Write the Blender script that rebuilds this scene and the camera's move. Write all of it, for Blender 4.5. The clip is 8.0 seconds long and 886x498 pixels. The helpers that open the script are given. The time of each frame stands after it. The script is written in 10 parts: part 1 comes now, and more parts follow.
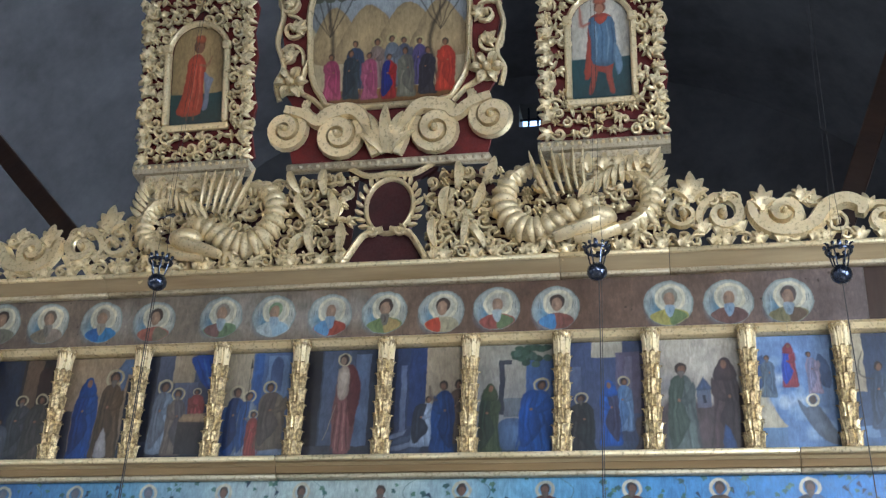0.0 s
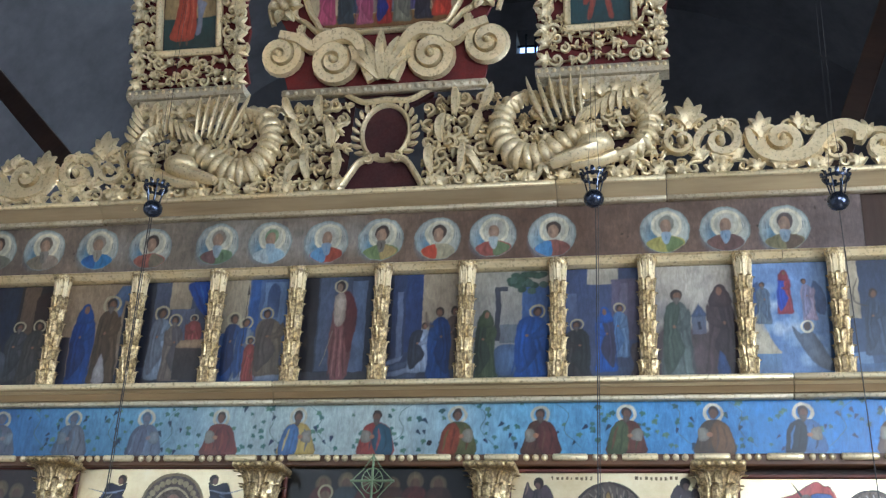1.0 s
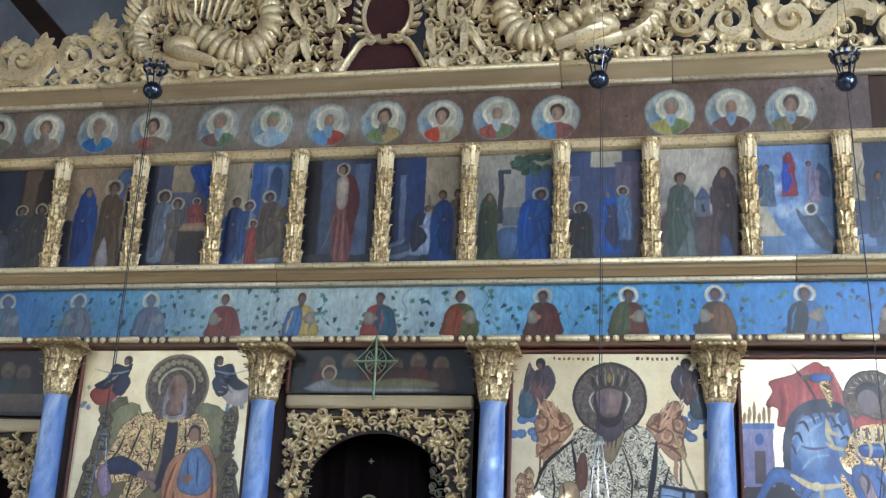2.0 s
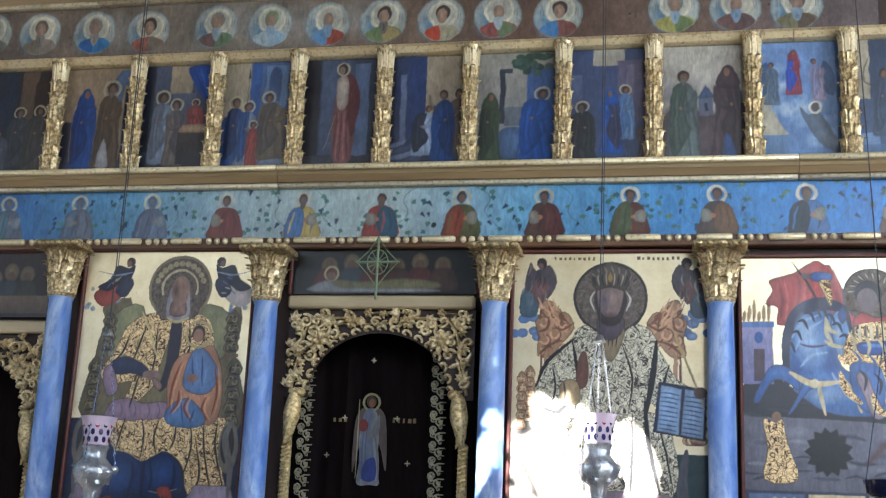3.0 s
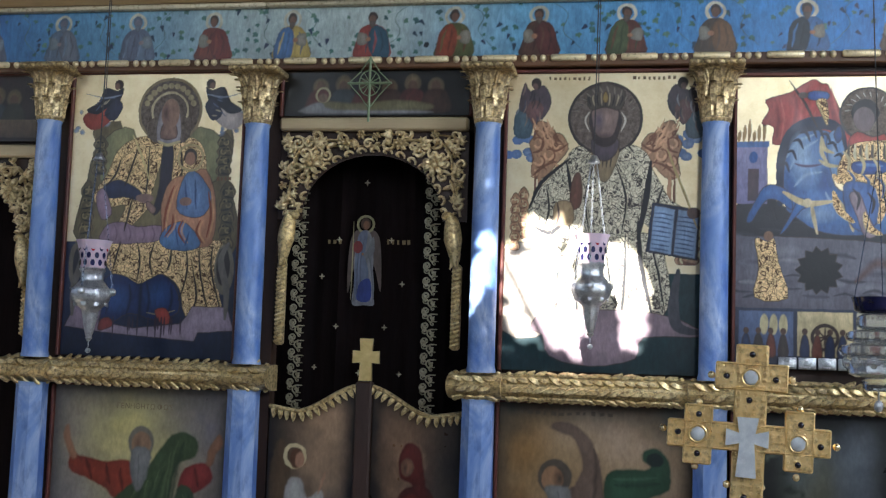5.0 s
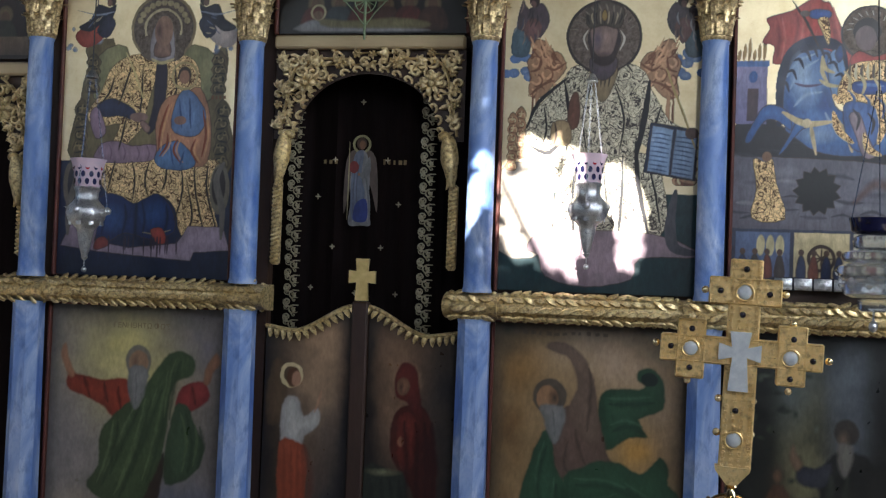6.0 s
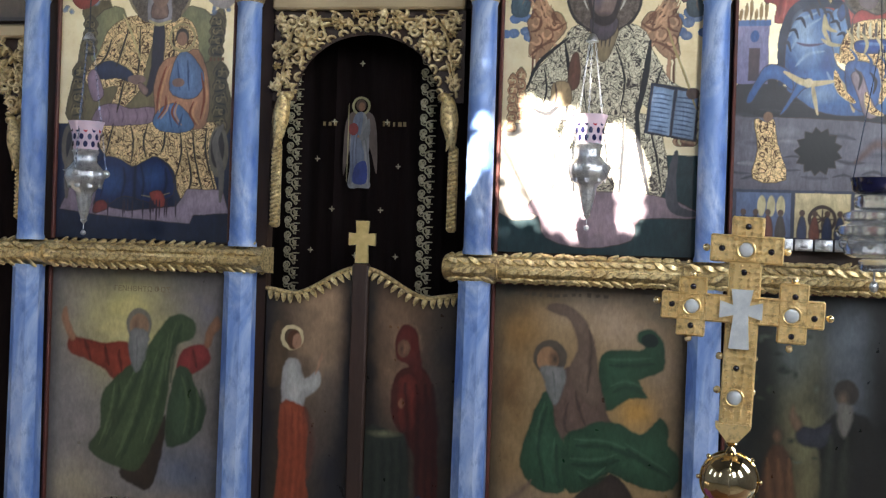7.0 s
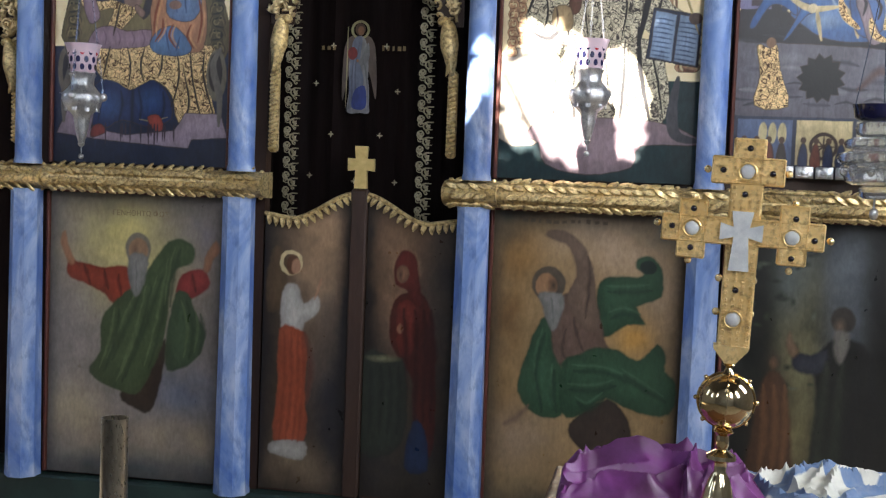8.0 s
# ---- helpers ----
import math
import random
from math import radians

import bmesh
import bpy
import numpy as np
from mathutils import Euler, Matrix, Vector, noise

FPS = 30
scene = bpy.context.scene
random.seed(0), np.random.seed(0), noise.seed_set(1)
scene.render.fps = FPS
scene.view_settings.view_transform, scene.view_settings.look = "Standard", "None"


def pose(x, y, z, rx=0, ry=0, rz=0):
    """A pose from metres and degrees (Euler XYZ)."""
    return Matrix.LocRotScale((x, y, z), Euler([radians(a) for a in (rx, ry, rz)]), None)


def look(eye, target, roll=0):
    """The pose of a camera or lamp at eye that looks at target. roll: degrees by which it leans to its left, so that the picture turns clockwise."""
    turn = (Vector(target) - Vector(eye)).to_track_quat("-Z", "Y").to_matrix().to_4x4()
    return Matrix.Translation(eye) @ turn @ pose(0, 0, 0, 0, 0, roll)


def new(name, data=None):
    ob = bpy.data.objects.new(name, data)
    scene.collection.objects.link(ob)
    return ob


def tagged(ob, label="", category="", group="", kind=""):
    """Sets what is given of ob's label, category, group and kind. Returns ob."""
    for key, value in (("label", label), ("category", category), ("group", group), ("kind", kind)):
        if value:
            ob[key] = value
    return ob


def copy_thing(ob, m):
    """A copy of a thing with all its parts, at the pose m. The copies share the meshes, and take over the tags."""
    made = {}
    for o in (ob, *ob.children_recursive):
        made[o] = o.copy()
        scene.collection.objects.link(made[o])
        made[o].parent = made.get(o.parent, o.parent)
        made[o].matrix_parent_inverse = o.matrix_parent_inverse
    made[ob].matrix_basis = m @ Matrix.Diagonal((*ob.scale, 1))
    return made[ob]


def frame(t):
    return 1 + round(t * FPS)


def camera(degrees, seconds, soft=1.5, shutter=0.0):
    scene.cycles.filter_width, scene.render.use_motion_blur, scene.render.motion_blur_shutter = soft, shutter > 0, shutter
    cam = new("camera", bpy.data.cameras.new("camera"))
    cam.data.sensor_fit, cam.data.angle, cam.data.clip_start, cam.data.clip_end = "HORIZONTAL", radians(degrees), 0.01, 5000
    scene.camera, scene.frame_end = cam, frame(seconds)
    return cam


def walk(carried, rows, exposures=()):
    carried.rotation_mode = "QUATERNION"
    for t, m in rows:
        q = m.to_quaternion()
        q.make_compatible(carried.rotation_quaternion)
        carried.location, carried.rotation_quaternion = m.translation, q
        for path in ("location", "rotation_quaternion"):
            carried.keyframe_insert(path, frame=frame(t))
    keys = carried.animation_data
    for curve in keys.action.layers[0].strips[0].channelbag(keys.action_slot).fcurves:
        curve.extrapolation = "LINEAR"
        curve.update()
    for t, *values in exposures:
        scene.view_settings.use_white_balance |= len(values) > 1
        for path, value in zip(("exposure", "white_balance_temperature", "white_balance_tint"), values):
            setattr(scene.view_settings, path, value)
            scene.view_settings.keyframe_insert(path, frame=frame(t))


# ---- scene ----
cam = camera(41.2, 8.0, soft=1.25)
PATH = [
    (0, (1.363, -5.355, 1.844), (0.989, -3.615, 2.757), 2.8),
    (0.5, (1.361, -5.363, 1.851), (0.989, -3.594, 2.706), 2.6),
    (1, (1.361, -5.343, 1.84), (0.988, -3.55, 2.644), 2.7),
    (1.5, (1.347, -5.331, 1.825), (0.972, -3.498, 2.534), 2.5),
    (1.7, (1.348, -5.313, 1.801), (0.971, -3.471, 2.481), 2.6),
    (3, (1.346, -5.298, 1.785), (0.962, -3.395, 2.264), 2.4),
    (3.5, (1.352, -5.286, 1.783), (0.966, -3.366, 2.185), 2.5),
    (4, (1.341, -5.282, 1.785), (0.957, -3.346, 2.107), 2.4),
    (4.5, (1.342, -5.275, 1.795), (0.964, -3.327, 2.041), 2.0),
    (4.7, (1.332, -5.275, 1.793), (0.959, -3.323, 2.014), 1.9),
    (6, (1.341, -5.253, 1.765), (0.977, -3.287, 1.822), 2.1),
    (6.5, (1.341, -5.237, 1.756), (0.976, -3.271, 1.769), 2.1),
    (7, (1.339, -5.243, 1.753), (0.977, -3.276, 1.75), 1.9),
    (7.5, (1.336, -5.243, 1.742), (0.974, -3.277, 1.673), 2.2),
    (8, (1.336, -5.237, 1.733), (0.981, -3.272, 1.612), 2.2),
]
EXPOSURE = [(0.0, 3.55, 5850, 9), (1.5, 3.5, 5700, 9), (3.0, 3.35, 5900, 9), (3.5, 3.1, 5950, 9), (4.0, 2.93, 5950, 9), (4.5, 3.0, 6000, 9), (6.0, 2.72, 6300, 10), (6.5, 3.0, 6500, 10), (7.0, 3.27, 6550, 10), (7.5, 3.3, 6650, 10), (8.0, 3.3, 6700, 11)]
walk(cam, [(t, look(eye, target, roll)) for t, eye, target, roll in PATH], EXPOSURE)

# ---------- world, sun, fill lamps standing in for unseen windows ---
SLOPE, DRIFT = 0.65, 0.05          # fall and sideways drift of the sunbeam per metre towards the screen
world = bpy.data.worlds.new("world")
scene.world = world
world.use_nodes = True
wn = world.node_tree.nodes
sky = wn.new("ShaderNodeTexSky")
sky.sky_type, sky.sun_disc = "NISHITA", False
sky.sun_elevation, sky.sun_rotation = math.atan(SLOPE), radians(180)
world.node_tree.links.new(sky.outputs[0], wn["Background"].inputs[0])
wn["Background"].inputs[1].default_value = 0.1
sun = new("sun", bpy.data.lights.new("sun", "SUN"))
sun.data.energy, sun.data.angle, sun.data.color = 5.0, radians(0.2), (1.0, 0.95, 0.88)
sun.matrix_world = look((0, -20, 20), (20 * DRIFT, 0, 20 - 20 * SLOPE))


def fill_light(name, eye, target, w, h, watts, col):
    ob = new(name, bpy.data.lights.new(name, "AREA"))
    ob.data.shape, ob.data.size, ob.data.size_y = "RECTANGLE", w, h
    ob.data.energy, ob.data.color = watts, col
    ob.matrix_world = look(eye, target)
    return ob


DAY = (0.86, 0.93, 1.0)
# nave and back windows are unseen; lamp strengths chosen to light the right more
for side, watts in ((-1, 0.3), (1, 13.0)):
    for wy in (-2.4, -5.4):
        fill_light("daylight_fill", (side * 4.52, wy, 3.6), (side * 1.5, wy, 2.6), 1.0, 2.0, watts, DAY)
fill_light("daylight_fill", (-3.4, -7.95, 4.6), (-0.6, -1, 3.2), 1.0, 2.2, 1.2, DAY)
fill_light("daylight_fill", (3.2, -7.95, 4.6), (0.4, -1, 3.4), 1.0, 2.2, 12, DAY)
# added behind the screen to brighten the vault; the walls have no opening here
fill_light("daylight_fill", (4.45, 2.6, 4.0), (-4.4, 1.8, 6.6), 0.8, 1.6, 16, DAY).data.spread = radians(75)
fill_light("daylight_fill", (-4.45, 2.6, 4.0), (4.4, 1.8, 6.6), 0.8, 1.6, 5, DAY).data.spread = radians(75)

# ---------- colours and materials ----------


def S(r, g, b):
    """Linear colour from 0..255 values."""
    return tuple(((c / 255 + 0.055) / 1.055) ** 2.4 if c > 10 else c / 255 / 12.92 for c in (r, g, b))


class Mat:
    """Small builder for a node material."""

    def __init__(self, name, rough=0.6, metal=0.0, spec=0.5):
        self.m = bpy.data.materials.new(name)
        self.m.use_nodes = True
        self.t = self.m.node_tree
        self.b = self.t.nodes["Principled BSDF"]
        self.b.inputs["Roughness"].default_value = rough
        self.b.inputs["Metallic"].default_value = metal
        self.b.inputs["Specular IOR Level"].default_value = spec
        self.co = self.t.nodes.new("ShaderNodeTexCoord").outputs["Object"]

    def put(self, out, socket):
        self.t.links.new(out, self.b.inputs[socket])
        return self

    def node(self, kind, **settings):
        n = self.t.nodes.new(kind)
        for key, value in settings.items():
            n.inputs[key].default_value = value
        return n

    def noise(self, scale, detail=4.0, rough=0.6, stretch=None, dist=0.0):
        n = self.node("ShaderNodeTexNoise", Scale=scale, Detail=detail, Roughness=rough, Distortion=dist)
        self.t.links.new(self.stretched(stretch), n.inputs["Vector"])
        return n.outputs["Fac"]

    def stretched(self, stretch):
        if stretch is None:
            return self.co
        mp = self.t.nodes.new("ShaderNodeMapping")
        mp.inputs["Scale"].default_value = stretch[:3]
        if len(stretch) > 3:
            mp.inputs["Rotation"].default_value = stretch[3:]
        self.t.links.new(self.co, mp.inputs["Vector"])
        return mp.outputs[0]

    def ramp(self, fac, *stops):
        r = self.t.nodes.new("ShaderNodeValToRGB")
        e = r.color_ramp.elements
        e[0].position, e[0].color = stops[0][0], (*stops[0][1], 1)
        e[1].position, e[1].color = stops[-1][0], (*stops[-1][1], 1)
        for p, c in stops[1:-1]:
            x = e.new(p)
            x.color = (*c, 1)
        self.t.links.new(fac, r.inputs[0])
        return r.outputs[0]

    def mix(self, a, b, fac, mode="MIX"):
        n = self.t.nodes.new("ShaderNodeMix")
        n.data_type, n.blend_type = "RGBA", mode
        for sock, v in ((n.inputs[0], fac), (n.inputs[6], a), (n.inputs[7], b)):
            if isinstance(v, bpy.types.NodeSocket):
                self.t.links.new(v, sock)
            else:
                sock.default_value = v if sock == n.inputs[0] else (*v, 1)
        return n.outputs[2]

    def bump(self, fac, strength=0.3, dist=0.004):
        n = self.node("ShaderNodeBump", Strength=strength, Distance=dist)
        self.t.links.new(fac, n.inputs["Height"])
        self.t.links.new(n.outputs[0], self.b.inputs["Normal"])
        return self


def simple(name, c1, c2, scale, rough=0.6, metal=0.0, bump=0.2, stretch=None, spec=0.5, dist=0.003):
    m = Mat(name, rough, metal, spec)
    big = m.noise(scale, 5, 0.65, stretch)
    m.put(m.ramp(big, (0.3, c1), (0.7, c2)), "Base Color")
    fine = m.noise(scale * 9, 3, 0.6, stretch)
    m.bump(fine, bump, dist)
    m.put(m.ramp(fine, (0.2, (rough * 0.75,) * 3), (0.8, (min(1, rough * 1.25),) * 3)), "Roughness")
    return m.m


def gold(name, lit, worn, grime, rough, amount=0.42, metal=0.85):
    """Leaf gold over red bole: bright leaf, worn patches, grime in blotches."""
    m = Mat(name, rough, 0.7)
    big, fine = m.noise(7, 5, 0.65), m.noise(60, 4, 0.6)
    c = m.ramp(big, (0.25, worn), (0.6, lit))
    c = m.mix(c, grime, m.ramp(fine, (amount, (0.75,) * 3), (amount + 0.2, (0.0,) * 3)))
    m.put(c, "Base Color")
    m.put(m.ramp(fine, (0.3, (rough * 1.5,) * 3), (0.7, (rough * 0.8,) * 3)), "Roughness")
    m.put(m.ramp(fine, (0.3, (0.15,) * 3), (0.6, (metal,) * 3)), "Metallic")
    m.bump(m.noise(140, 3), 0.35, 0.002)
    return m.m


GOLD_PALE = gold("pale_gilding", S(232, 214, 174), S(212, 189, 142), S(124, 96, 62), 0.36, 0.27, 0.55)
GOLD = gold("gilding", S(230, 206, 156), S(200, 168, 112), S(84, 62, 40), 0.36, 0.42, 0.7)
GOLD_LEDGE = gold("warm_gilding", S(236, 212, 156), S(208, 174, 110), S(98, 68, 38), 0.34, 0.36, 0.6)
GOLD_DULL = gold("dull_gilding", S(200, 188, 162), S(176, 160, 130), S(136, 116, 90), 0.45, 0.3, 0.5)
GOLD_BRIGHT = gold("polished_brass", S(250, 224, 172), S(236, 204, 140), S(170, 130, 80), 0.1, 0.2, 0.97)
CORNICE = simple("cornice_bronze_paint", S(196, 176, 138), S(150, 126, 90), 9, 0.42, 0.25, 0.15, (0.1, 1, 1))
COVE = simple("cornice_brown_cove", S(186, 166, 130), S(146, 124, 92), 6, 0.45, 0.15, 0.15, (0.12, 1, 1))
# dark tan for the shaded lower half of the lower cornice
CORNICE_SHADE = simple("cornice_shade_tan", S(156, 130, 92), S(122, 96, 64), 8, 0.5, 0.05, 0.15, (0.1, 1, 1))
GOLD_ARCH = gold("arch_gilding", S(224, 202, 156), S(196, 168, 118), S(106, 78, 48), 0.4, 0.32, 0.5)
GOLD_FLAT = simple("flat_gilt_paint", S(226, 200, 136), S(196, 166, 100), 20, 0.42, 0.3, 0.15)
ORB = Mat("polished_orb", 0.08, 1.0)
ORB.put(ORB.ramp(ORB.noise(5), (0.3, S(236, 212, 166)), (0.7, S(222, 192, 138))), "Base Color")
ORB = ORB.m
SILVER = simple("silver", S(232, 232, 230), S(170, 170, 174), 45, 0.3, 0.92, 0.45)
STEEL_DARK = simple("dark_steel", S(96, 104, 124), S(60, 66, 80), 20, 0.25, 0.9, 0.1)
BOLE_RED = simple("red_ground", S(112, 26, 22), S(78, 16, 16), 9, 0.7, 0, 0.15)
BOLE_DARK = simple("maroon_ground", S(66, 22, 24), S(46, 14, 17), 9, 0.75, 0, 0.15)
WOOD_DARK = simple("dark_wood", S(62, 40, 28), S(38, 24, 17), 6, 0.55, 0, 0.3, (1, 1, 0.2))
WOOD_RAIL = simple("brown_rail", S(110, 74, 44), S(70, 44, 27), 5, 0.5, 0, 0.25, (0.15, 1, 1))
FRAME_RED = simple("red_brown_frame", S(104, 50, 36), S(66, 30, 24), 8, 0.55, 0, 0.2)
PLASTER = simple("grey_plaster", S(150, 156, 166), S(118, 122, 132), 1.3, 0.9, 0, 0.25)
PLASTER_DARK = simple("dark_plaster", S(92, 92, 96), S(62, 61, 64), 1.1, 0.9, 0, 0.25)
STONE = simple("stone_floor", S(140, 132, 120), S(104, 97, 88), 2.2, 0.5, 0, 0.2)
PLINTH = simple("dark_green_plinth", S(40, 62, 56), S(26, 42, 40), 5, 0.5, 0, 0.2)
VELVET = simple("dark_velvet", S(24, 15, 14), S(13, 8, 8), 4, 0.95, 0, 0.3, (3, 1, 0.3), 0.1)
THREAD = simple("silver_thread", S(206, 196, 168), S(150, 138, 108), 60, 0.5, 0.5, 0.3)
CORD = simple("dark_cord", S(70, 66, 66), S(46, 44, 46), 40, 0.8, 0.0, 0.1)


def marble_blue():
    m = Mat("blue_marbled_paint", 0.4)
    a = m.noise(5, 5, 0.6, (1, 1, 0.35, 0, 0.5, 0), 1.2)
    b = m.noise(26, 4, 0.7, (1, 1, 0.4, 0, 0.5, 0))
    c = m.ramp(a, (0.34, S(62, 104, 182)), (0.48, S(118, 146, 198)), (0.66, S(188, 200, 220)))
    m.put(m.mix(c, S(78, 104, 156), m.ramp(b, (0.5, (0,) * 3), (0.72, (0.7,) * 3))), "Base Color")
    m.bump(m.noise(70, 3), 0.12, 0.002)
    return m.m


BLUE = marble_blue()


def paint_material(name, rough, mottled, crackle, streak=0.6):
    """Old oil paint under varnish; the colours come from the painted shapes."""
    m = Mat(name, rough)
    at = m.t.nodes.new("ShaderNodeAttribute")
    at.attribute_name = "paint"
    big = m.ramp(m.noise(6, 5, 0.7), (0.3, (1 - mottled,) * 3), (0.7, (1 + 0.0,) * 3))
    fine = m.ramp(m.noise(60, 4, 0.7, (1, 1, 0.5)), (0.25, (0.66,) * 3), (0.7, (1.0,) * 3))
    brush = m.ramp(m.noise(24, 4, 0.7, (1.6, 1, 0.5, 0, 0.35, 0), 0.8), (0.3, (0.5,) * 3), (0.5, (0.85,) * 3), (0.68, (1.12,) * 3))
    c = m.mix(at.outputs["Color"], big, 1.0, "MULTIPLY")
    c = m.mix(c, brush, streak, "MULTIPLY")
    c = m.mix(c, fine, 0.75, "MULTIPLY")
    m.put(c, "Base Color")
    m.put(at.outputs["Alpha"], "Alpha")
    v = m.node("ShaderNodeTexVoronoi", Scale=crackle)
    v.feature = "DISTANCE_TO_EDGE"
    m.t.links.new(m.stretched((1, 1, 0.6)), v.inputs["Vector"])
    edge = m.ramp(v.outputs["Distance"], (0.0, (0,) * 3), (0.06, (1,) * 3))
    both = m.mix(edge, m.noise(120, 3), 0.6)
    m.bump(both, 0.25, 0.0015)
    m.put(m.ramp(m.noise(14, 3), (0.3, (rough * 0.8,) * 3), (0.7, (rough * 1.25,) * 3)), "Roughness")
    return m.m


PAINT = paint_material("varnished_paint", 0.36, 0.35, 26)
PAINT_SOFT = paint_material("dim_oil_paint", 0.34, 0.25, 14, 0.2)
PAINT_OLD = paint_material("worn_paint", 0.55, 0.5, 40)


def gilt_ground():
    m = Mat("gilt_icon_ground", 0.36, 0.55)
    a = m.noise(4, 6, 0.7)
    c = m.ramp(a, (0.25, S(204, 180, 134)), (0.55, S(228, 211, 172)), (0.8, S(238, 228, 200)))
    m.put(m.mix(c, S(150, 100, 60), m.ramp(m.noise(38, 5, 0.8), (0.62, (0,) * 3), (0.75, (0.5,) * 3))), "Base Color")
    m.bump(m.noise(30, 3), 0.08, 0.003)
    return m.m


def brocade(name, ground, line, scale):
    """Tooled gilt cloth with a dark flowered drawing."""
    m = Mat(name, 0.42, 0.45)
    a = m.noise(scale, 1.5, 0.5, None, 1.6)
    b = m.noise(scale * 2.1, 2, 0.5, None, 1.0)
    lines = m.ramp(a, (0.44, (0,) * 3), (0.485, (1,) * 3), (0.515, (1,) * 3), (0.56, (0,) * 3))
    small = m.ramp(b, (0.46, (0,) * 3), (0.5, (0.75,) * 3), (0.54, (0,) * 3))
    v = m.node("ShaderNodeTexVoronoi", Scale=scale * 1.35)
    v.feature = "DISTANCE_TO_EDGE"
    warp = m.node("ShaderNodeTexNoise", Scale=scale, Detail=1.0)
    m.t.links.new(m.co, warp.inputs["Vector"])
    shift = m.t.nodes.new("ShaderNodeVectorMath")
    shift.operation = "MULTIPLY_ADD"
    m.t.links.new(warp.outputs["Color"], shift.inputs[0])
    shift.inputs[1].default_value = (0.06, 0.06, 0.06)
    m.t.links.new(m.co, shift.inputs[2])
    m.t.links.new(shift.outputs[0], v.inputs["Vector"])
    cells = m.ramp(v.outputs["Distance"], (0.02, (0.9,) * 3), (0.12, (0,) * 3))
    heart = m.ramp(v.outputs["Distance"], (0.3, (0,) * 3), (0.42, (0.55,) * 3))
    vein = m.mix(m.mix(m.mix(lines, small, 1.0, "LIGHTEN"), cells, 0.45, "LIGHTEN"), heart, 0.5, "LIGHTEN")
    flower = m.ramp(m.noise(scale * 0.35, 2), (0.45, (0,) * 3), (0.7, (0.5,) * 3))
    c = m.mix(ground, tuple(g * 0.6 for g in ground), flower)
    m.put(m.mix(c, line, vein), "Base Color")
    m.bump(vein, 0.3, 0.002)
    return m.m


GILT = gilt_ground()
BROCADE = brocade("brocade_gold", S(236, 202, 148), S(70, 46, 32), 24)
BROCADE_PALE = brocade("brocade_pale", S(214, 204, 176), S(66, 60, 58), 24)
HALO_METAL = simple("tooled_halo", S(120, 108, 98), S(70, 62, 58), 50, 0.4, 0.6, 0.5)

# ---------- geometry helpers ----------


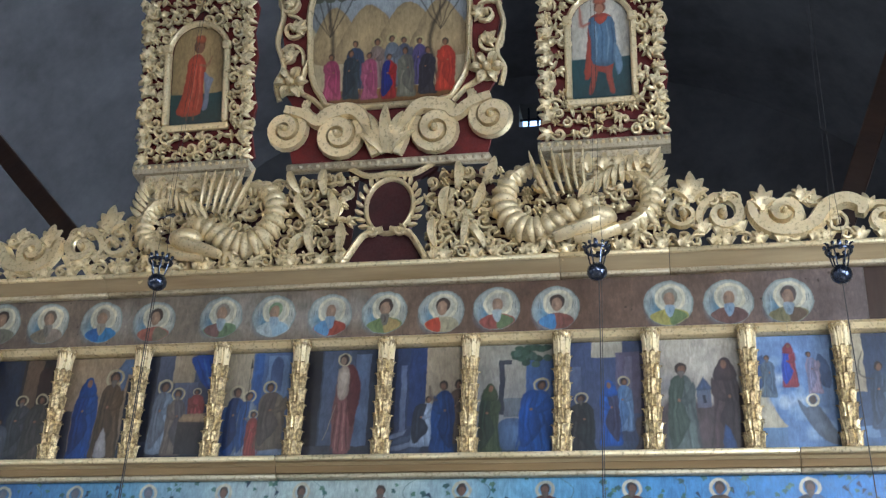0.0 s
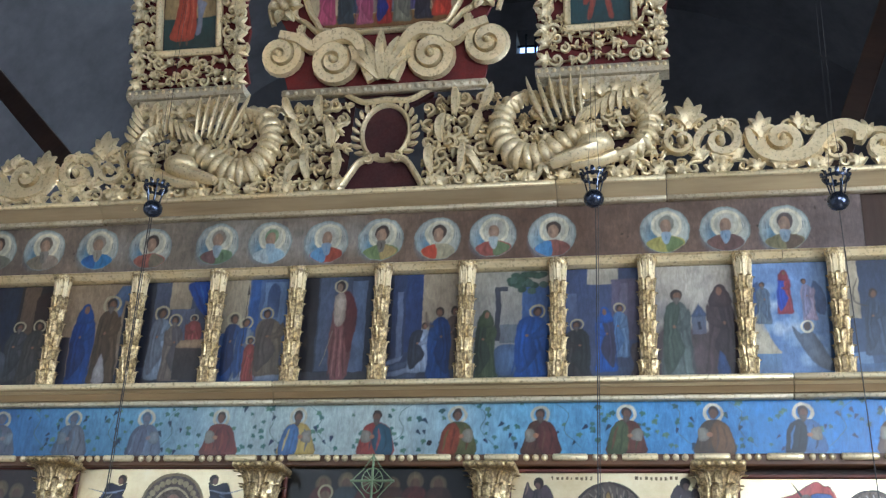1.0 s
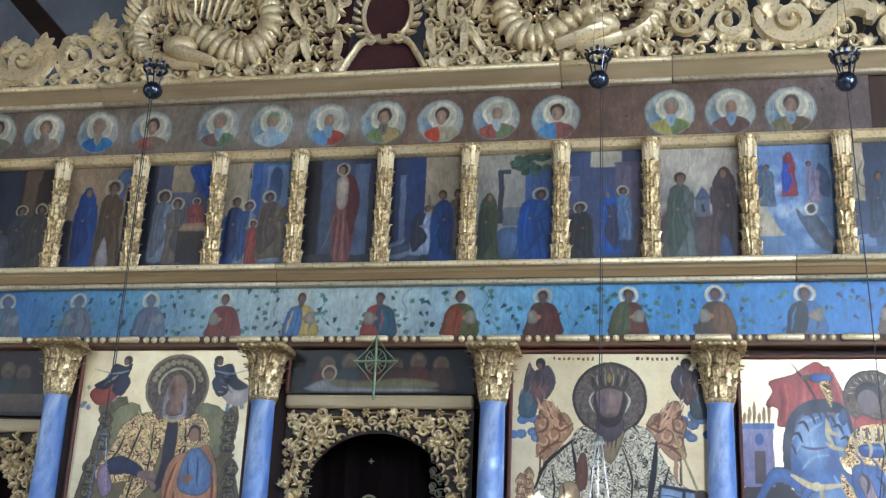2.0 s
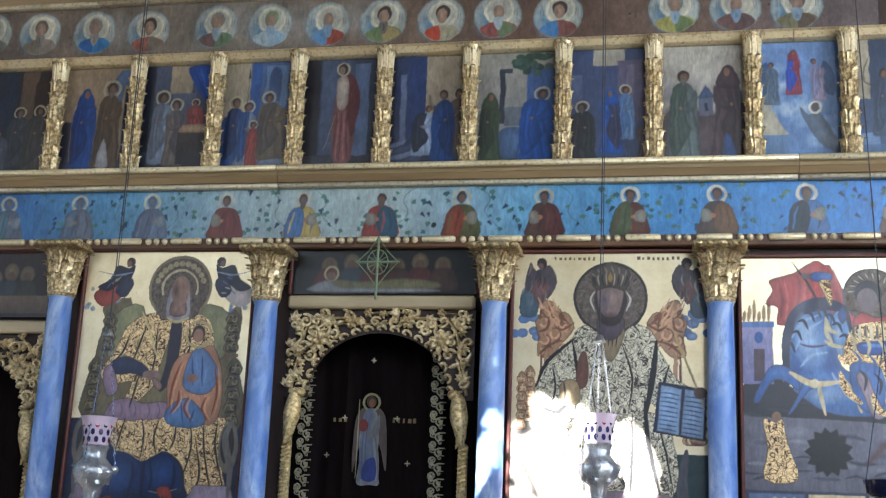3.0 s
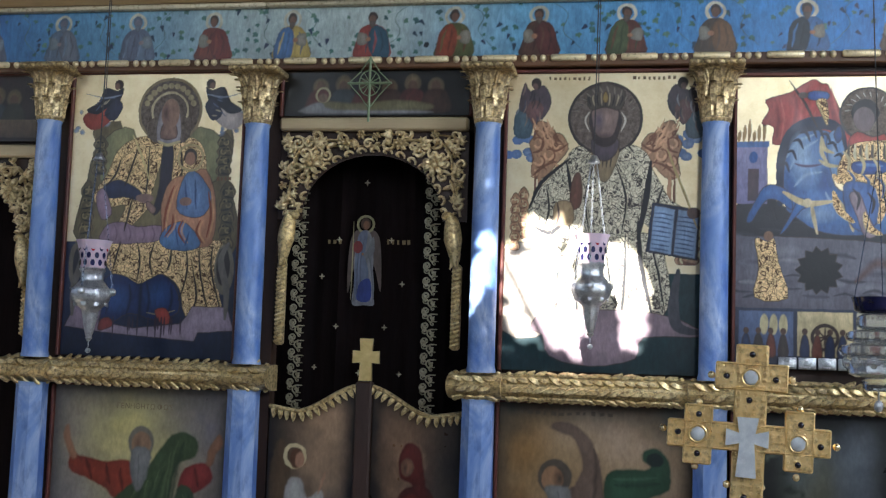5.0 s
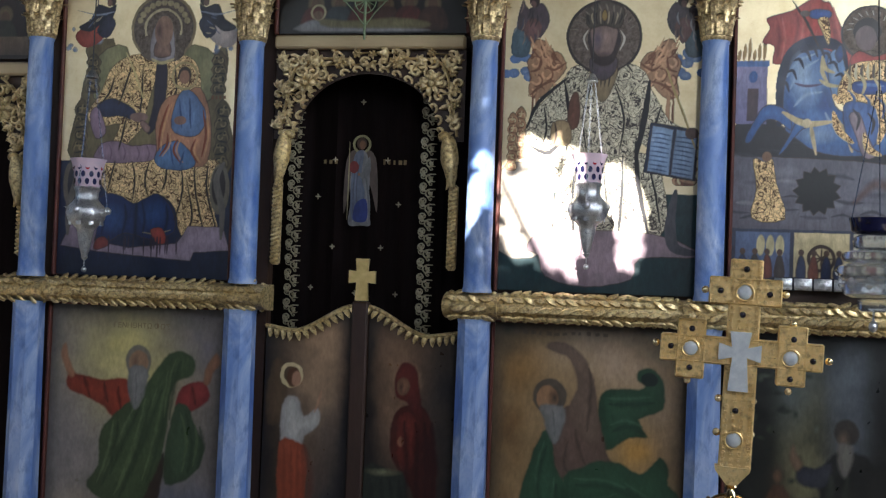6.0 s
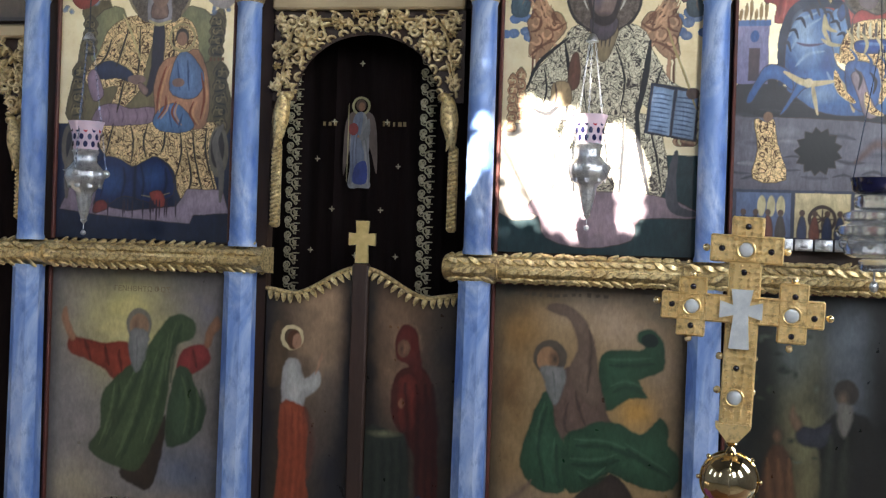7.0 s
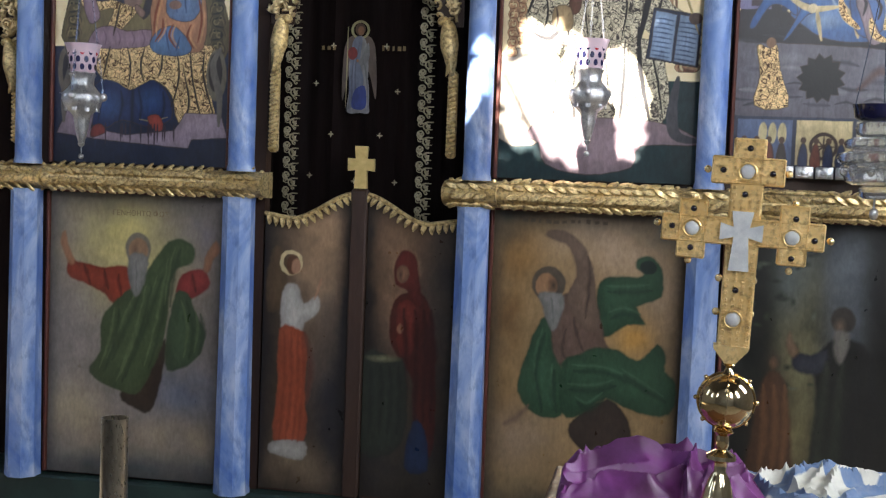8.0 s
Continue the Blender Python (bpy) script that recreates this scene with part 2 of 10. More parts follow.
class Geo:
    """Collects vertices, faces, material slots and corner colours for one mesh."""

    def __init__(self):
        self.v, self.f, self.mi, self.col = [], [], [], []

    def add(self, verts, faces, mi=0, col=None):
        k = len(self.v)
        self.v.extend(tuple(p) for p in verts)
        for f in faces:
            self.f.append(tuple(i + k for i in f))
            self.mi.append(mi)
            if col is not None:
                self.col.extend([(*col, 1.0)] * len(f) if not isinstance(col, list) else [col[i] if len(col[i]) == 4 else (*col[i], 1.0) for i in f])
        return self

    def box(self, x0, x1, y0, y1, z0, z1, b=0.004, mi=0):
        """A box with chamfered edges."""
        b = min(b, (x1 - x0) * 0.3, (y1 - y0) * 0.3, (z1 - z0) * 0.3)
        bm = bmesh.new()
        bmesh.ops.create_cube(bm, size=1.0)
        for p in bm.verts:
            p.co = Vector(((x0 + x1) / 2 + p.co.x * (x1 - x0), (y0 + y1) / 2 + p.co.y * (y1 - y0), (z0 + z1) / 2 + p.co.z * (z1 - z0)))
        if b > 0:
            bmesh.ops.bevel(bm, geom=bm.edges[:], offset=b, segments=1, affect="EDGES")
        bm.verts.index_update()
        self.add([p.co[:] for p in bm.verts], [[p.index for p in f.verts] for f in bm.faces], mi)
        bm.free()
        return self

    def extrude_x(self, prof, x0, x1, mi=0):
        """A moulding: closed profile of (y, z), run from x0 to x1."""
        n = len(prof)
        vs = [(x0, y, z) for y, z in prof] + [(x1, y, z) for y, z in prof]
        fs = [(i, (i + 1) % n, n + (i + 1) % n, n + i) for i in range(n)] + [tuple(range(n))[::-1], tuple(range(n, 2 * n))]
        return self.add(vs, fs, mi)

    def extrude_y(self, outline, y0, y1, mi=0):
        """A flat board cut to the outline of (x, z)."""
        n = len(outline)
        vs = [(x, y0, z) for x, z in outline] + [(x, y1, z) for x, z in outline]
        fs = [(i, (i + 1) % n, n + (i + 1) % n, n + i) for i in range(n)] + [tuple(range(n))[::-1], tuple(range(n, 2 * n))]
        return self.add(vs, fs, mi)

    def turn(self, prof, c=(0, 0), seg=24, mi=0, wob=None):
        """A turned body: profile of (radius, z) about the upright through c."""
        vs, fs, n = [], [], len(prof)
        for i in range(seg):
            a = 2 * math.pi * i / seg
            for j, (r, z) in enumerate(prof):
                k = r * (wob(a, j) if wob else 1)
                vs.append((c[0] + k * math.cos(a), c[1] + k * math.sin(a), z))
        for i in range(seg):
            for j in range(n - 1):
                a, b = i * n + j, ((i + 1) % seg) * n + j
                fs.append((a, b, b + 1, a + 1))
        fs.append(tuple(i * n for i in range(seg))[::-1])
        fs.append(tuple(i * n + n - 1 for i in range(seg)))
        return self.add(vs, fs, mi)

    def ribbon(self, pts, wid, thk, up=(0, -1, 0), groove=0.0, mi=0):
        """A carved band along pts: rounded in section, wid and thk for each point, standing up along up."""
        p = np.asarray(pts, float)
        n = len(p)
        u = np.asarray(up, float)
        u = np.tile(u, (n, 1)) if u.ndim == 1 else u
        t = np.gradient(p, axis=0)
        s = np.cross(t, u)
        s /= np.linalg.norm(s, axis=1)[:, None] + 1e-9
        w = np.broadcast_to(np.asarray(wid, float), n)[:, None] / 2
        h = np.broadcast_to(np.asarray(thk, float), n)[:, None]
        rows = [p - s * w, p - s * w * 0.68 + u * h * 0.75, p + u * h * (1 - groove), p + s * w * 0.68 + u * h * 0.75, p + s * w]
        vs = np.stack(rows, 1).reshape(-1, 3)
        fs = []
        for i in range(n - 1):
            a, b = i * 5, i * 5 + 5
            fs += [(a + j, a + j + 1, b + j + 1, b + j) for j in range(4)] + [(a + 4, a, b, b + 4)]
        fs += [(0, 4, 3, 2, 1), tuple((n - 1) * 5 + j for j in range(5))]
        return self.add(vs.tolist(), fs, mi)

    def tube(self, pts, r, seg=8, mi=0):
        p = np.asarray(pts, float)
        n = len(p)
        t = np.gradient(p, axis=0)
        t /= np.linalg.norm(t, axis=1)[:, None] + 1e-9
        ref = np.where(np.abs(t[:, 2:3]) > 0.9, np.array([[1.0, 0, 0]]), np.array([[0, 0, 1.0]]))
        a = np.cross(t, ref)
        a /= np.linalg.norm(a, axis=1)[:, None] + 1e-9
        b = np.cross(t, a)
        r = np.broadcast_to(np.asarray(r, float), n)[:, None]
        vs = []
        for k in range(seg):
            w = 2 * math.pi * k / seg
            vs.append(p + r * (a * math.cos(w) + b * math.sin(w)))
        vs = np.stack(vs, 1).reshape(-1, 3)
        fs = [(i * seg + k, i * seg + (k + 1) % seg, (i + 1) * seg + (k + 1) % seg, (i + 1) * seg + k) for i in range(n - 1) for k in range(seg)]
        fs += [tuple(range(seg))[::-1], tuple(range((n - 1) * seg, n * seg))]
        return self.add(vs.tolist(), fs, mi)

    def dome(self, x, y, z, rx, rz, d, seg=14, rings=4, mi=0):
        """A flattened boss standing out towards the front."""
        vs, fs = [], []
        for j in range(rings):
            a = math.pi / 2 * j / rings
            for i in range(seg):
                w = 2 * math.pi * i / seg
                vs.append((x + rx * math.cos(a) * math.cos(w), y - d * math.sin(a), z + rz * math.cos(a) * math.sin(w)))
        vs.append((x, y - d, z))
        for j in range(rings - 1):
            for i in range(seg):
                k = (i + 1) % seg
                fs.append((j * seg + i, j * seg + k, j * seg + seg + k, j * seg + seg + i))
        fs += [((rings - 1) * seg + i, (rings - 1) * seg + (i + 1) % seg, len(vs) - 1) for i in range(seg)]
        return self.add(vs, fs, mi)

    def ball(self, x, y, z, r, seg=16, rings=10, mi=0, sz=1.0):
        return self.turn([(max(1e-4, r * math.sin(math.pi * j / rings)), z - r * sz * math.cos(math.pi * j / rings)) for j in range(rings + 1)], (x, y), seg, mi)

    def make(self, name, mats, parent=None, label="", smooth=True, at=None):
        me = bpy.data.meshes.new(name)
        me.from_pydata(self.v, [], self.f)
        for m in mats if isinstance(mats, (list, tuple)) else [mats]:
            me.materials.append(m)
        me.polygons.foreach_set("material_index", self.mi)
        me.polygons.foreach_set("use_smooth", [smooth] * len(self.f))
        if self.col:
            me.color_attributes.new("paint", "FLOAT_COLOR", "CORNER").data.foreach_set("color", np.array(self.col, float).ravel())
        me.update()
        if smooth:
            me.set_sharp_from_angle(angle=radians(48))
        ob = new(name, me)
        ob.parent = parent
        if at is not None:
            ob.matrix_basis = at
        if label:
            tagged(ob, label)
        return ob


def thing(name, label, category, group="", kind="", at=None):
    ob = new(name)
    ob.empty_display_size = 0.1
    if at is not None:
        ob.matrix_basis = at
    return tagged(ob, label, category, group, kind)


def smooth_loop(pts, n=6, closed=True):
    """Catmull-Rom through the points."""
    p, out, k = pts, [], len(pts)
    for i in range(k if closed else k - 1):
        if closed:
            a, b, c, d = p[i - 1], p[i], p[(i + 1) % k], p[(i + 2) % k]
        else:
            a, b, c, d = p[max(i - 1, 0)], p[i], p[i + 1], p[min(i + 2, k - 1)]
        for j in range(n):
            t = j / n
            out.append(tuple(0.5 * (2 * b[q] + (c[q] - a[q]) * t + (2 * a[q] - 5 * b[q] + 4 * c[q] - d[q]) * t * t + (3 * b[q] - a[q] - 3 * c[q] + d[q]) * t ** 3) for q in range(len(b))))
    if not closed:
        out.append(tuple(p[-1]))
    return out


def shade(c, k):
    return tuple(min(0.95, max(0.0, v * k)) for v in c)


def blend(a, b, k):
    return tuple(p + (q - p) * k for p, q in zip(a, b))


class Painting(Geo):
    """Layered flat shapes of paint on one panel front."""

    def __init__(self, y, step=0.0001):
        self.v, self.f, self.mi, self.col = [], [], [], []
        self.y, self.step, self.line, self.feather, self.modelled = y, step, None, 0.0, False

    def level(self):
        self.y -= self.step
        return self.y

    def field(self, x0, x1, z0, z1, top, bottom, mi=0, left=1.0):
        y = self.level()
        return self.add([(x0, y, z0), (x1, y, z0), (x1, y, z1), (x0, y, z1)], [(0, 1, 2, 3)], mi, [shade(bottom, left), bottom, top, shade(top, left)])

    def poly(self, pts, col, soft=True, mi=0, n=5):
        y = self.level()
        q = smooth_loop(pts, n) if soft else list(pts)
        k, c = len(q), np.array(q)
        t = np.roll(c, -1, 0) - np.roll(c, 1, 0)
        turn = 1.0 if np.sum(c[:, 0] * np.roll(c[:, 1], -1) - np.roll(c[:, 0], -1) * c[:, 1]) > 0 else -1.0
        nrm = turn * np.stack([t[:, 1], -t[:, 0]], 1) / (np.linalg.norm(t, axis=1)[:, None] + 1e-9)
        belt = [(i, (i + 1) % k, k + (i + 1) % k, k + i) for i in range(k)]
        if self.line:
            rim = [(float(a), y - 0.00004, float(b)) for a, b in np.concatenate([c - nrm * self.line[1], c + nrm * self.line[1]])]
            self.add(rim, belt, 0, self.line[0])
        model = self.modelled and mi == 0
        base = shade(col, 0.9) if model else col
        if self.feather and mi == 0:
            f = self.feather / 2
            rim = [(float(a), y, float(b)) for a, b in np.concatenate([c - nrm * f, c + nrm * f])]
            self.add(rim, belt, 0, [(*base, 1.0)] * k + [(*base, 0.0)] * k)
            q = [(float(a), float(b)) for a, b in c - nrm * f]
        self.add([(x, y, z) for x, z in q], [tuple(range(len(q)))], mi, base)
        if model:
            # a soft light on the middle of the form
            y = self.level()
            mid, hi = c.mean(0), shade(col, 1.28)
            rings = [mid + (c - mid) * m + np.array((0.004, 0.006)) for m in (0.45, 0.9)]
            vs = [(float(mid[0]), y, float(mid[1]))] + [(float(a), y, float(b)) for a, b in np.concatenate(rings)]
            fs = [(0, 1 + i, 1 + (i + 1) % k) for i in range(k)] + [tuple(1 + m for m in f) for f in belt]
            self.add(vs, fs, 0, [(*hi, 0.75)] + [(*hi, 0.5)] * k + [(*hi, 0.0)] * k)
        return self

    def oval(self, x, z, rx, rz, col, mi=0, rim=None, seg=22, a0=0.0):
        """An oval; with rim the colour runs out into that of the ground."""
        y = self.level()
        vs = [(x, y, z)] + [(x + rx * math.cos(a0 + 2 * math.pi * i / seg), y, z + rz * math.sin(a0 + 2 * math.pi * i / seg)) for i in range(seg)]
        edge = (*col, 0.0) if rim == "fade" else (rim or col)
        return self.add(vs, [(0, 1 + i, 1 + (i + 1) % seg) for i in range(seg)], mi, [col] + [edge] * seg)

    def ring(self, x, z, r0, r1, col, mi=0, seg=26, part_of=1.0, a0=0.0):
        y, vs = self.level(), []
        for i in range(seg + 1):
            a = a0 + 2 * math.pi * part_of * i / seg
            vs += [(x + r0 * math.cos(a), y, z + r0 * math.sin(a)), (x + r1 * math.cos(a), y, z + r1 * math.sin(a))]
        return self.add(vs, [(2 * i, 2 * i + 1, 2 * i + 3, 2 * i + 2) for i in range(seg)], mi, col)

    def stroke(self, pts, w, col, edge=None, mi=0, n=5):
        """A brush stroke that tapers; with edge it melts into that colour at its sides."""
        y = self.level()
        q = np.array(smooth_loop(pts, n, False))
        t = np.gradient(q, axis=0)
        s = np.stack([-t[:, 1], t[:, 0]], 1) / (np.linalg.norm(t, axis=1)[:, None] + 1e-9)
        k = len(q)
        ww = w * (0.25 + 0.75 * np.sin(np.linspace(0.15, math.pi - 0.15, k)))[:, None] / 2
        vs = []
        for row in (q - s * ww, q, q + s * ww):
            vs += [(float(a), y, float(b)) for a, b in row]
        fs = [(r * k + i, r * k + i + 1, (r + 1) * k + i + 1, (r + 1) * k + i) for r in (0, 1) for i in range(k - 1)]
        e = (*col, 0.0) if self.feather and mi == 0 else (edge or col)
        core = (*col, 0.62) if self.feather and mi == 0 else col
        return self.add(vs, fs, mi, [e] * k + [core] * k + [e] * k)


def soft_noise(X, Z, scale, seed):
    """Smooth random field between -1 and 1."""
    rng = np.random.RandomState(seed)
    t = rng.uniform(-1, 1, (64, 64))
    u, v = X * scale + 1000.0, Z * scale + 1000.0
    i, j = np.floor(u).astype(int), np.floor(v).astype(int)
    a, b = u - i, v - j
    a, b = a * a * (3 - 2 * a), b * b * (3 - 2 * b)
    p = lambda m, n: t[(i + m) % 64, (j + n) % 64]
    return (p(0, 0) * (1 - a) + p(1, 0) * a) * (1 - b) + (p(0, 1) * (1 - a) + p(1, 1) * a) * b


class Fresco(Painting):
    """Paint laid on one fine sheet, layer over layer, with soft brushed edges."""

    def __init__(self, x0, x1, z0, z1, y, cell=0.004, keep=None):
        nx, nz = max(2, int((x1 - x0) / cell)), max(2, int((z1 - z0) / cell))
        self.gx, self.gz = np.linspace(x0, x1, nx + 1), np.linspace(z0, z1, nz + 1)
        self.RX, self.RZ = np.meshgrid(self.gx, self.gz)
        wob = 0.0014 if cell < 0.0034 else 0.0035
        self.X = self.RX + wob * soft_noise(self.RX, self.RZ, 22, 1) + 0.5 * wob * soft_noise(self.RX, self.RZ, 70, 2)
        self.Z = self.RZ + wob * soft_noise(self.RX, self.RZ, 22, 3) + 0.5 * wob * soft_noise(self.RX, self.RZ, 70, 4)
        self.tone = 1 + 0.1 * soft_noise(self.RX, self.RZ, 12, 5) + 0.08 * soft_noise(self.RX * 2, self.RZ, 45, 6)
        self.rgb = np.zeros(self.X.shape + (3,))
        self.mk = np.zeros(self.X.shape, int)
        self.y, self.cell, self.keep = y, cell, keep
        self.line, self.feather, self.modelled = None, 0.0, False

    def window(self, ax, bx, az, bz):
        m = 2 * self.cell + self.feather + 0.006
        i0, i1 = np.searchsorted(self.gx, (ax - m, bx + m))
        j0, j1 = np.searchsorted(self.gz, (az - m, bz + m))
        return (slice(j0, j1), slice(i0, i1)) if i1 > i0 and j1 > j0 else None

    def lay(self, w, alpha, col, mi=0):
        c = np.asarray(col, float)[..., :3]
        if mi == 0:
            c = c * self.tone[w][..., None]
        self.rgb[w] += (c - self.rgb[w]) * alpha[..., None]
        self.mk[w] = np.where(alpha > 0.5, mi, self.mk[w])

    def edge(self, sd, soft):
        return np.clip(sd / max(soft, self.cell) + 0.5, 0, 1)

    def distance(self, q, X, Z):
        """Distance to a closed outline, positive inside."""
        d2, odd = np.full(X.shape, 1e9), np.zeros(X.shape, bool)
        for (ax, az), (bx, bz) in zip(q, q[1:] + q[:1]):
            ex, ez = bx - ax, bz - az
            px, pz = X - ax, Z - az
            k = np.clip((px * ex + pz * ez) / (ex * ex + ez * ez + 1e-12), 0, 1)
            d2 = np.minimum(d2, (px - k * ex) ** 2 + (pz - k * ez) ** 2)
            if az != bz:
                odd ^= ((az > Z) != (bz > Z)) & (X < (bx - ax) * (Z - az) / (bz - az) + ax)
        d = np.sqrt(d2)
        return np.where(odd, d, -d)

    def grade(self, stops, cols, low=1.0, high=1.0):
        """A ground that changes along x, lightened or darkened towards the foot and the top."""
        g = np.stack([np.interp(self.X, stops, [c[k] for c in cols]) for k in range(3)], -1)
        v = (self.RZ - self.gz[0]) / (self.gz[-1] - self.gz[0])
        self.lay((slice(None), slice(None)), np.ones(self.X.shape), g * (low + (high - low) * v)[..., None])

    def field(self, x0, x1, z0, z1, top, bottom, mi=0, left=1.0):
        w = self.window(x0, x1, z0, z1)
        if w:
            X, Z = self.X[w], self.Z[w]
            pad = lambda g, v, e: v + (-e if v <= g[0] + 0.008 else e if v >= g[-1] - 0.008 else 0)
            x0, x1, z0, z1 = pad(self.gx, x0, 0.02), pad(self.gx, x1, 0.02), pad(self.gz, z0, 0.02), pad(self.gz, z1, 0.02)
            sd = np.minimum(np.minimum(X - x0, x1 - X), np.minimum(Z - z0, z1 - Z))
            v = np.clip((Z - z0) / (z1 - z0), 0, 1)[..., None]
            self.lay(w, self.edge(sd, self.cell), np.asarray(bottom) * (1 - v) + np.asarray(top) * v, mi)
        return self

    def poly(self, pts, col, soft=True, mi=0, n=3):
        q = [tuple(map(float, p)) for p in (smooth_loop(pts, min(n, 3)) if soft else pts)]
        a = np.array(q)
        w = self.window(a[:, 0].min(), a[:, 0].max(), a[:, 1].min(), a[:, 1].max())
        if w:
            X, Z = self.X[w], self.Z[w]
            sd = self.distance(q, X, Z)
            c = np.asarray(col, float)
            if self.modelled and mi == 0:
                size = math.sqrt(np.ptp(a[:, 0]) * np.ptp(a[:, 1])) * 0.3 + 1e-6
                round_ = np.clip(sd / size, 0, 1) ** 0.7
                lit = 0.12 * np.clip((X - a[:, 0].mean()) / (np.ptp(a[:, 0]) + 1e-6), -1, 1) + 0.1 * np.clip((Z - a[:, 1].mean()) / (np.ptp(a[:, 1]) + 1e-6), -1, 1)
                c = c * (0.74 + 0.4 * round_ + lit)[..., None]
            self.lay(w, self.edge(sd, self.feather * 0.55), np.clip(c, 0, 0.95), mi)
            if self.line:
                self.lay(w, 0.75 * np.clip(1.3 - np.abs(sd) / 0.0026, 0, 1), self.line[0])
        return self

    def oval(self, x, z, rx, rz, col, mi=0, rim=None, seg=22, a0=0.0):
        w = self.window(x - rx, x + rx, z - rz, z + rz)
        if w:
            rn = np.hypot((self.X[w] - x) / rx, (self.Z[w] - z) / rz)
            if rim == "fade":
                self.lay(w, np.clip(1.05 - rn, 0, 1), col, mi)
            else:
                k = np.clip(rn, 0, 1)[..., None]
                self.lay(w, self.edge((1 - rn) * min(rx, rz), self.feather * 0.4), np.asarray(col) * (1 - k) + np.asarray(rim or col) * k, mi)
        return self

    def ring(self, x, z, r0, r1, col, mi=0, seg=26, part_of=1.0, a0=0.0):
        w = self.window(x - r1, x + r1, z - r1, z + r1)
        if w:
            dx, dz = self.X[w] - x, self.Z[w] - z
            r = np.hypot(dx, dz)
            al = self.edge(np.minimum(r - r0, r1 - r), self.cell)
            if part_of < 1:
                al = al * (np.mod(np.arctan2(dz, dx) - a0, 2 * math.pi) < 2 * math.pi * part_of)
            self.lay(w, al, col, mi)
        return self

    def stroke(self, pts, wid, col, edge=None, mi=0, n=4):
        q = np.array(smooth_loop(pts, n, False))
        h = wid * (0.25 + 0.75 * np.sin(np.linspace(0.15, math.pi - 0.15, len(q)))) / 2
        w = self.window(q[:, 0].min() - wid, q[:, 0].max() + wid, q[:, 1].min() - wid, q[:, 1].max() + wid)
        if w:
            X, Z, al = self.X[w], self.Z[w], np.zeros(self.X[w].shape)
            for i in range(len(q) - 1):
                ex, ez = q[i + 1] - q[i]
                k = np.clip(((X - q[i, 0]) * ex + (Z - q[i, 1]) * ez) / (ex * ex + ez * ez + 1e-12), 0, 1)
                d = np.hypot(X - q[i, 0] - k * ex, Z - q[i, 1] - k * ez)
                hw = h[i] + (h[i + 1] - h[i]) * k
                al = np.maximum(al, 0.8 * np.clip(1.15 - d / np.maximum(hw, self.cell * 0.6), 0, 1) if self.feather or edge else self.edge(hw - d, self.cell))
            self.lay(w, al, col, mi)
        return self

    def make(self, name, mats, parent=None, label="", smooth=False, at=None):
        nz, nx = self.X.shape
        ids = np.arange(nz * nx).reshape(nz, nx)
        f = np.stack([ids[:-1, :-1], ids[:-1, 1:], ids[1:, 1:], ids[1:, :-1]], -1).reshape(-1, 4)
        mark = self.mk[:-1, :-1].ravel()
        if self.keep is not None:
            ok = self.keep(self.RX[:-1, :-1], self.RZ[:-1, :-1]).ravel()
            f, mark = f[ok], mark[ok]
        me = bpy.data.meshes.new(name)
        me.vertices.add(nz * nx)
        me.vertices.foreach_set("co", np.stack([self.RX, np.full(self.RX.shape, self.y), self.RZ], -1).ravel())
        me.loops.add(f.size)
        me.loops.foreach_set("vertex_index", f.ravel().astype(np.int32))
        me.polygons.add(len(f))
        me.polygons.foreach_set("loop_start", np.arange(0, f.size, 4, dtype=np.int32))
        for m in mats if isinstance(mats, (list, tuple)) else [mats]:
            me.materials.append(m)
        me.polygons.foreach_set("material_index", mark.astype(np.int32))
        rgba = np.concatenate([np.clip(self.rgb, 0, 0.95), np.ones(self.X.shape + (1,))], -1)
        me.color_attributes.new("paint", "FLOAT_COLOR", "POINT").data.foreach_set("color", rgba.ravel())
        me.update(calc_edges=True)
        ob = new(name, me)
        ob.parent = parent
        if label:
            tagged(ob, label)
        return ob


SKIN, SKIN_DARK = S(168, 118, 86), S(112, 80, 66)
HALO = S(226, 206, 158)


def hem(x, z, w, h, rng):
    """The outline of a robe, wide at the foot."""
    j = lambda k: rng.uniform(-k, k) * w
    return [(x - 0.16 * w, z + h), (x + 0.16 * w, z + h), (x + 0.4 * w + j(0.05), z + 0.86 * h), (x + 0.46 * w + j(0.06), z + 0.55 * h),
            (x + 0.42 * w + j(0.08), z + 0.25 * h), (x + 0.5 * w + j(0.08), z), (x + j(0.1), z - 0.015 * h), (x - 0.5 * w + j(0.08), z),
            (x - 0.42 * w + j(0.08), z + 0.3 * h), (x - 0.46 * w + j(0.06), z + 0.6 * h), (x - 0.38 * w, z + 0.87 * h)]


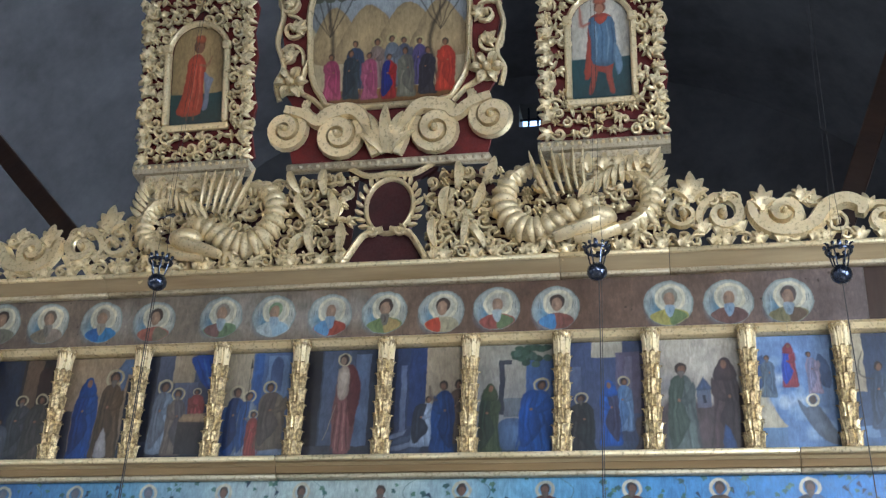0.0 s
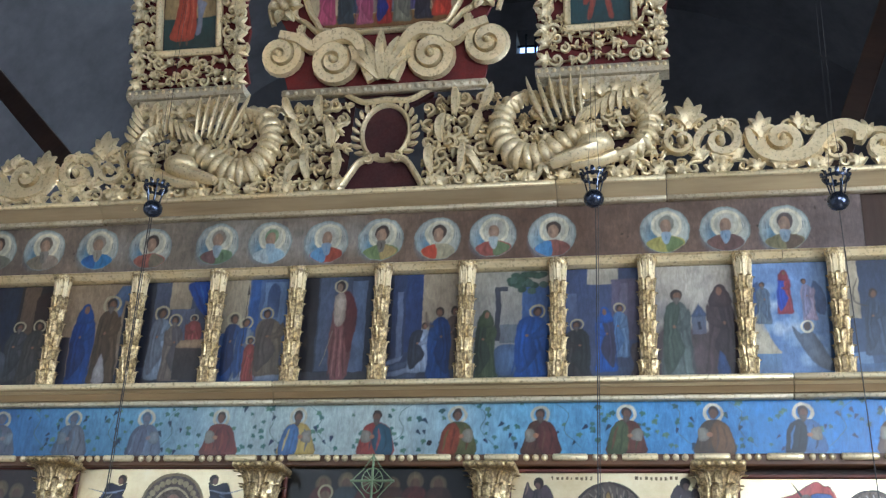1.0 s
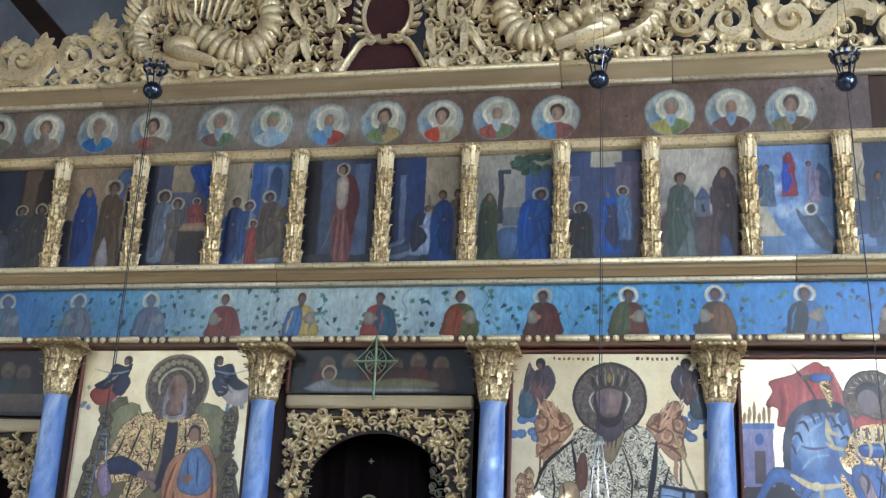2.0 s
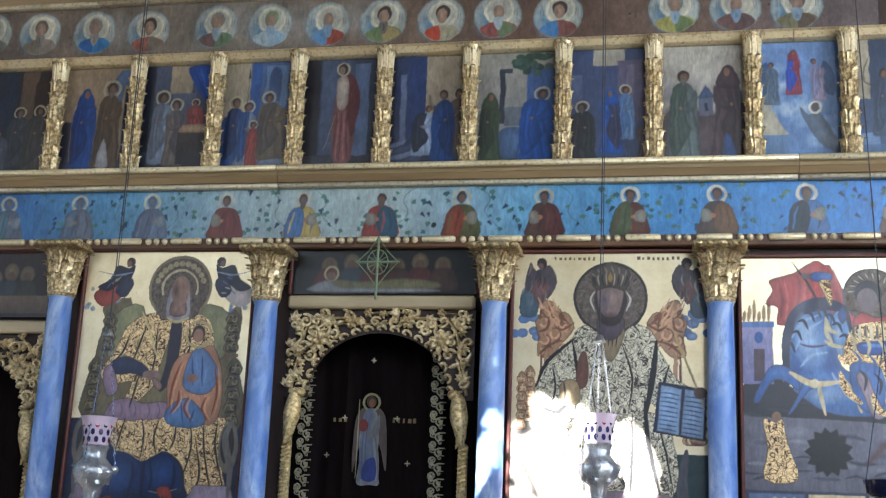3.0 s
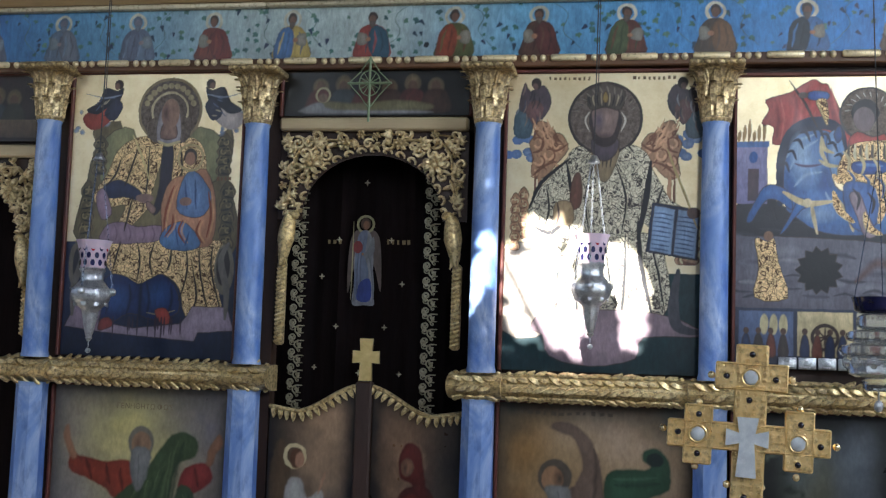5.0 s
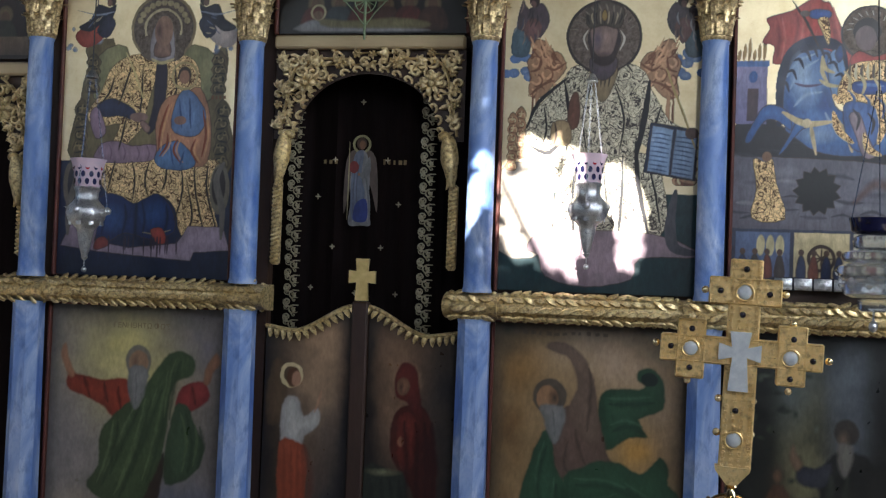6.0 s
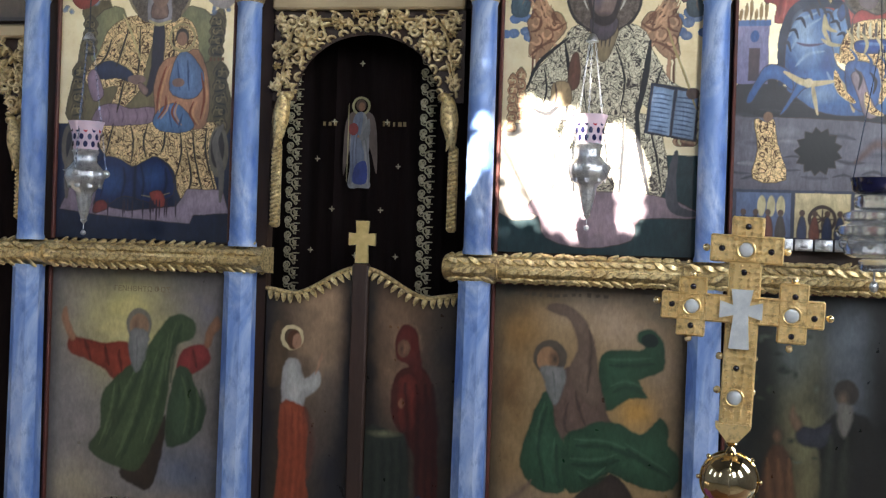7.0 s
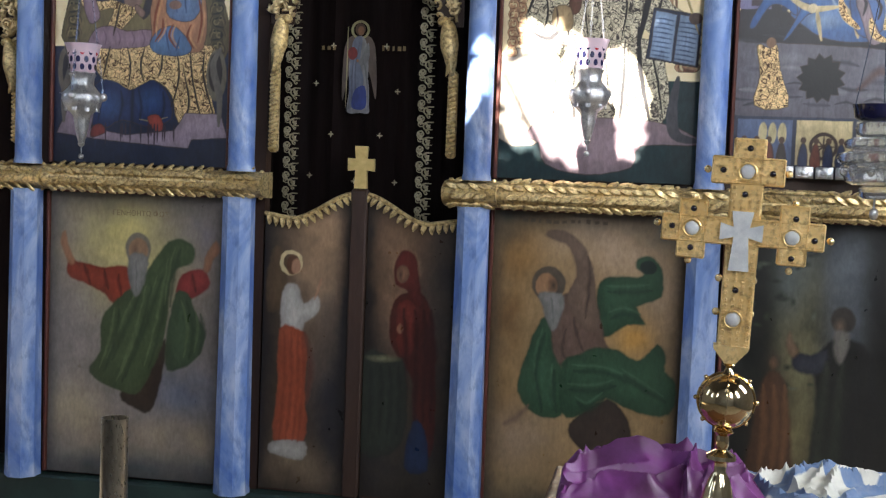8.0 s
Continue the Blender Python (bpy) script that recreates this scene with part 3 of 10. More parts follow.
def robed(P, x, z, h, robe, mantle=None, w=0.34, hair=S(70, 50, 38), halo=HALO, seed=0, hood=None, lean=0.0, beard=None, skin=SKIN):
    """A plain robed figure: a draped outline, folds, a blank oval head and a halo ring."""
    rng = random.Random(seed)
    W, r = w * h, 0.062 * h
    hx, hz = x + lean * h, z + 0.92 * h
    s = rng.choice((-1, 1))
    if halo:
        P.ring(hx, hz, r * 1.3, r * 1.75, shade(halo, 0.85), seg=20)
    out = hem(x, z, W, 0.84 * h, rng)
    out = [(a + lean * h * max(0.0, (b - z) / h) ** 2, b) for a, b in out]
    P.poly(out, robe)
    for i in range(7):
        fx = x + (i - 3) * 0.13 * W + rng.uniform(-0.05, 0.05) * W
        k = rng.uniform(1.15, 1.45) if i % 2 else rng.uniform(0.45, 0.7)
        top = rng.uniform(0.5, 0.76)
        P.stroke([(fx * 0.55 + x * 0.45, z + top * h), (fx + rng.uniform(-0.06, 0.06) * W, z + 0.5 * top * h), (fx + (fx - x) * 0.3, z + 0.02 * h)], rng.uniform(0.08, 0.17) * W, shade(robe, k), robe)
    if mantle:
        P.poly([(x - s * 0.1 * W, z + 0.83 * h), (x + s * 0.34 * W, z + 0.79 * h), (x + s * 0.48 * W, z + 0.42 * h), (x + s * 0.4 * W, z + 0.06 * h),
                (x + s * 0.12 * W, z + 0.12 * h), (x - s * 0.22 * W, z + 0.34 * h), (x - s * 0.02 * W, z + 0.56 * h)], mantle)
        for i in range(3):
            P.stroke([(x + s * (0.05 + 0.1 * i) * W, z + 0.75 * h), (x + s * (0.2 + 0.07 * i) * W, z + 0.45 * h), (x + s * (0.1 + 0.12 * i) * W, z + 0.14 * h)], 0.09 * W, shade(mantle, 1.3 if i % 2 else 0.6), mantle)
    P.poly([(x - s * 0.4 * W, z + 0.78 * h), (x - s * 0.46 * W, z + 0.6 * h), (x - s * 0.1 * W, z + 0.52 * h), (x + s * 0.1 * W, z + 0.58 * h), (x - s * 0.12 * W, z + 0.62 * h)], shade(robe, 0.8))
    P.oval(x + s * 0.1 * W, z + 0.575 * h, 0.05 * W, 0.018 * h, skin)
    P.oval(hx, hz + 0.1 * r, r * 0.95, r * 1.12, hood or hair)
    P.oval(hx - s * 0.12 * r, hz - 0.15 * r, r * 0.62, r * 0.86, skin, rim=shade(skin, 0.7))
    if hood:
        P.poly([(hx - r, hz + 0.2 * r), (hx + r, hz + 0.2 * r), (x + 0.36 * W, z + 0.76 * h), (x - 0.36 * W, z + 0.76 * h)], hood)
        P.oval(hx - s * 0.15 * r, hz - 0.1 * r, r * 0.5, r * 0.75, skin)
    if beard:
        P.poly([(hx - 0.55 * r, hz - 0.5 * r), (hx + 0.5 * r, hz - 0.5 * r), (hx + 0.2 * r, hz - 1.7 * r), (hx - 0.2 * r, hz - 1.7 * r)], beard)


# ---------- the church round the screen ----------


def nave():
    f = Geo().box(-4.9, 4.9, -8.3, 5.2, -0.3, 0.0, 0.0)
    tagged(f.make("floor", STONE, smooth=False), "worn grey-brown stone slab floor of the church", "floor", kind="structure")
    # side walls, each with two window openings
    for side, name in ((-1, "wall_west"), (1, "wall_east")):
        a, b = sorted((side * 4.5, side * 4.9))
        g = Geo()
        ys = [-8.3, -5.9, -4.9, -2.9, -1.9, 5.2]
        for i in range(5):
            if i % 2 == 0:
                g.box(a, b, ys[i], ys[i + 1], 0, 5.2, 0)
            else:
                g.box(a, b, ys[i], ys[i + 1], 0, 2.6, 0).box(a, b, ys[i], ys[i + 1], 4.6, 5.2, 0)
        tagged(g.make(name, PLASTER, smooth=False), "grey limewashed plaster side wall with tall windows", "wall", kind="structure")
    # back wall with a tall window and the small opening that lets the sun in
    sx, sz = 0.9 - DRIFT * 8.0, 2.12 + SLOPE * 8.0
    g = Geo()
    xs = [-4.9, -3.9, -2.9, sx - 0.55, sx + 0.45, 2.8, 3.7, 4.9]
    for i in range(7):
        if i in (0, 2, 4, 6):
            g.box(xs[i], xs[i + 1], -8.3, -8.0, 0, 10, 0)
        elif i in (1, 5):
            g.box(xs[i], xs[i + 1], -8.3, -8.0, 0, 3.5, 0).box(xs[i], xs[i + 1], -8.3, -8.0, 5.7, 10, 0)
        else:
            g.box(xs[i], xs[i + 1], -8.3, -8.0, 0, sz - 0.45, 0).box(xs[i], xs[i + 1], -8.3, -8.0, sz + 0.62, 10, 0)
    tagged(g.make("wall_back", PLASTER, smooth=False), "grey plaster wall opposite the screen", "wall", kind="structure")
    # barrel vault over all
    n, vs, fs = 24, [], []
    for i in range(n + 1):
        a = math.pi * i / n
        for r, lift in ((4.7, 0.0), (5.0, 0.3)):
            for y in (-8.3, 5.2):
                vs.append((-r * math.cos(a), y, 5.15 + (r - 0.4 + 0.1) * 0.95 * math.sin(a)))
    for i in range(n):
        k = 4 * i
        fs += [(k, k + 1, k + 5, k + 4), (k + 2, k + 6, k + 7, k + 3)]
    g = Geo().add(vs, fs)
    tagged(g.make("ceiling", PLASTER_DARK), "dark plaster barrel vault", "ceiling", kind="structure")
    g = Geo().box(-4.9, -0.11, 5.0, 5.3, 0, 10, 0).box(0.165, 4.9, 5.0, 5.3, 0, 10, 0).box(-0.11, 0.165, 5.0, 5.3, 0, 8.68, 0).box(-0.11, 0.165, 5.0, 5.3, 8.97, 10, 0)
    for p0, p1 in (((-4.35, 7.27), (-1.6, 4.38)), ((3.42, 8.04), (2.05, 4.4))):
        a = math.atan2(p1[1] - p0[1], p1[0] - p0[0])
        ln = math.hypot(p1[0] - p0[0], p1[1] - p0[1])
        b = Geo().box(0, ln, -0.08, 0.08, -0.07, 0.07, 0.008).make("roof_strut", WOOD_DARK, smooth=False, at=pose(p0[0], 1.5, p0[1], 0, -math.degrees(a), 0))
        tagged(b, "dark slanting timber strut under the vault", "beam", "roof struts")
    tagged(g.make("wall_apse", PLASTER_DARK, smooth=False), "dark plaster end wall of the sanctuary", "wall", kind="structure")
    win = thing("window_1", "tiny barred window high in the sanctuary wall", "window", kind="structure")
    for bx in (-0.03, 0.07):
        Geo().box(bx, bx + 0.022, 5.08, 5.1, 8.68, 8.97, 0).make("bar", STEEL_DARK, win, smooth=False)
    Geo().box(-0.11, 0.165, 5.081, 5.099, 8.81, 8.83, 0).make("crossbar", STEEL_DARK, win, smooth=False)


nave()

# ---------- carving: scrolls, leaves, rosettes ----------
FRONT = (0.0, -1.0, 0.0)


def curl(g, x, y, z, r, a0, turns=1.3, hand=1, w=0.3, thk=0.02, n=16, groove=0.25, tail=0.0):
    """A scroll that winds inwards from radius r; with tail it starts with a run-in."""
    pts = []
    if tail:
        px, pz = x + r * math.cos(a0), z + r * math.sin(a0)
        dx, dz = hand * math.sin(a0), -hand * math.cos(a0)
        pts = [(px + dx * tail * k, y, pz + dz * tail * k) for k in (1.0, 0.66, 0.33)]
    for i in range(n):
        k = i / (n - 1)
        a, q = a0 + hand * turns * 2 * math.pi * k, r * (1 - 0.8 * k)
        pts.append((x + q * math.cos(a), y, z + q * math.sin(a)))
    m = len(pts)
    wid = r * w * (0.35 + 0.65 * np.sin(np.linspace(0.5, 2.9, m)))
    g.ribbon(pts, wid, np.linspace(0.6, 1.2, m) * thk, FRONT, groove)
    g.dome(x, y, z, r * 0.2, r * 0.2, thk * 1.5, 8, 3)


def leaf(g, x, y, z, length, a, bend=0.5, w=0.34, thk=0.02, lift=0.0, n=7, groove=0.3):
    """A pointed leaf from its base, bent to one side."""
    pts = []
    px, pz = x, z
    for i in range(n):
        k = i / (n - 1)
        pts.append((px, y - lift * math.sin(k * math.pi * 0.8), pz))
        b = a + bend * k
        px += math.cos(b) * length / (n - 1)
        pz += math.sin(b) * length / (n - 1)
    wid = length * w * np.sin(np.linspace(0.35, 3.05, n)) ** 0.8
    g.ribbon(pts, np.maximum(wid, 0.002), thk * np.sin(np.linspace(0.5, 2.9, n)) + 0.002, FRONT, groove)


def palm(g, x, y, z, size, a, lobes=5, spread=1.9, thk=0.022):
    """An acanthus spray: lobes fanned about the middle one."""
    for i in range(lobes):
        k = (i - (lobes - 1) / 2) / max(1, (lobes - 1) / 2)
        leaf(g, x, y - 0.002 * (i % 2), z, size * (1 - 0.35 * abs(k)), a + k * spread / 2, 0.9 * k, 0.4, thk, size * 0.12)


def rosette(g, x, y, z, r, petals=6, thk=0.025, a0=0.0):
    for i in range(petals):
        a = a0 + 2 * math.pi * i / petals
        leaf(g, x + 0.2 * r * math.cos(a), y, z + 0.2 * r * math.sin(a), r * 0.85, a, 0.0, 0.62, thk, thk * 0.4, 6, 0.35)
    g.dome(x, y, z, r * 0.28, r * 0.28, thk * 1.6, 10, 3)


def thicket(g, inside, x0, x1, z0, z1, step, y, seed, thk=0.022, mix=(0.42, 0.8)):
    """Pierced leafwork that fills a region: curls, sprays and small flowers, joined by stems."""
    rng = random.Random(seed)
    nz, row = z0 + step * 0.5, 0
    last = None
    while nz < z1:
        nx = x0 + step * (0.5 if row % 2 else 0.15)
        while nx < x1:
            px, pz = nx + rng.uniform(-0.22, 0.22) * step, nz + rng.uniform(-0.22, 0.22) * step
            if inside(px, pz):
                k, a, s = rng.random(), rng.uniform(0, 6.28), step * rng.uniform(0.85, 1.2)
                yy = y - rng.uniform(0, 0.45) * thk
                if k < mix[0]:
                    curl(g, px, yy, pz, s * 0.5, a, rng.uniform(0.9, 1.4), rng.choice((-1, 1)), 0.58, thk, 13, 0.25, s * 0.3)
                elif k < mix[1]:
                    palm(g, px - 0.3 * s * math.cos(a), yy, pz - 0.3 * s * math.sin(a), s * 0.85, a, rng.choice((3, 5)), 1.9, thk)
                else:
                    rosette(g, px, yy, pz, s * 0.42, rng.choice((5, 6)), thk, a)
                if last and math.hypot(px - last[0], pz - last[1]) < step * 1.8:
                    mx, mz = (px + last[0]) / 2 + rng.uniform(-0.2, 0.2) * step, (pz + last[1]) / 2 + rng.uniform(-0.2, 0.2) * step
                    st = smooth_loop([(last[0], y, last[1]), (mx, y, mz), (px, y, pz)], 3, False)
                    g.ribbon(st, step * 0.13, thk * 0.6, FRONT)
                last = (px, pz)
            nx += step
        nz += step * 0.86
        row += 1
    return g


def beads(g, x0, x1, y, z, r, pitch):
    n = max(1, int((x1 - x0) / pitch))
    for i in range(n):
        g.dome(x0 + (i + 0.5) * (x1 - x0) / n, y, z, r, r, r * 1.1, 8, 3)


# ---------- the screen: plinth, rails, friezes ----------
XL, XR = -3.3, 3.3
COLS = (-1.615, -0.553, 0.541, 1.546)


def rails():
    tagged(Geo().box(XL, XR, -0.05, 0.3, 0.0, 0.225, 0.01).make("plinth", PLINTH, smooth=False), "dark green painted wooden plinth of the screen", "plinth", kind="structure")
    # the timber body behind the icons, with the royal door and the side door left open
    body = thing("screen_body", "dark stained timber body of the icon screen", "screen", kind="structure")
    for x0, x1, z0, z1 in ((-0.62, -0.47, 0.225, 3.2), (0.46, 0.62, 0.225, 3.2), (-0.47, 0.46, 2.84, 3.2), (-1.7, -0.62, 0.225, 3.2), (0.62, XR, 0.225, 3.2), (XL, -1.7, 2.7, 3.2), (XL, -2.6, 0.225, 2.7), (XL, XR, 3.2, 4.5)):
        Geo().box(x0 + 0.001, x1 - 0.001, 0.035, 0.11, z0, z1, 0).make("board", WOOD_DARK, body, smooth=False)
    # dentil rail with long gilt bars and triple beads
    rail = thing("dentil_rail", "brown rail with gilt bars and triple gold beads", "moulding", kind="structure")
    Geo().box(XL, XR, -0.045, 0.034, 3.116, 3.17, 0.006).make("rail", WOOD_RAIL, rail, smooth=False)
    x, bar, bead = XL + 0.02, Geo(), Geo()
    while x < XR - 0.3:
        bar.box(x, x + 0.16, -0.066, -0.043, 3.138, 3.168, 0.008)
        for k in range(3):
            bead.dome(x + 0.195 + 0.042 * k, -0.043, 3.153, 0.016, 0.017, 0.022, 10, 4)
        x += 0.315
    bar.make("gilt_bars", GOLD_PALE, rail)
    bead.make("bead_row", GOLD_PALE, rail)
    # cornices
    for name, z0, z1, out, mat, label in (("cornice_lower", 3.43, 3.52, 0.08, CORNICE, "dull gilt moulded cornice over the blue frieze"),
                                          ("rail_upper", 4.108, 4.16, 0.036, GOLD_PALE, "pale gilt moulded rail above the little pillars"),
                                          ("cornice_upper", 4.45, 4.532, 0.115, CORNICE, "deep gilt cove cornice under the carved crest")):
        h = z1 - z0
        prof = [(0.034, z0), (-0.02, z0), (-0.03, z0 + 0.12 * h), (-out * 0.35, z0 + 0.2 * h), (-out * 0.5, z0 + 0.4 * h), (-out * 0.8, z0 + 0.62 * h), (-out * 0.85, z0 + 0.7 * h), (-out, z0 + 0.72 * h), (-out - 0.008, z0 + 0.84 * h), (-out, z1 - 0.004), (-out + 0.01, z1), (0.034, z1)]
        parent = thing(name, label, "cornice", kind="structure")
        cuts = [XL, -1.62, 0.83, 1.37, XR] if name == "cornice_upper" else [XL, -0.55, 1.9, XR]
        for a, b in zip(cuts, cuts[1:]):
            Geo().extrude_x(prof, a + 0.0015, b - 0.0015).make("moulding", COVE if name == "cornice_upper" else mat, parent)
            if name == "cornice_lower":
                # brown strip carrying the shade the cornice overhang casts on its lower half
                Geo().extrude_x([(-0.03, z0 + 0.018), (-0.05, z0 + 0.018), (-out * 0.86, z0 + 0.5 * h), (-out * 0.9, z0 + 0.52 * h), (-out * 0.86, z0 + 0.54 * h), (-0.03, z0 + 0.54 * h)], a + 0.002, b - 0.002).make("shade_strip", CORNICE_SHADE, parent, "brown strip standing in for the shade under the cornice lip", smooth=False)
            if mat == CORNICE:
                Geo().box(a + 0.002, b - 0.002, -out - 0.016, -out + 0.02, z1 - 0.022, z1 + 0.004, 0.004).make("gilt_fillet", GOLD_PALE, parent)
                Geo().box(a + 0.002, b - 0.002, -0.045, -0.0, z0 - 0.006, z0 + 0.016, 0.004).make("gilt_fillet", GOLD_DULL, parent)


def painted_frieze():
    """The blue frieze with busts among vine leaves."""
    t = thing("blue_frieze", "bright blue painted frieze with busts and vine leaves", "frieze")
    Geo().box(XL, XR, -0.004, 0.034, 3.17, 3.43, 0.0).make("board", WOOD_DARK, t, smooth=False)
    P = Fresco(XL, XR, 3.172, 3.429, -0.0055, 0.004)
    # first four blues are darkened to carry the weaker light at the left
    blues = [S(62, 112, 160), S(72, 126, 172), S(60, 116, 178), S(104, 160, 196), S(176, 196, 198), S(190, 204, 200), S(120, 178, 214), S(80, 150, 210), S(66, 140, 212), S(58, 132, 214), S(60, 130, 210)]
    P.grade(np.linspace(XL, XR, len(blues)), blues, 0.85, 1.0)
    rng = random.Random(5)
    xs = [-3.2, -2.8, -2.4] + [-2.004 + 0.394 * i for i in range(11)] + [2.33, 2.72, 3.1]
    robes = [(S(96, 74, 60), S(70, 90, 80)), (S(92, 98, 110), S(110, 92, 80)), (S(104, 104, 120), S(90, 76, 88)), (S(120, 52, 40), S(110, 40, 36)), (S(186, 160, 84), S(70, 110, 160)), (S(150, 60, 50), S(44, 84, 104)),
             (S(86, 90, 52), S(140, 66, 44)), (S(84, 56, 44), S(92, 48, 44)), (S(96, 52, 40), S(80, 92, 60)), (S(78, 62, 50), S(118, 84, 52)), (S(70, 110, 160), S(40, 50, 60))]
    # trailing vine leaves and grapes between the busts
    for a, b in zip(xs, xs[1:]):
        for k in range(1):
            q, s0 = rng.uniform(a + 0.1, b - 0.1), rng.choice((-1, 1))
            P.stroke([(q - s0 * 0.07, 3.43), (q, 3.37), (q - s0 * 0.02, 3.29), (q + s0 * 0.06, 3.21)], 0.004, S(84, 116, 110))
        for k in range(20):
            px, pz = rng.uniform(a + 0.05, b - 0.05), rng.uniform(3.2, 3.43)
            w, grape = rng.uniform(3.6, 5.6), rng.random() < 0.3
            sz = rng.uniform(0.01, 0.017)
            c = rng.choice((S(34, 52, 84), S(30, 60, 84))) if grape else rng.choice((S(62, 112, 104), S(74, 118, 112), S(56, 98, 98), S(90, 130, 110)))
            shape = ((0, 1.5), (1.0, 0.55), (2.4, 0.8), (3.9, 0.8), (5.3, 0.55)) if grape else ((0, 1.25), (0.7, 0.75), (1.3, 1.05), (2.3, 0.75), (3.14, 0.45), (4.0, 0.75), (5.0, 1.05), (5.6, 0.75))
            P.poly([(px + sz * math.cos(w + q) * m, pz + sz * math.sin(w + q) * m) for q, m in shape], c, True, 0, 3)
    P.oval(0.227, 3.233, 0.012, 0.014, S(18, 24, 34))
    # half-length seated saints, each painted on the frieze
    for i, x in enumerate(xs):
        rb = robes[(i - 3) % 11]
        P.feather, P.modelled = 0.006, True
        z, m = 3.366, -1 if i % 2 else 1
        faded = 0.45 if i < 6 else 0.0
        soft = lambda c: blend(c, S(104, 134, 164), faded)
        if i != 8:
            P.ring(x, z, 0.031, 0.046, S(226, 218, 192) if i > 10 else S(196, 190, 168))
        P.poly([(x - 0.022, z - 0.03), (x + 0.024, z - 0.03), (x + 0.06, z - 0.052), (x + 0.078, z - 0.1), (x + 0.086, 3.174), (x - 0.086, 3.174), (x - 0.076, z - 0.11), (x - 0.058, z - 0.05)], soft(rb[0]))
        P.poly([(x + m * 0.01, z - 0.034), (x + m * 0.055, z - 0.05), (x + m * 0.078, z - 0.1), (x + m * 0.084, 3.176), (x + m * 0.01, 3.176), (x - m * 0.02, z - 0.1)], soft(rb[1]))
        for k in range(4):
            fx = x - 0.055 + 0.036 * k
            P.stroke([(fx * 0.7 + x * 0.3, z - 0.06), (fx, z - 0.11), (fx - 0.01, 3.2)], 0.016, shade(soft(rb[k % 2]), 0.55 if k % 2 else 1.45))
        P.poly([(x - m * 0.07, z - 0.07), (x - m * 0.03, z - 0.075), (x - m * 0.025, z - 0.12), (x - m * 0.07, z - 0.125)], soft(S(134, 128, 116)))
        P.oval(x - m * 0.02, z - 0.1, 0.012, 0.01, soft(SKIN))
        P.oval(x, z + 0.006, 0.023, 0.027, soft(S(64, 50, 42)))
        P.oval(x - m * 0.002, z - 0.004, 0.016, 0.022, soft(SKIN_DARK))
        if i % 3:
            P.poly([(x - 0.016, z - 0.014), (x + 0.016, z - 0.014), (x + 0.006, z - 0.042), (x - 0.006, z - 0.042)], soft(S(90, 78, 70)))
    P.make("painting", PAINT, t, smooth=False)


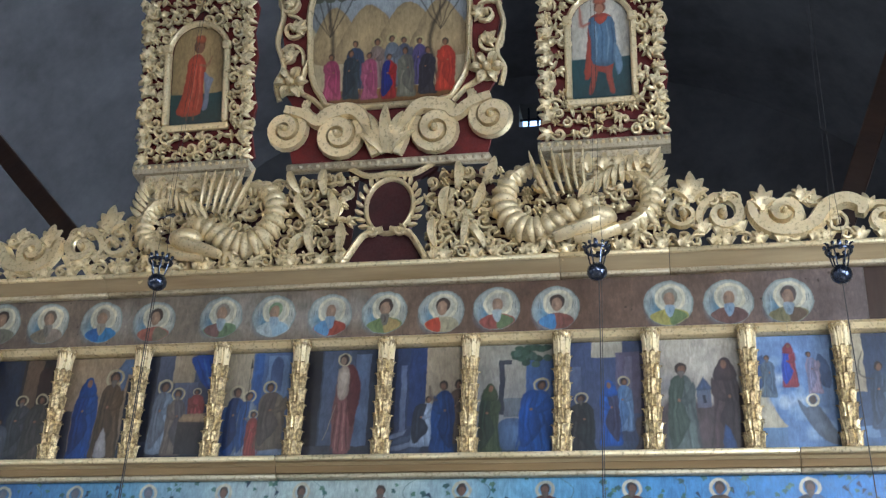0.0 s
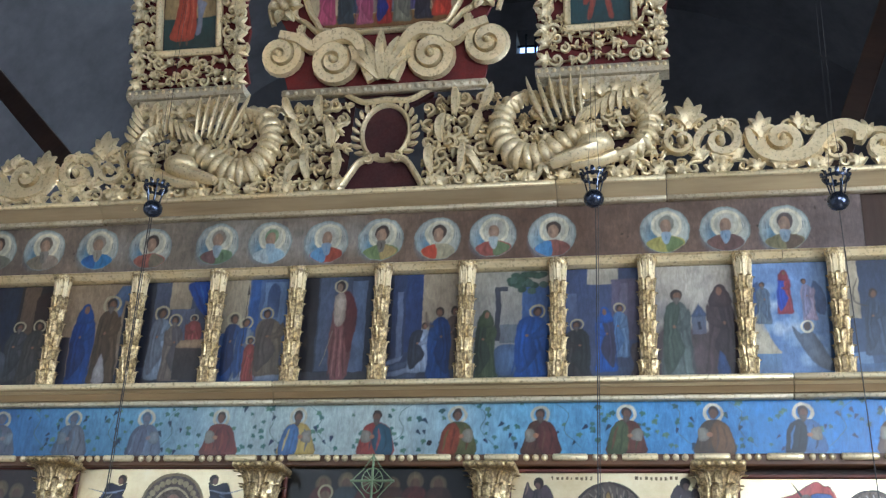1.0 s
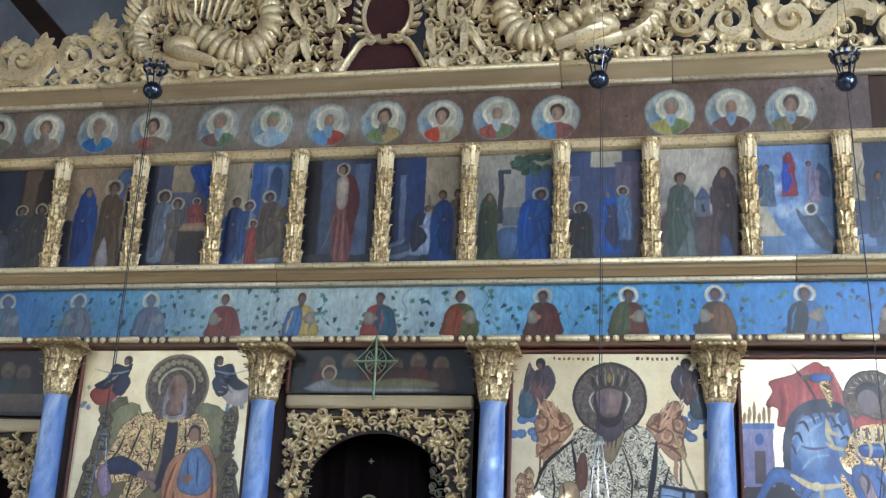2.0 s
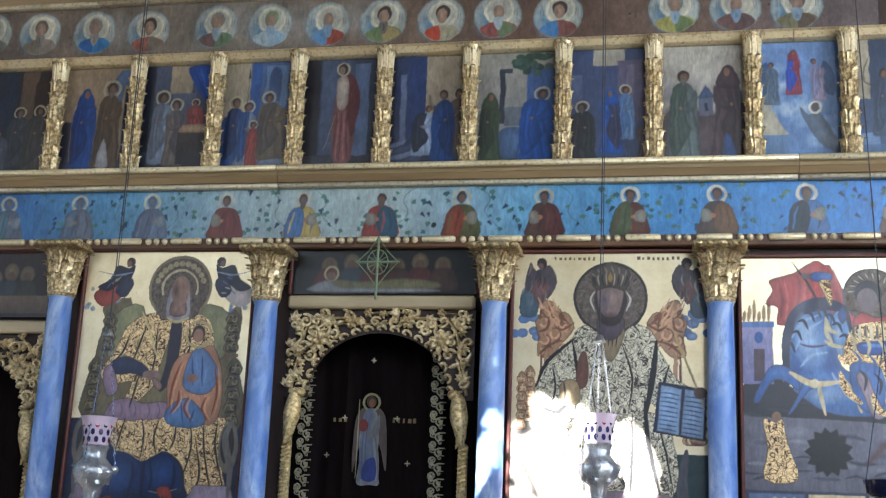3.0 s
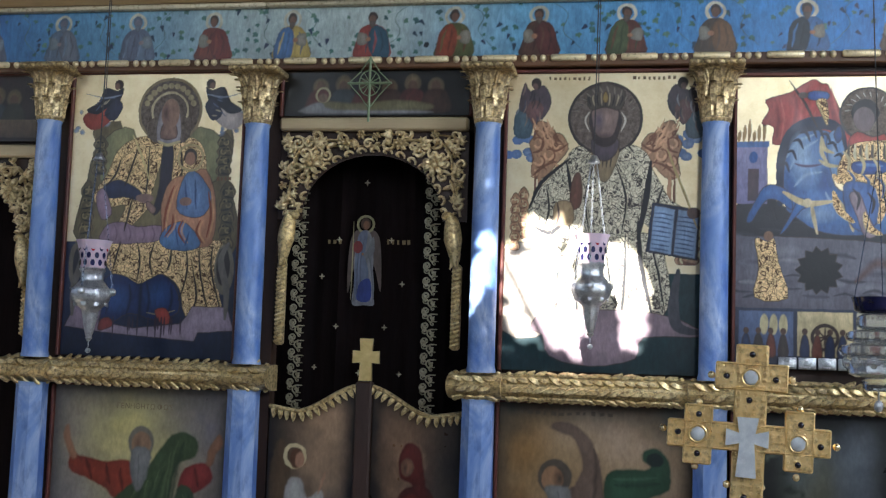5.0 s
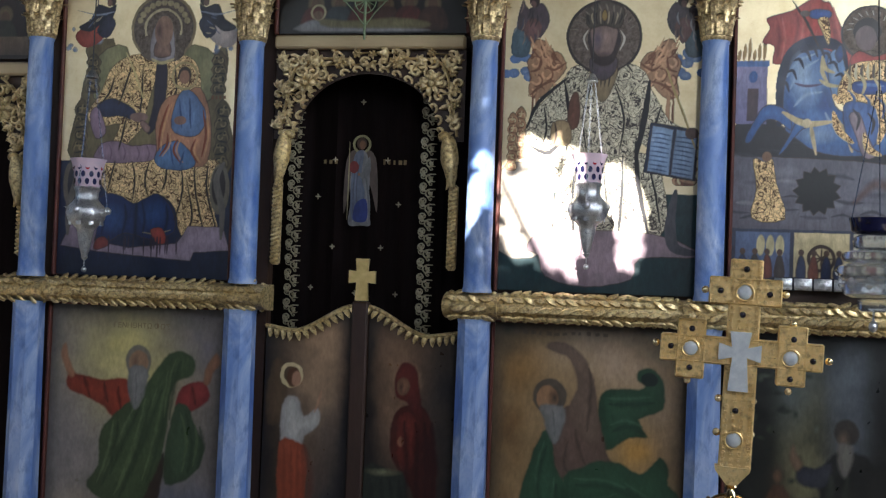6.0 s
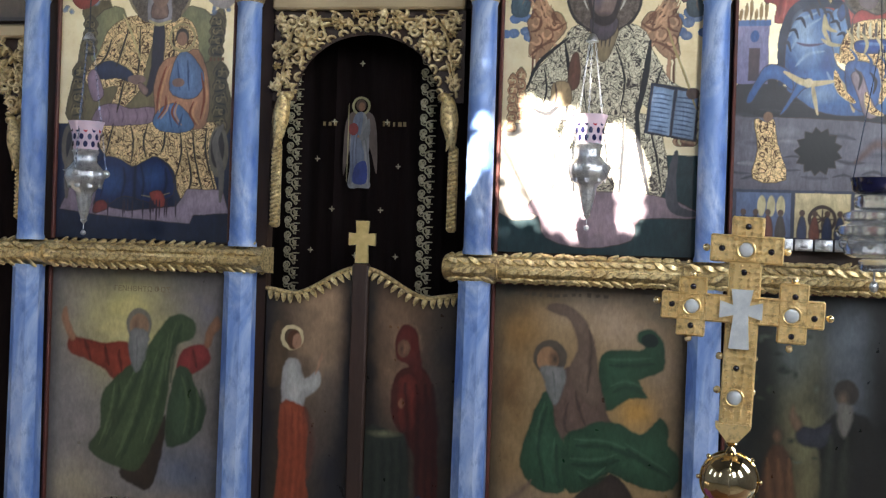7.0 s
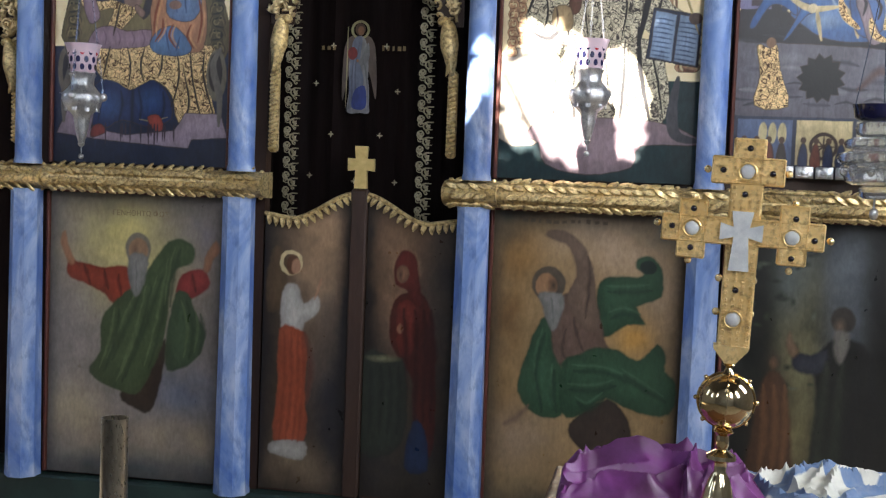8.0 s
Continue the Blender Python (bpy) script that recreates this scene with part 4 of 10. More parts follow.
def medallion_frieze():
    t = thing("medallion_frieze", "faded brown painted frieze with round saint medallions", "frieze")
    Geo().box(XL, 2.28, -0.004, 0.034, 4.16, 4.45, 0.0).make("board", WOOD_DARK, t, smooth=False)
    P = Fresco(XL, 2.28, 4.162, 4.449, -0.0055, 0.004)
    browns = [shade(c, 1.3) for c in (S(112, 84, 66), S(104, 92, 84), S(122, 106, 92), S(128, 118, 106), S(120, 100, 84), S(104, 78, 62), S(112, 90, 76), S(112, 98, 96))]
    P.grade(np.linspace(XL, 2.28, len(browns)), browns, 1.0, 0.9)
    rng = random.Random(11)
    for k in range(26):
        px, pz = rng.uniform(-2.3, 2.2), rng.uniform(4.18, 4.43)
        P.oval(px, pz, rng.uniform(0.003, 0.007), rng.uniform(0.003, 0.01), S(66, 50, 42))
    for px, pz, rx in ((-0.5, 4.3, 0.16), (-0.22, 4.33, 0.1), (-0.82, 4.33, 0.1), (-1.5, 4.3, 0.08)):
        P.oval(px, pz, rx, 0.14, S(168, 160, 150), rim="fade")
    # position, height, hair, beard, robe, second cloth; one painted disc each
    grey, dark, blue_w, white = S(150, 140, 128), S(70, 54, 46), S(150, 186, 214), S(200, 196, 184)
    discs = ((-2.9, 4.32, grey, grey, S(96, 120, 150), S(90, 90, 100)), (-2.6, 4.32, dark, None, S(120, 130, 110), S(150, 84, 70)),
             (-2.243, 4.32, dark, None, S(130, 130, 116), S(146, 116, 104)), (-1.957, 4.311, S(110, 98, 86), S(110, 100, 92), S(150, 138, 120), S(160, 146, 134)),
             (-1.643, 4.307, grey, S(160, 150, 130), S(70, 138, 196), S(50, 104, 170)), (-1.339, 4.298, dark, None, S(176, 108, 92), S(140, 130, 110)),
             (-0.964, 4.308, grey, S(150, 176, 196), S(120, 146, 110), S(128, 96, 92)), (-0.672, 4.305, S(132, 156, 120), blue_w, S(186, 200, 206), S(160, 190, 210)),
             (-0.366, 4.297, white, S(130, 172, 212), S(168, 80, 62), S(110, 160, 206)), (-0.077, 4.301, dark, dark, S(126, 146, 96), S(184, 160, 104)),
             (0.221, 4.292, dark, None, S(190, 182, 150), S(206, 84, 58)), (0.504, 4.299, white, S(176, 196, 208), S(164, 92, 82), S(112, 130, 92)),
             (0.803, 4.288, dark, None, S(142, 90, 80), S(84, 140, 192)), (1.356, 4.291, S(140, 140, 128), S(140, 176, 206), S(180, 172, 96), S(120, 140, 90)),
             (1.64, 4.287, white, S(126, 170, 212), S(112, 84, 80), S(128, 96, 88)), (1.918, 4.281, S(92, 82, 80), S(140, 172, 200), S(140, 132, 96), S(110, 92, 76)))
    for i, (x, z, hair, beard, robe, cloth_c) in enumerate(discs):
        P.feather = 0.005
        P.oval(x, z, 0.118, 0.118, S(188, 194, 188), seg=30)
        P.oval(x - 0.055, z - 0.03, 0.07, 0.095, S(112, 152, 178), rim="fade")
        P.oval(x + 0.06, z + 0.0, 0.05, 0.08, S(204, 200, 184), rim="fade")
        P.ring(x, z, 0.112, 0.119, S(150, 166, 166), seg=30)
        P.oval(x + 0.008, z + 0.026, 0.072, 0.072, S(216, 212, 192), rim=S(200, 198, 182))
        P.ring(x + 0.008, z + 0.026, 0.06, 0.075, S(236, 228, 200))
        P.poly([(x - 0.02, z - 0.03), (x + 0.035, z - 0.03), (x + 0.082, z - 0.05), (x + 0.09, z - 0.076), (x + 0.05, z - 0.106), (x, z - 0.115), (x - 0.05, z - 0.106), (x - 0.09, z - 0.074), (x - 0.07, z - 0.05)], robe)
        m = 1 if i % 2 else -1
        P.poly([(x + m * 0.01, z - 0.034), (x + m * 0.06, z - 0.044), (x + m * 0.086, z - 0.072), (x + m * 0.05, z - 0.102), (x + m * 0.004, z - 0.11)], cloth_c)
        P.stroke([(x - m * 0.03, z - 0.045), (x - m * 0.04, z - 0.075), (x - m * 0.03, z - 0.1)], 0.02, shade(robe, 0.65))
        P.oval(x + 0.006, z + 0.036, 0.038, 0.043, hair)
        P.oval(x + 0.003, z + 0.02, 0.027, 0.04, S(188, 154, 128) if i != 15 else S(120, 100, 94), rim=S(160, 128, 106))
        P.oval(x - 0.012, z + 0.018, 0.012, 0.03, S(134, 110, 98), rim="fade")
        if beard:
            P.poly([(x - 0.02, z - 0.012), (x + 0.004, z - 0.004), (x + 0.026, z - 0.012), (x + 0.026, z - 0.036), (x + 0.012, z - 0.072), (x - 0.006, z - 0.072), (x - 0.02, z - 0.036)], blend(beard, S(190, 188, 178), 0.3))
            P.oval(x + 0.003, z + 0.012, 0.024, 0.026, S(178, 148, 126), rim="fade")
            P.stroke([(x, z - 0.02), (x + 0.004, z - 0.04), (x, z - 0.055)], 0.012, shade(beard, 0.75))
        for sx in (-0.088, 0.084):
            for q in range(2):
                P.stroke([(x + sx + 0.012 * q, z + 0.03), (x + sx + 0.012 * q, z - 0.002)], 0.004, S(112, 126, 136))
    P.make("painting", PAINT_OLD, t, smooth=False)
    # dark board added in place of the dark gap past the frieze end
    g = Geo().box(2.284, XR, 0.01, 0.034, 4.16, 4.45, 0)
    tagged(g.make("frieze_gap_board", WOOD_DARK, smooth=False), "dark board filling the dark gap past the frieze end", "board", kind="structure")


rails()
painted_frieze()
medallion_frieze()

# ---------- columns and capitals ----------


def ring_leaf(g, r0, z0, length, a, out=0.02, w=0.05, thk=0.01, curlout=0.5, n=7, y0=0.0):
    """A leaf standing on a turned body, its tip rolled outwards."""
    pts, ups = [], []
    d = (math.cos(a), math.sin(a))
    for i in range(n):
        k = i / (n - 1)
        r = r0 + out * k ** 2.2
        zz = z0 + length * math.sin(min(1.0, k * (1 + 0.15 * curlout)) * math.pi / 2 * (1 + 0.25 * curlout * k))
        pts.append((r * d[0], y0 + r * d[1], zz))
        ups.append((d[0], d[1], 0.3 * k))
    g.ribbon(pts, w * (0.55 + 0.45 * np.sin(np.linspace(0.6, 2.9, n))), thk, np.array(ups), 0.35)


def column_parts():
    t = thing("column", "pale blue marbled round column with gilt leafy capital", "column", "columns of the screen", at=pose(0, 0, 0))
    shaft = Geo().turn([(0.066, 0.0), (0.066, 0.012), (0.061, 0.03), (0.0605, 0.5), (0.058, 1.0), (0.056, 1.15), (0.06, 1.155), (0.06, 1.165)], seg=28)
    shaft.make("shaft", BLUE, t)
    bell = Geo().turn([(0.058, 1.16), (0.066, 1.17), (0.066, 1.182), (0.056, 1.186), (0.062, 1.26), (0.074, 1.34), (0.096, 1.4), (0.1, 1.404)], seg=20)
    bell.make("bell", GOLD, t)
    lv = Geo()
    for row, (z, ln, out, n) in enumerate(((1.185, 0.085, 0.03, 9), (1.235, 0.1, 0.04, 9), (1.29, 0.1, 0.05, 8))):
        for i in range(n):
            ring_leaf(lv, 0.06 + 0.006 * row, z, ln, 2 * math.pi * (i + 0.5 * (row % 2)) / n, out, 0.044, 0.012)
    for i in range(4):
        a = math.pi / 4 + i * math.pi / 2
        for k in (-1, 1):
            ring_leaf(lv, 0.072, 1.32, 0.075, a + 0.2 * k, 0.065, 0.03, 0.014)
    lv.make("acanthus_leaves", GOLD, t)
    ab = Geo().box(-0.118, 0.118, -0.118, 0.1, 1.405, 1.437, 0.008)
    for k in range(-2, 3):
        ab.dome(0.045 * k, -0.118, 1.42, 0.016, 0.012, 0.012, 8, 3)
    ab.make("abacus", GOLD, t)
    return t


def lower_column_parts():
    t = thing("pedestal_column", "faceted blue painted half column below the gilt ledge", "column", "lower columns of the screen", at=pose(0, 0, 0))
    prof = [(0.085, 0.0), (0.083, 0.05), (0.078, 0.7), (0.074, 1.36), (0.078, 1.382)]
    Geo().turn(prof, seg=8).make("shaft", BLUE, t, smooth=False)
    return t


col = column_parts()
low = lower_column_parts()
for i, x in enumerate((*COLS, 2.56)):
    m, m2 = pose(x, -0.07, 1.726) @ Matrix.Diagonal((1, 1, 0.981, 1)), pose(x - 0.008, -0.06, 0.226, 0, 0, 22.5)
    if i == 0:
        col.matrix_basis, low.matrix_basis = m, m2
    else:
        copy_thing(col, m)
        copy_thing(low, m2)


def ledge(x0, x1, out, seed, label):
    """A gilt roll ledge wound with overlapping leaves."""
    t = thing("ledge", label, "ledge", "gilt ledges")
    zc, h = 1.666, 0.06
    prof = [(0.034, zc + h)] + [(-out * math.sin(a) * 0.95, zc + h * math.cos(a)) for a in np.linspace(0.15, math.pi - 0.15, 9)] + [(0.034, zc - h)]
    Geo().extrude_x(prof, x0, x1).make("core", GOLD_LEDGE, t)
    g, rng = Geo(), random.Random(seed)
    pitch = 0.047
    n = int((x1 - x0) / pitch)
    for i in range(n):
        x = x0 + (i + 0.5) * (x1 - x0) / n
        for row, a in enumerate((0.5, 1.1, 1.7, 2.35)):
            s = 1 if x < 0 else -1
            xx = x + (0.5 if row % 2 else 0) * pitch + rng.uniform(-0.004, 0.004)
            if not x0 + 0.036 < xx < x1 - 0.036:
                continue
            nrm = np.array((0.0, -math.sin(a), math.cos(a)))
            base = np.array((xx, -out * math.sin(a) * 0.95, zc + h * math.cos(a)))
            tip, wob = s * (-1 if row % 2 else 1), rng.uniform(-0.012, 0.02)
            pts = [base + np.array((s * 0.027 * (k - 0.5) * 2, 0, 0)) + nrm * (0.002 + 0.013 * k * math.sin(k * 2.6)) + np.array((0, 0, tip * (0.012 + wob) * (k - 0.5))) for k in np.linspace(0, 1, 6)]
            g.ribbon(pts, 0.028 * np.sin(np.linspace(0.4, 2.95, 6)) + 0.002, 0.011, nrm, 0.3)
        for a in (0.25, 2.85):
            base = (x, -out * math.sin(a) * 0.95 - 0.006, zc + h * math.cos(a))
            g.dome(*base, 0.013, 0.011, 0.012, 8, 3)
    tagged(g.make("leaf_roll", GOLD_LEDGE, t), kind="stuff")


for k, (a, b, o) in enumerate(((-1.79, -1.525, 0.165), (-1.524, -0.64, 0.135), (-0.64, -0.435, 0.17), (0.40, 0.64, 0.17), (0.64, 1.44, 0.135), (1.44, 1.66, 0.17), (1.66, 2.46, 0.135), (2.46, 2.7, 0.17))):
    ledge(a, b, o, k, "gilt carved ledge wound with overlapping leaves" if o < 0.15 else "gilt carved ledge block projecting under a blue column")


# ---------- little gilt pillars of the upper tier ----------


def pillar_parts():
    t = thing("pillar", "small gilt carved pillar between the painted scenes", "pillar", "little gilt pillars", at=pose(0, 0, 0))
    Geo().turn([(0.044, 0), (0.044, 0.025), (0.036, 0.04), (0.03, 0.06), (0.034, 0.11), (0.028, 0.16), (0.033, 0.24), (0.027, 0.3), (0.033, 0.38), (0.028, 0.43), (0.036, 0.5), (0.046, 0.535), (0.05, 0.54), (0.05, 0.56)], seg=14).make("shaft", GOLD, t)
    g = Geo()
    for row, (z, ln, r, n, o) in enumerate(((0.015, 0.06, 0.038, 9, 0.014), (0.06, 0.07, 0.03, 7, 0.018), (0.115, 0.08, 0.03, 7, 0.016), (0.18, 0.075, 0.028, 7, 0.018), (0.245, 0.08, 0.03, 7, 0.014), (0.31, 0.08, 0.027, 7, 0.018), (0.38, 0.07, 0.03, 7, 0.014))):
        for i in range(n):
            ring_leaf(g, r, z, ln, 2 * math.pi * (i + 0.5 * (row % 2)) / n, o, 0.03, 0.011)
    g.make("leaves", GOLD, t)
    g = Geo()
    for i in range(9):
        a = 2 * math.pi * i / 9
        ring_leaf(g, 0.032, 0.445, 0.105, a, 0.02, 0.026, 0.01)
    g.make("capital_leaves", GOLD_PALE, t)
    return t


PX = [-2.66, -2.22] + [-1.785, -1.345, -0.912, -0.485, -0.04, 0.387, 0.836, 1.26, 1.71, 2.132] + [2.57]
pl = pillar_parts()
for i, x in enumerate(PX):
    m = pose(x, -0.045, 3.52, 0, 0, 20 * i) @ Matrix.Diagonal((1, 1, 1.045, 1))
    if i == 0:
        pl.matrix_basis = m
    else:
        copy_thing(pl, m)

# ---------- painted scenes of the upper tier ----------


def scene_panel(x0, x1, label, paint):
    t = thing("painted_scene", label, "icon", "feast scenes of the upper tier")
    Geo().box(x0, x1, 0.012, 0.034, 3.52, 4.106, 0.0).make("board", WOOD_DARK, t, smooth=False)
    P = Fresco(x0, x1, 3.522, 4.104, 0.011, 0.0036)
    P.feather, P.modelled = 0.012, True
    paint(P, x0, x1, 3.522, 4.104)
    P.make("painting", PAINT, t, smooth=False)


def stage(P, x0, x1, z0, z1, top, bottom, blocks=(), floor=None):
    P.field(x0, x1, z0, z1, top, bottom)
    w, h = x1 - x0, z1 - z0
    for a, b, c, d, colr in blocks:
        P.field(x0 + a * w, x0 + b * w, z0 + c * h, z0 + d * h, colr, shade(colr, 0.75))
    if floor:
        P.field(x0, x1, z0, z0 + 0.13 * h, floor, shade(floor, 0.6))


GREYB, DKBLUE, CREAM, UMBER, SKYB = S(96, 112, 150), S(44, 56, 86), S(196, 178, 146), S(70, 50, 44), S(120, 146, 190)
BL, RD, PUR, GRN, OCH, WHT, BRN = S(44, 88, 154), S(146, 78, 68), S(92, 72, 88), S(62, 82, 64), S(150, 118, 72), S(186, 188, 196), S(94, 74, 62)


def cast(P, x0, w, z0, h, *people):
    """Figures as across, foot, height, robe, mantle, marks (h halo, k hood, b beard, w wide or seated, l r lean)."""
    for i, (fx, fz, fh, robe, mantle, marks) in enumerate(people):
        lean = -0.08 if "l" in marks else 0.08 if "r" in marks else 0.0
        robed(P, x0 + fx * w, z0 + fz * h, fh * h, robe, mantle, 0.46 if "w" in marks else 0.31, S(58, 44, 38), S(206, 194, 160) if "h" in marks else None, i * 7 + int(abs(x0) * 100),
              shade(robe, 0.8) if "k" in marks else None, lean, S(112, 104, 98) if "b" in marks else None, S(140, 102, 80))


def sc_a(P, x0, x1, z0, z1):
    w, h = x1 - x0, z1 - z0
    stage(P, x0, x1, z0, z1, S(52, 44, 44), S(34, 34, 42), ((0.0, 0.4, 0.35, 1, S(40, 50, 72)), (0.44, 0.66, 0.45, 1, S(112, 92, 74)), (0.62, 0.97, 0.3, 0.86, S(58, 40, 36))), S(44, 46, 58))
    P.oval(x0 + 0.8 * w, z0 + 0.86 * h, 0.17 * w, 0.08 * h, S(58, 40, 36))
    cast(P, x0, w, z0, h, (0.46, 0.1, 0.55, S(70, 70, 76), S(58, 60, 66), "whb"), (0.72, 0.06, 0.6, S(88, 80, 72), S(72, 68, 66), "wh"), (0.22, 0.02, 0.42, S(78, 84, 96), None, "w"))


def sc_b(P, x0, x1, z0, z1):
    w, h = x1 - x0, z1 - z0
    stage(P, x0, x1, z0, z1, S(176, 152, 122), S(140, 120, 106), ((0.8, 1.0, 0.1, 0.8, S(38, 46, 66)),), S(66, 72, 92))
    P.poly([(x0 + 0.58 * w, z0 + 0.82 * h), (x0 + 0.72 * w, z1 - 0.01), (x1 - 0.006, z1 - 0.01), (x1 - 0.006, z0 + 0.8 * h), (x0 + 0.78 * w, z0 + 0.84 * h), (x0 + 0.76 * w, z0 + 0.6 * h), (x0 + 0.68 * w, z0 + 0.78 * h)], S(100, 124, 164), False)
    P.field(x0 + 0.005, x0 + 0.14 * w, z0 + 0.1 * h, z0 + 0.5 * h, S(64, 60, 70), S(56, 58, 74))
    cast(P, x0, w, z0, h, (0.3, 0.06, 0.76, S(34, 78, 150), S(28, 60, 124), "k"), (0.62, 0.07, 0.8, S(108, 88, 66), S(92, 74, 56), "hb"))
    P.poly([(x0 + 0.5 * w, z0 + 0.08 * h), (x0 + 0.58 * w, z0 + 0.34 * h), (x0 + 0.66 * w, z0 + 0.08 * h)], S(184, 178, 180))
    P.stroke([(x0 + 0.4 * w, z0 + 0.08 * h), (x0 + 0.47 * w, z0 + 0.34 * h), (x0 + 0.54 * w, z0 + 0.6 * h)], 0.006, S(60, 46, 40))


def sc_c(P, x0, x1, z0, z1):
    w, h = x1 - x0, z1 - z0
    stage(P, x0, x1, z0, z1, S(82, 90, 114), S(46, 50, 68), ((0.36, 0.64, 0.74, 1, S(178, 160, 134)), (0.4, 0.7, 0.45, 0.74, S(98, 106, 130)), (0.0, 0.16, 0.2, 1, S(40, 44, 60))), S(48, 52, 68))
    P.poly([(x0 + 0.58 * w, z1 - 0.008), (x1 - 0.006, z1 - 0.008), (x1 - 0.006, z0 + 0.6 * h), (x0 + 0.86 * w, z0 + 0.64 * h), (x0 + 0.68 * w, z0 + 0.8 * h)], S(32, 78, 168))
    for k in range(4):
        P.stroke([(x0 + (0.64 + 0.08 * k) * w, z1 - 0.02), (x0 + (0.74 + 0.06 * k) * w, z0 + 0.82 * h), (x0 + (0.84 + 0.03 * k) * w, z0 + 0.66 * h)], 0.016, S(70, 120, 204) if k % 2 else S(20, 50, 120))
    cast(P, x0, w, z0, h, (0.7, 0.32, 0.36, S(150, 74, 72), None, "hw"), (0.28, 0.1, 0.66, S(128, 142, 164), S(104, 112, 128), "h"), (0.46, 0.08, 0.6, S(118, 106, 98), S(96, 92, 96), "hb"))
    P.field(x0 + 0.5 * w, x0 + 0.86 * w, z0 + 0.08 * h, z0 + 0.38 * h, S(74, 64, 62), S(44, 42, 50))
    P.poly([(x0 + 0.5 * w, z0 + 0.38 * h), (x0 + 0.56 * w, z0 + 0.45 * h), (x0 + 0.84 * w, z0 + 0.45 * h), (x0 + 0.86 * w, z0 + 0.37 * h)], S(164, 138, 108), False)


def sc_d(P, x0, x1, z0, z1):
    w, h = x1 - x0, z1 - z0
    stage(P, x0, x1, z0, z1, S(88, 112, 160), S(66, 80, 114), ((0.0, 0.36, 0.5, 1, S(180, 166, 142)), (0.38, 0.5, 0.3, 1, S(60, 96, 160)), (0.56, 0.84, 0.4, 0.97, S(120, 146, 188))), S(74, 88, 116))
    P.oval(x0 + 0.68 * w, z0 + 0.84 * h, 0.08 * w, 0.12 * h, S(70, 90, 134))
    P.field(x0 + 0.6 * w, x0 + 0.76 * w, z0 + 0.64 * h, z0 + 0.84 * h, S(70, 90, 134), S(84, 106, 150))
    P.field(x0 + 0.5 * w, x0 + 0.97 * w, z0 + 0.06 * h, z0 + 0.12 * h, S(150, 160, 180), S(110, 124, 156))
    cast(P, x0, w, z0, h, (0.2, 0.08, 0.6, S(40, 76, 136), S(30, 52, 98), "h"), (0.36, 0.06, 0.58, S(128, 140, 160), S(50, 84, 140), "h"), (0.44, 0.06, 0.4, S(150, 70, 64), None, "h"), (0.68, 0.12, 0.6, S(124, 110, 94), S(100, 90, 84), "hlw"))
    P.stroke([(x0 + 0.33 * w, z0 + 0.1 * h), (x0 + 0.335 * w, z0 + 0.5 * h), (x0 + 0.34 * w, z0 + 0.92 * h)], 0.007, S(44, 40, 42))
    P.poly([(x0 + 0.325 * w, z0 + 0.86 * h), (x0 + 0.34 * w, z0 + 0.95 * h), (x0 + 0.36 * w, z0 + 0.86 * h)], S(50, 46, 48), False)


def sc_e(P, x0, x1, z0, z1):
    w, h = x1 - x0, z1 - z0
    stage(P, x0, x1, z0, z1, S(64, 74, 98), S(48, 50, 62), ((0.0, 0.22, 0.0, 1, S(40, 38, 46)), (0.24, 0.62, 0.14, 1, S(84, 96, 122)), (0.62, 0.8, 0.12, 0.96, S(104, 122, 156))), S(62, 60, 70))
    x = x0 + 0.5 * w
    P.poly([(x - 0.06 * w, z0 + 0.84 * h), (x + 0.1 * w, z0 + 0.84 * h), (x + 0.16 * w, z0 + 0.6 * h), (x + 0.12 * w, z0 + 0.1 * h), (x - 0.06 * w, z0 + 0.06 * h), (x - 0.12 * w, z0 + 0.36 * h), (x - 0.1 * w, z0 + 0.6 * h)], S(132, 84, 82))
    P.poly([(x + 0.02 * w, z0 + 0.82 * h), (x + 0.12 * w, z0 + 0.84 * h), (x + 0.2 * w, z0 + 0.62 * h), (x + 0.13 * w, z0 + 0.3 * h), (x + 0.06 * w, z0 + 0.46 * h)], S(108, 56, 58))
    P.poly([(x - 0.08 * w, z0 + 0.82 * h), (x + 0.04 * w, z0 + 0.83 * h), (x + 0.06 * w, z0 + 0.62 * h), (x, z0 + 0.54 * h), (x - 0.07 * w, z0 + 0.58 * h)], S(180, 164, 150))
    for k in range(5):
        P.stroke([(x + (0.03 * k - 0.07) * w, z0 + 0.52 * h), (x + (0.035 * k - 0.08) * w, z0 + 0.3 * h), (x + (0.045 * k - 0.1) * w, z0 + 0.09 * h)], 0.012, S(170, 120, 112) if k % 2 else S(92, 48, 50))
    P.ring(x - 0.02 * w, z0 + 0.91 * h, 0.026, 0.036, S(190, 180, 150))
    P.oval(x - 0.02 * w, z0 + 0.91 * h, 0.022, 0.03, S(60, 46, 40))
    P.oval(x - 0.03 * w, z0 + 0.9 * h, 0.014, 0.022, S(150, 124, 106))
    P.stroke([(x - 0.2 * w, z0 + 0.18 * h), (x - 0.14 * w, z0 + 0.34 * h), (x - 0.08 * w, z0 + 0.5 * h)], 0.006, S(150, 140, 120))


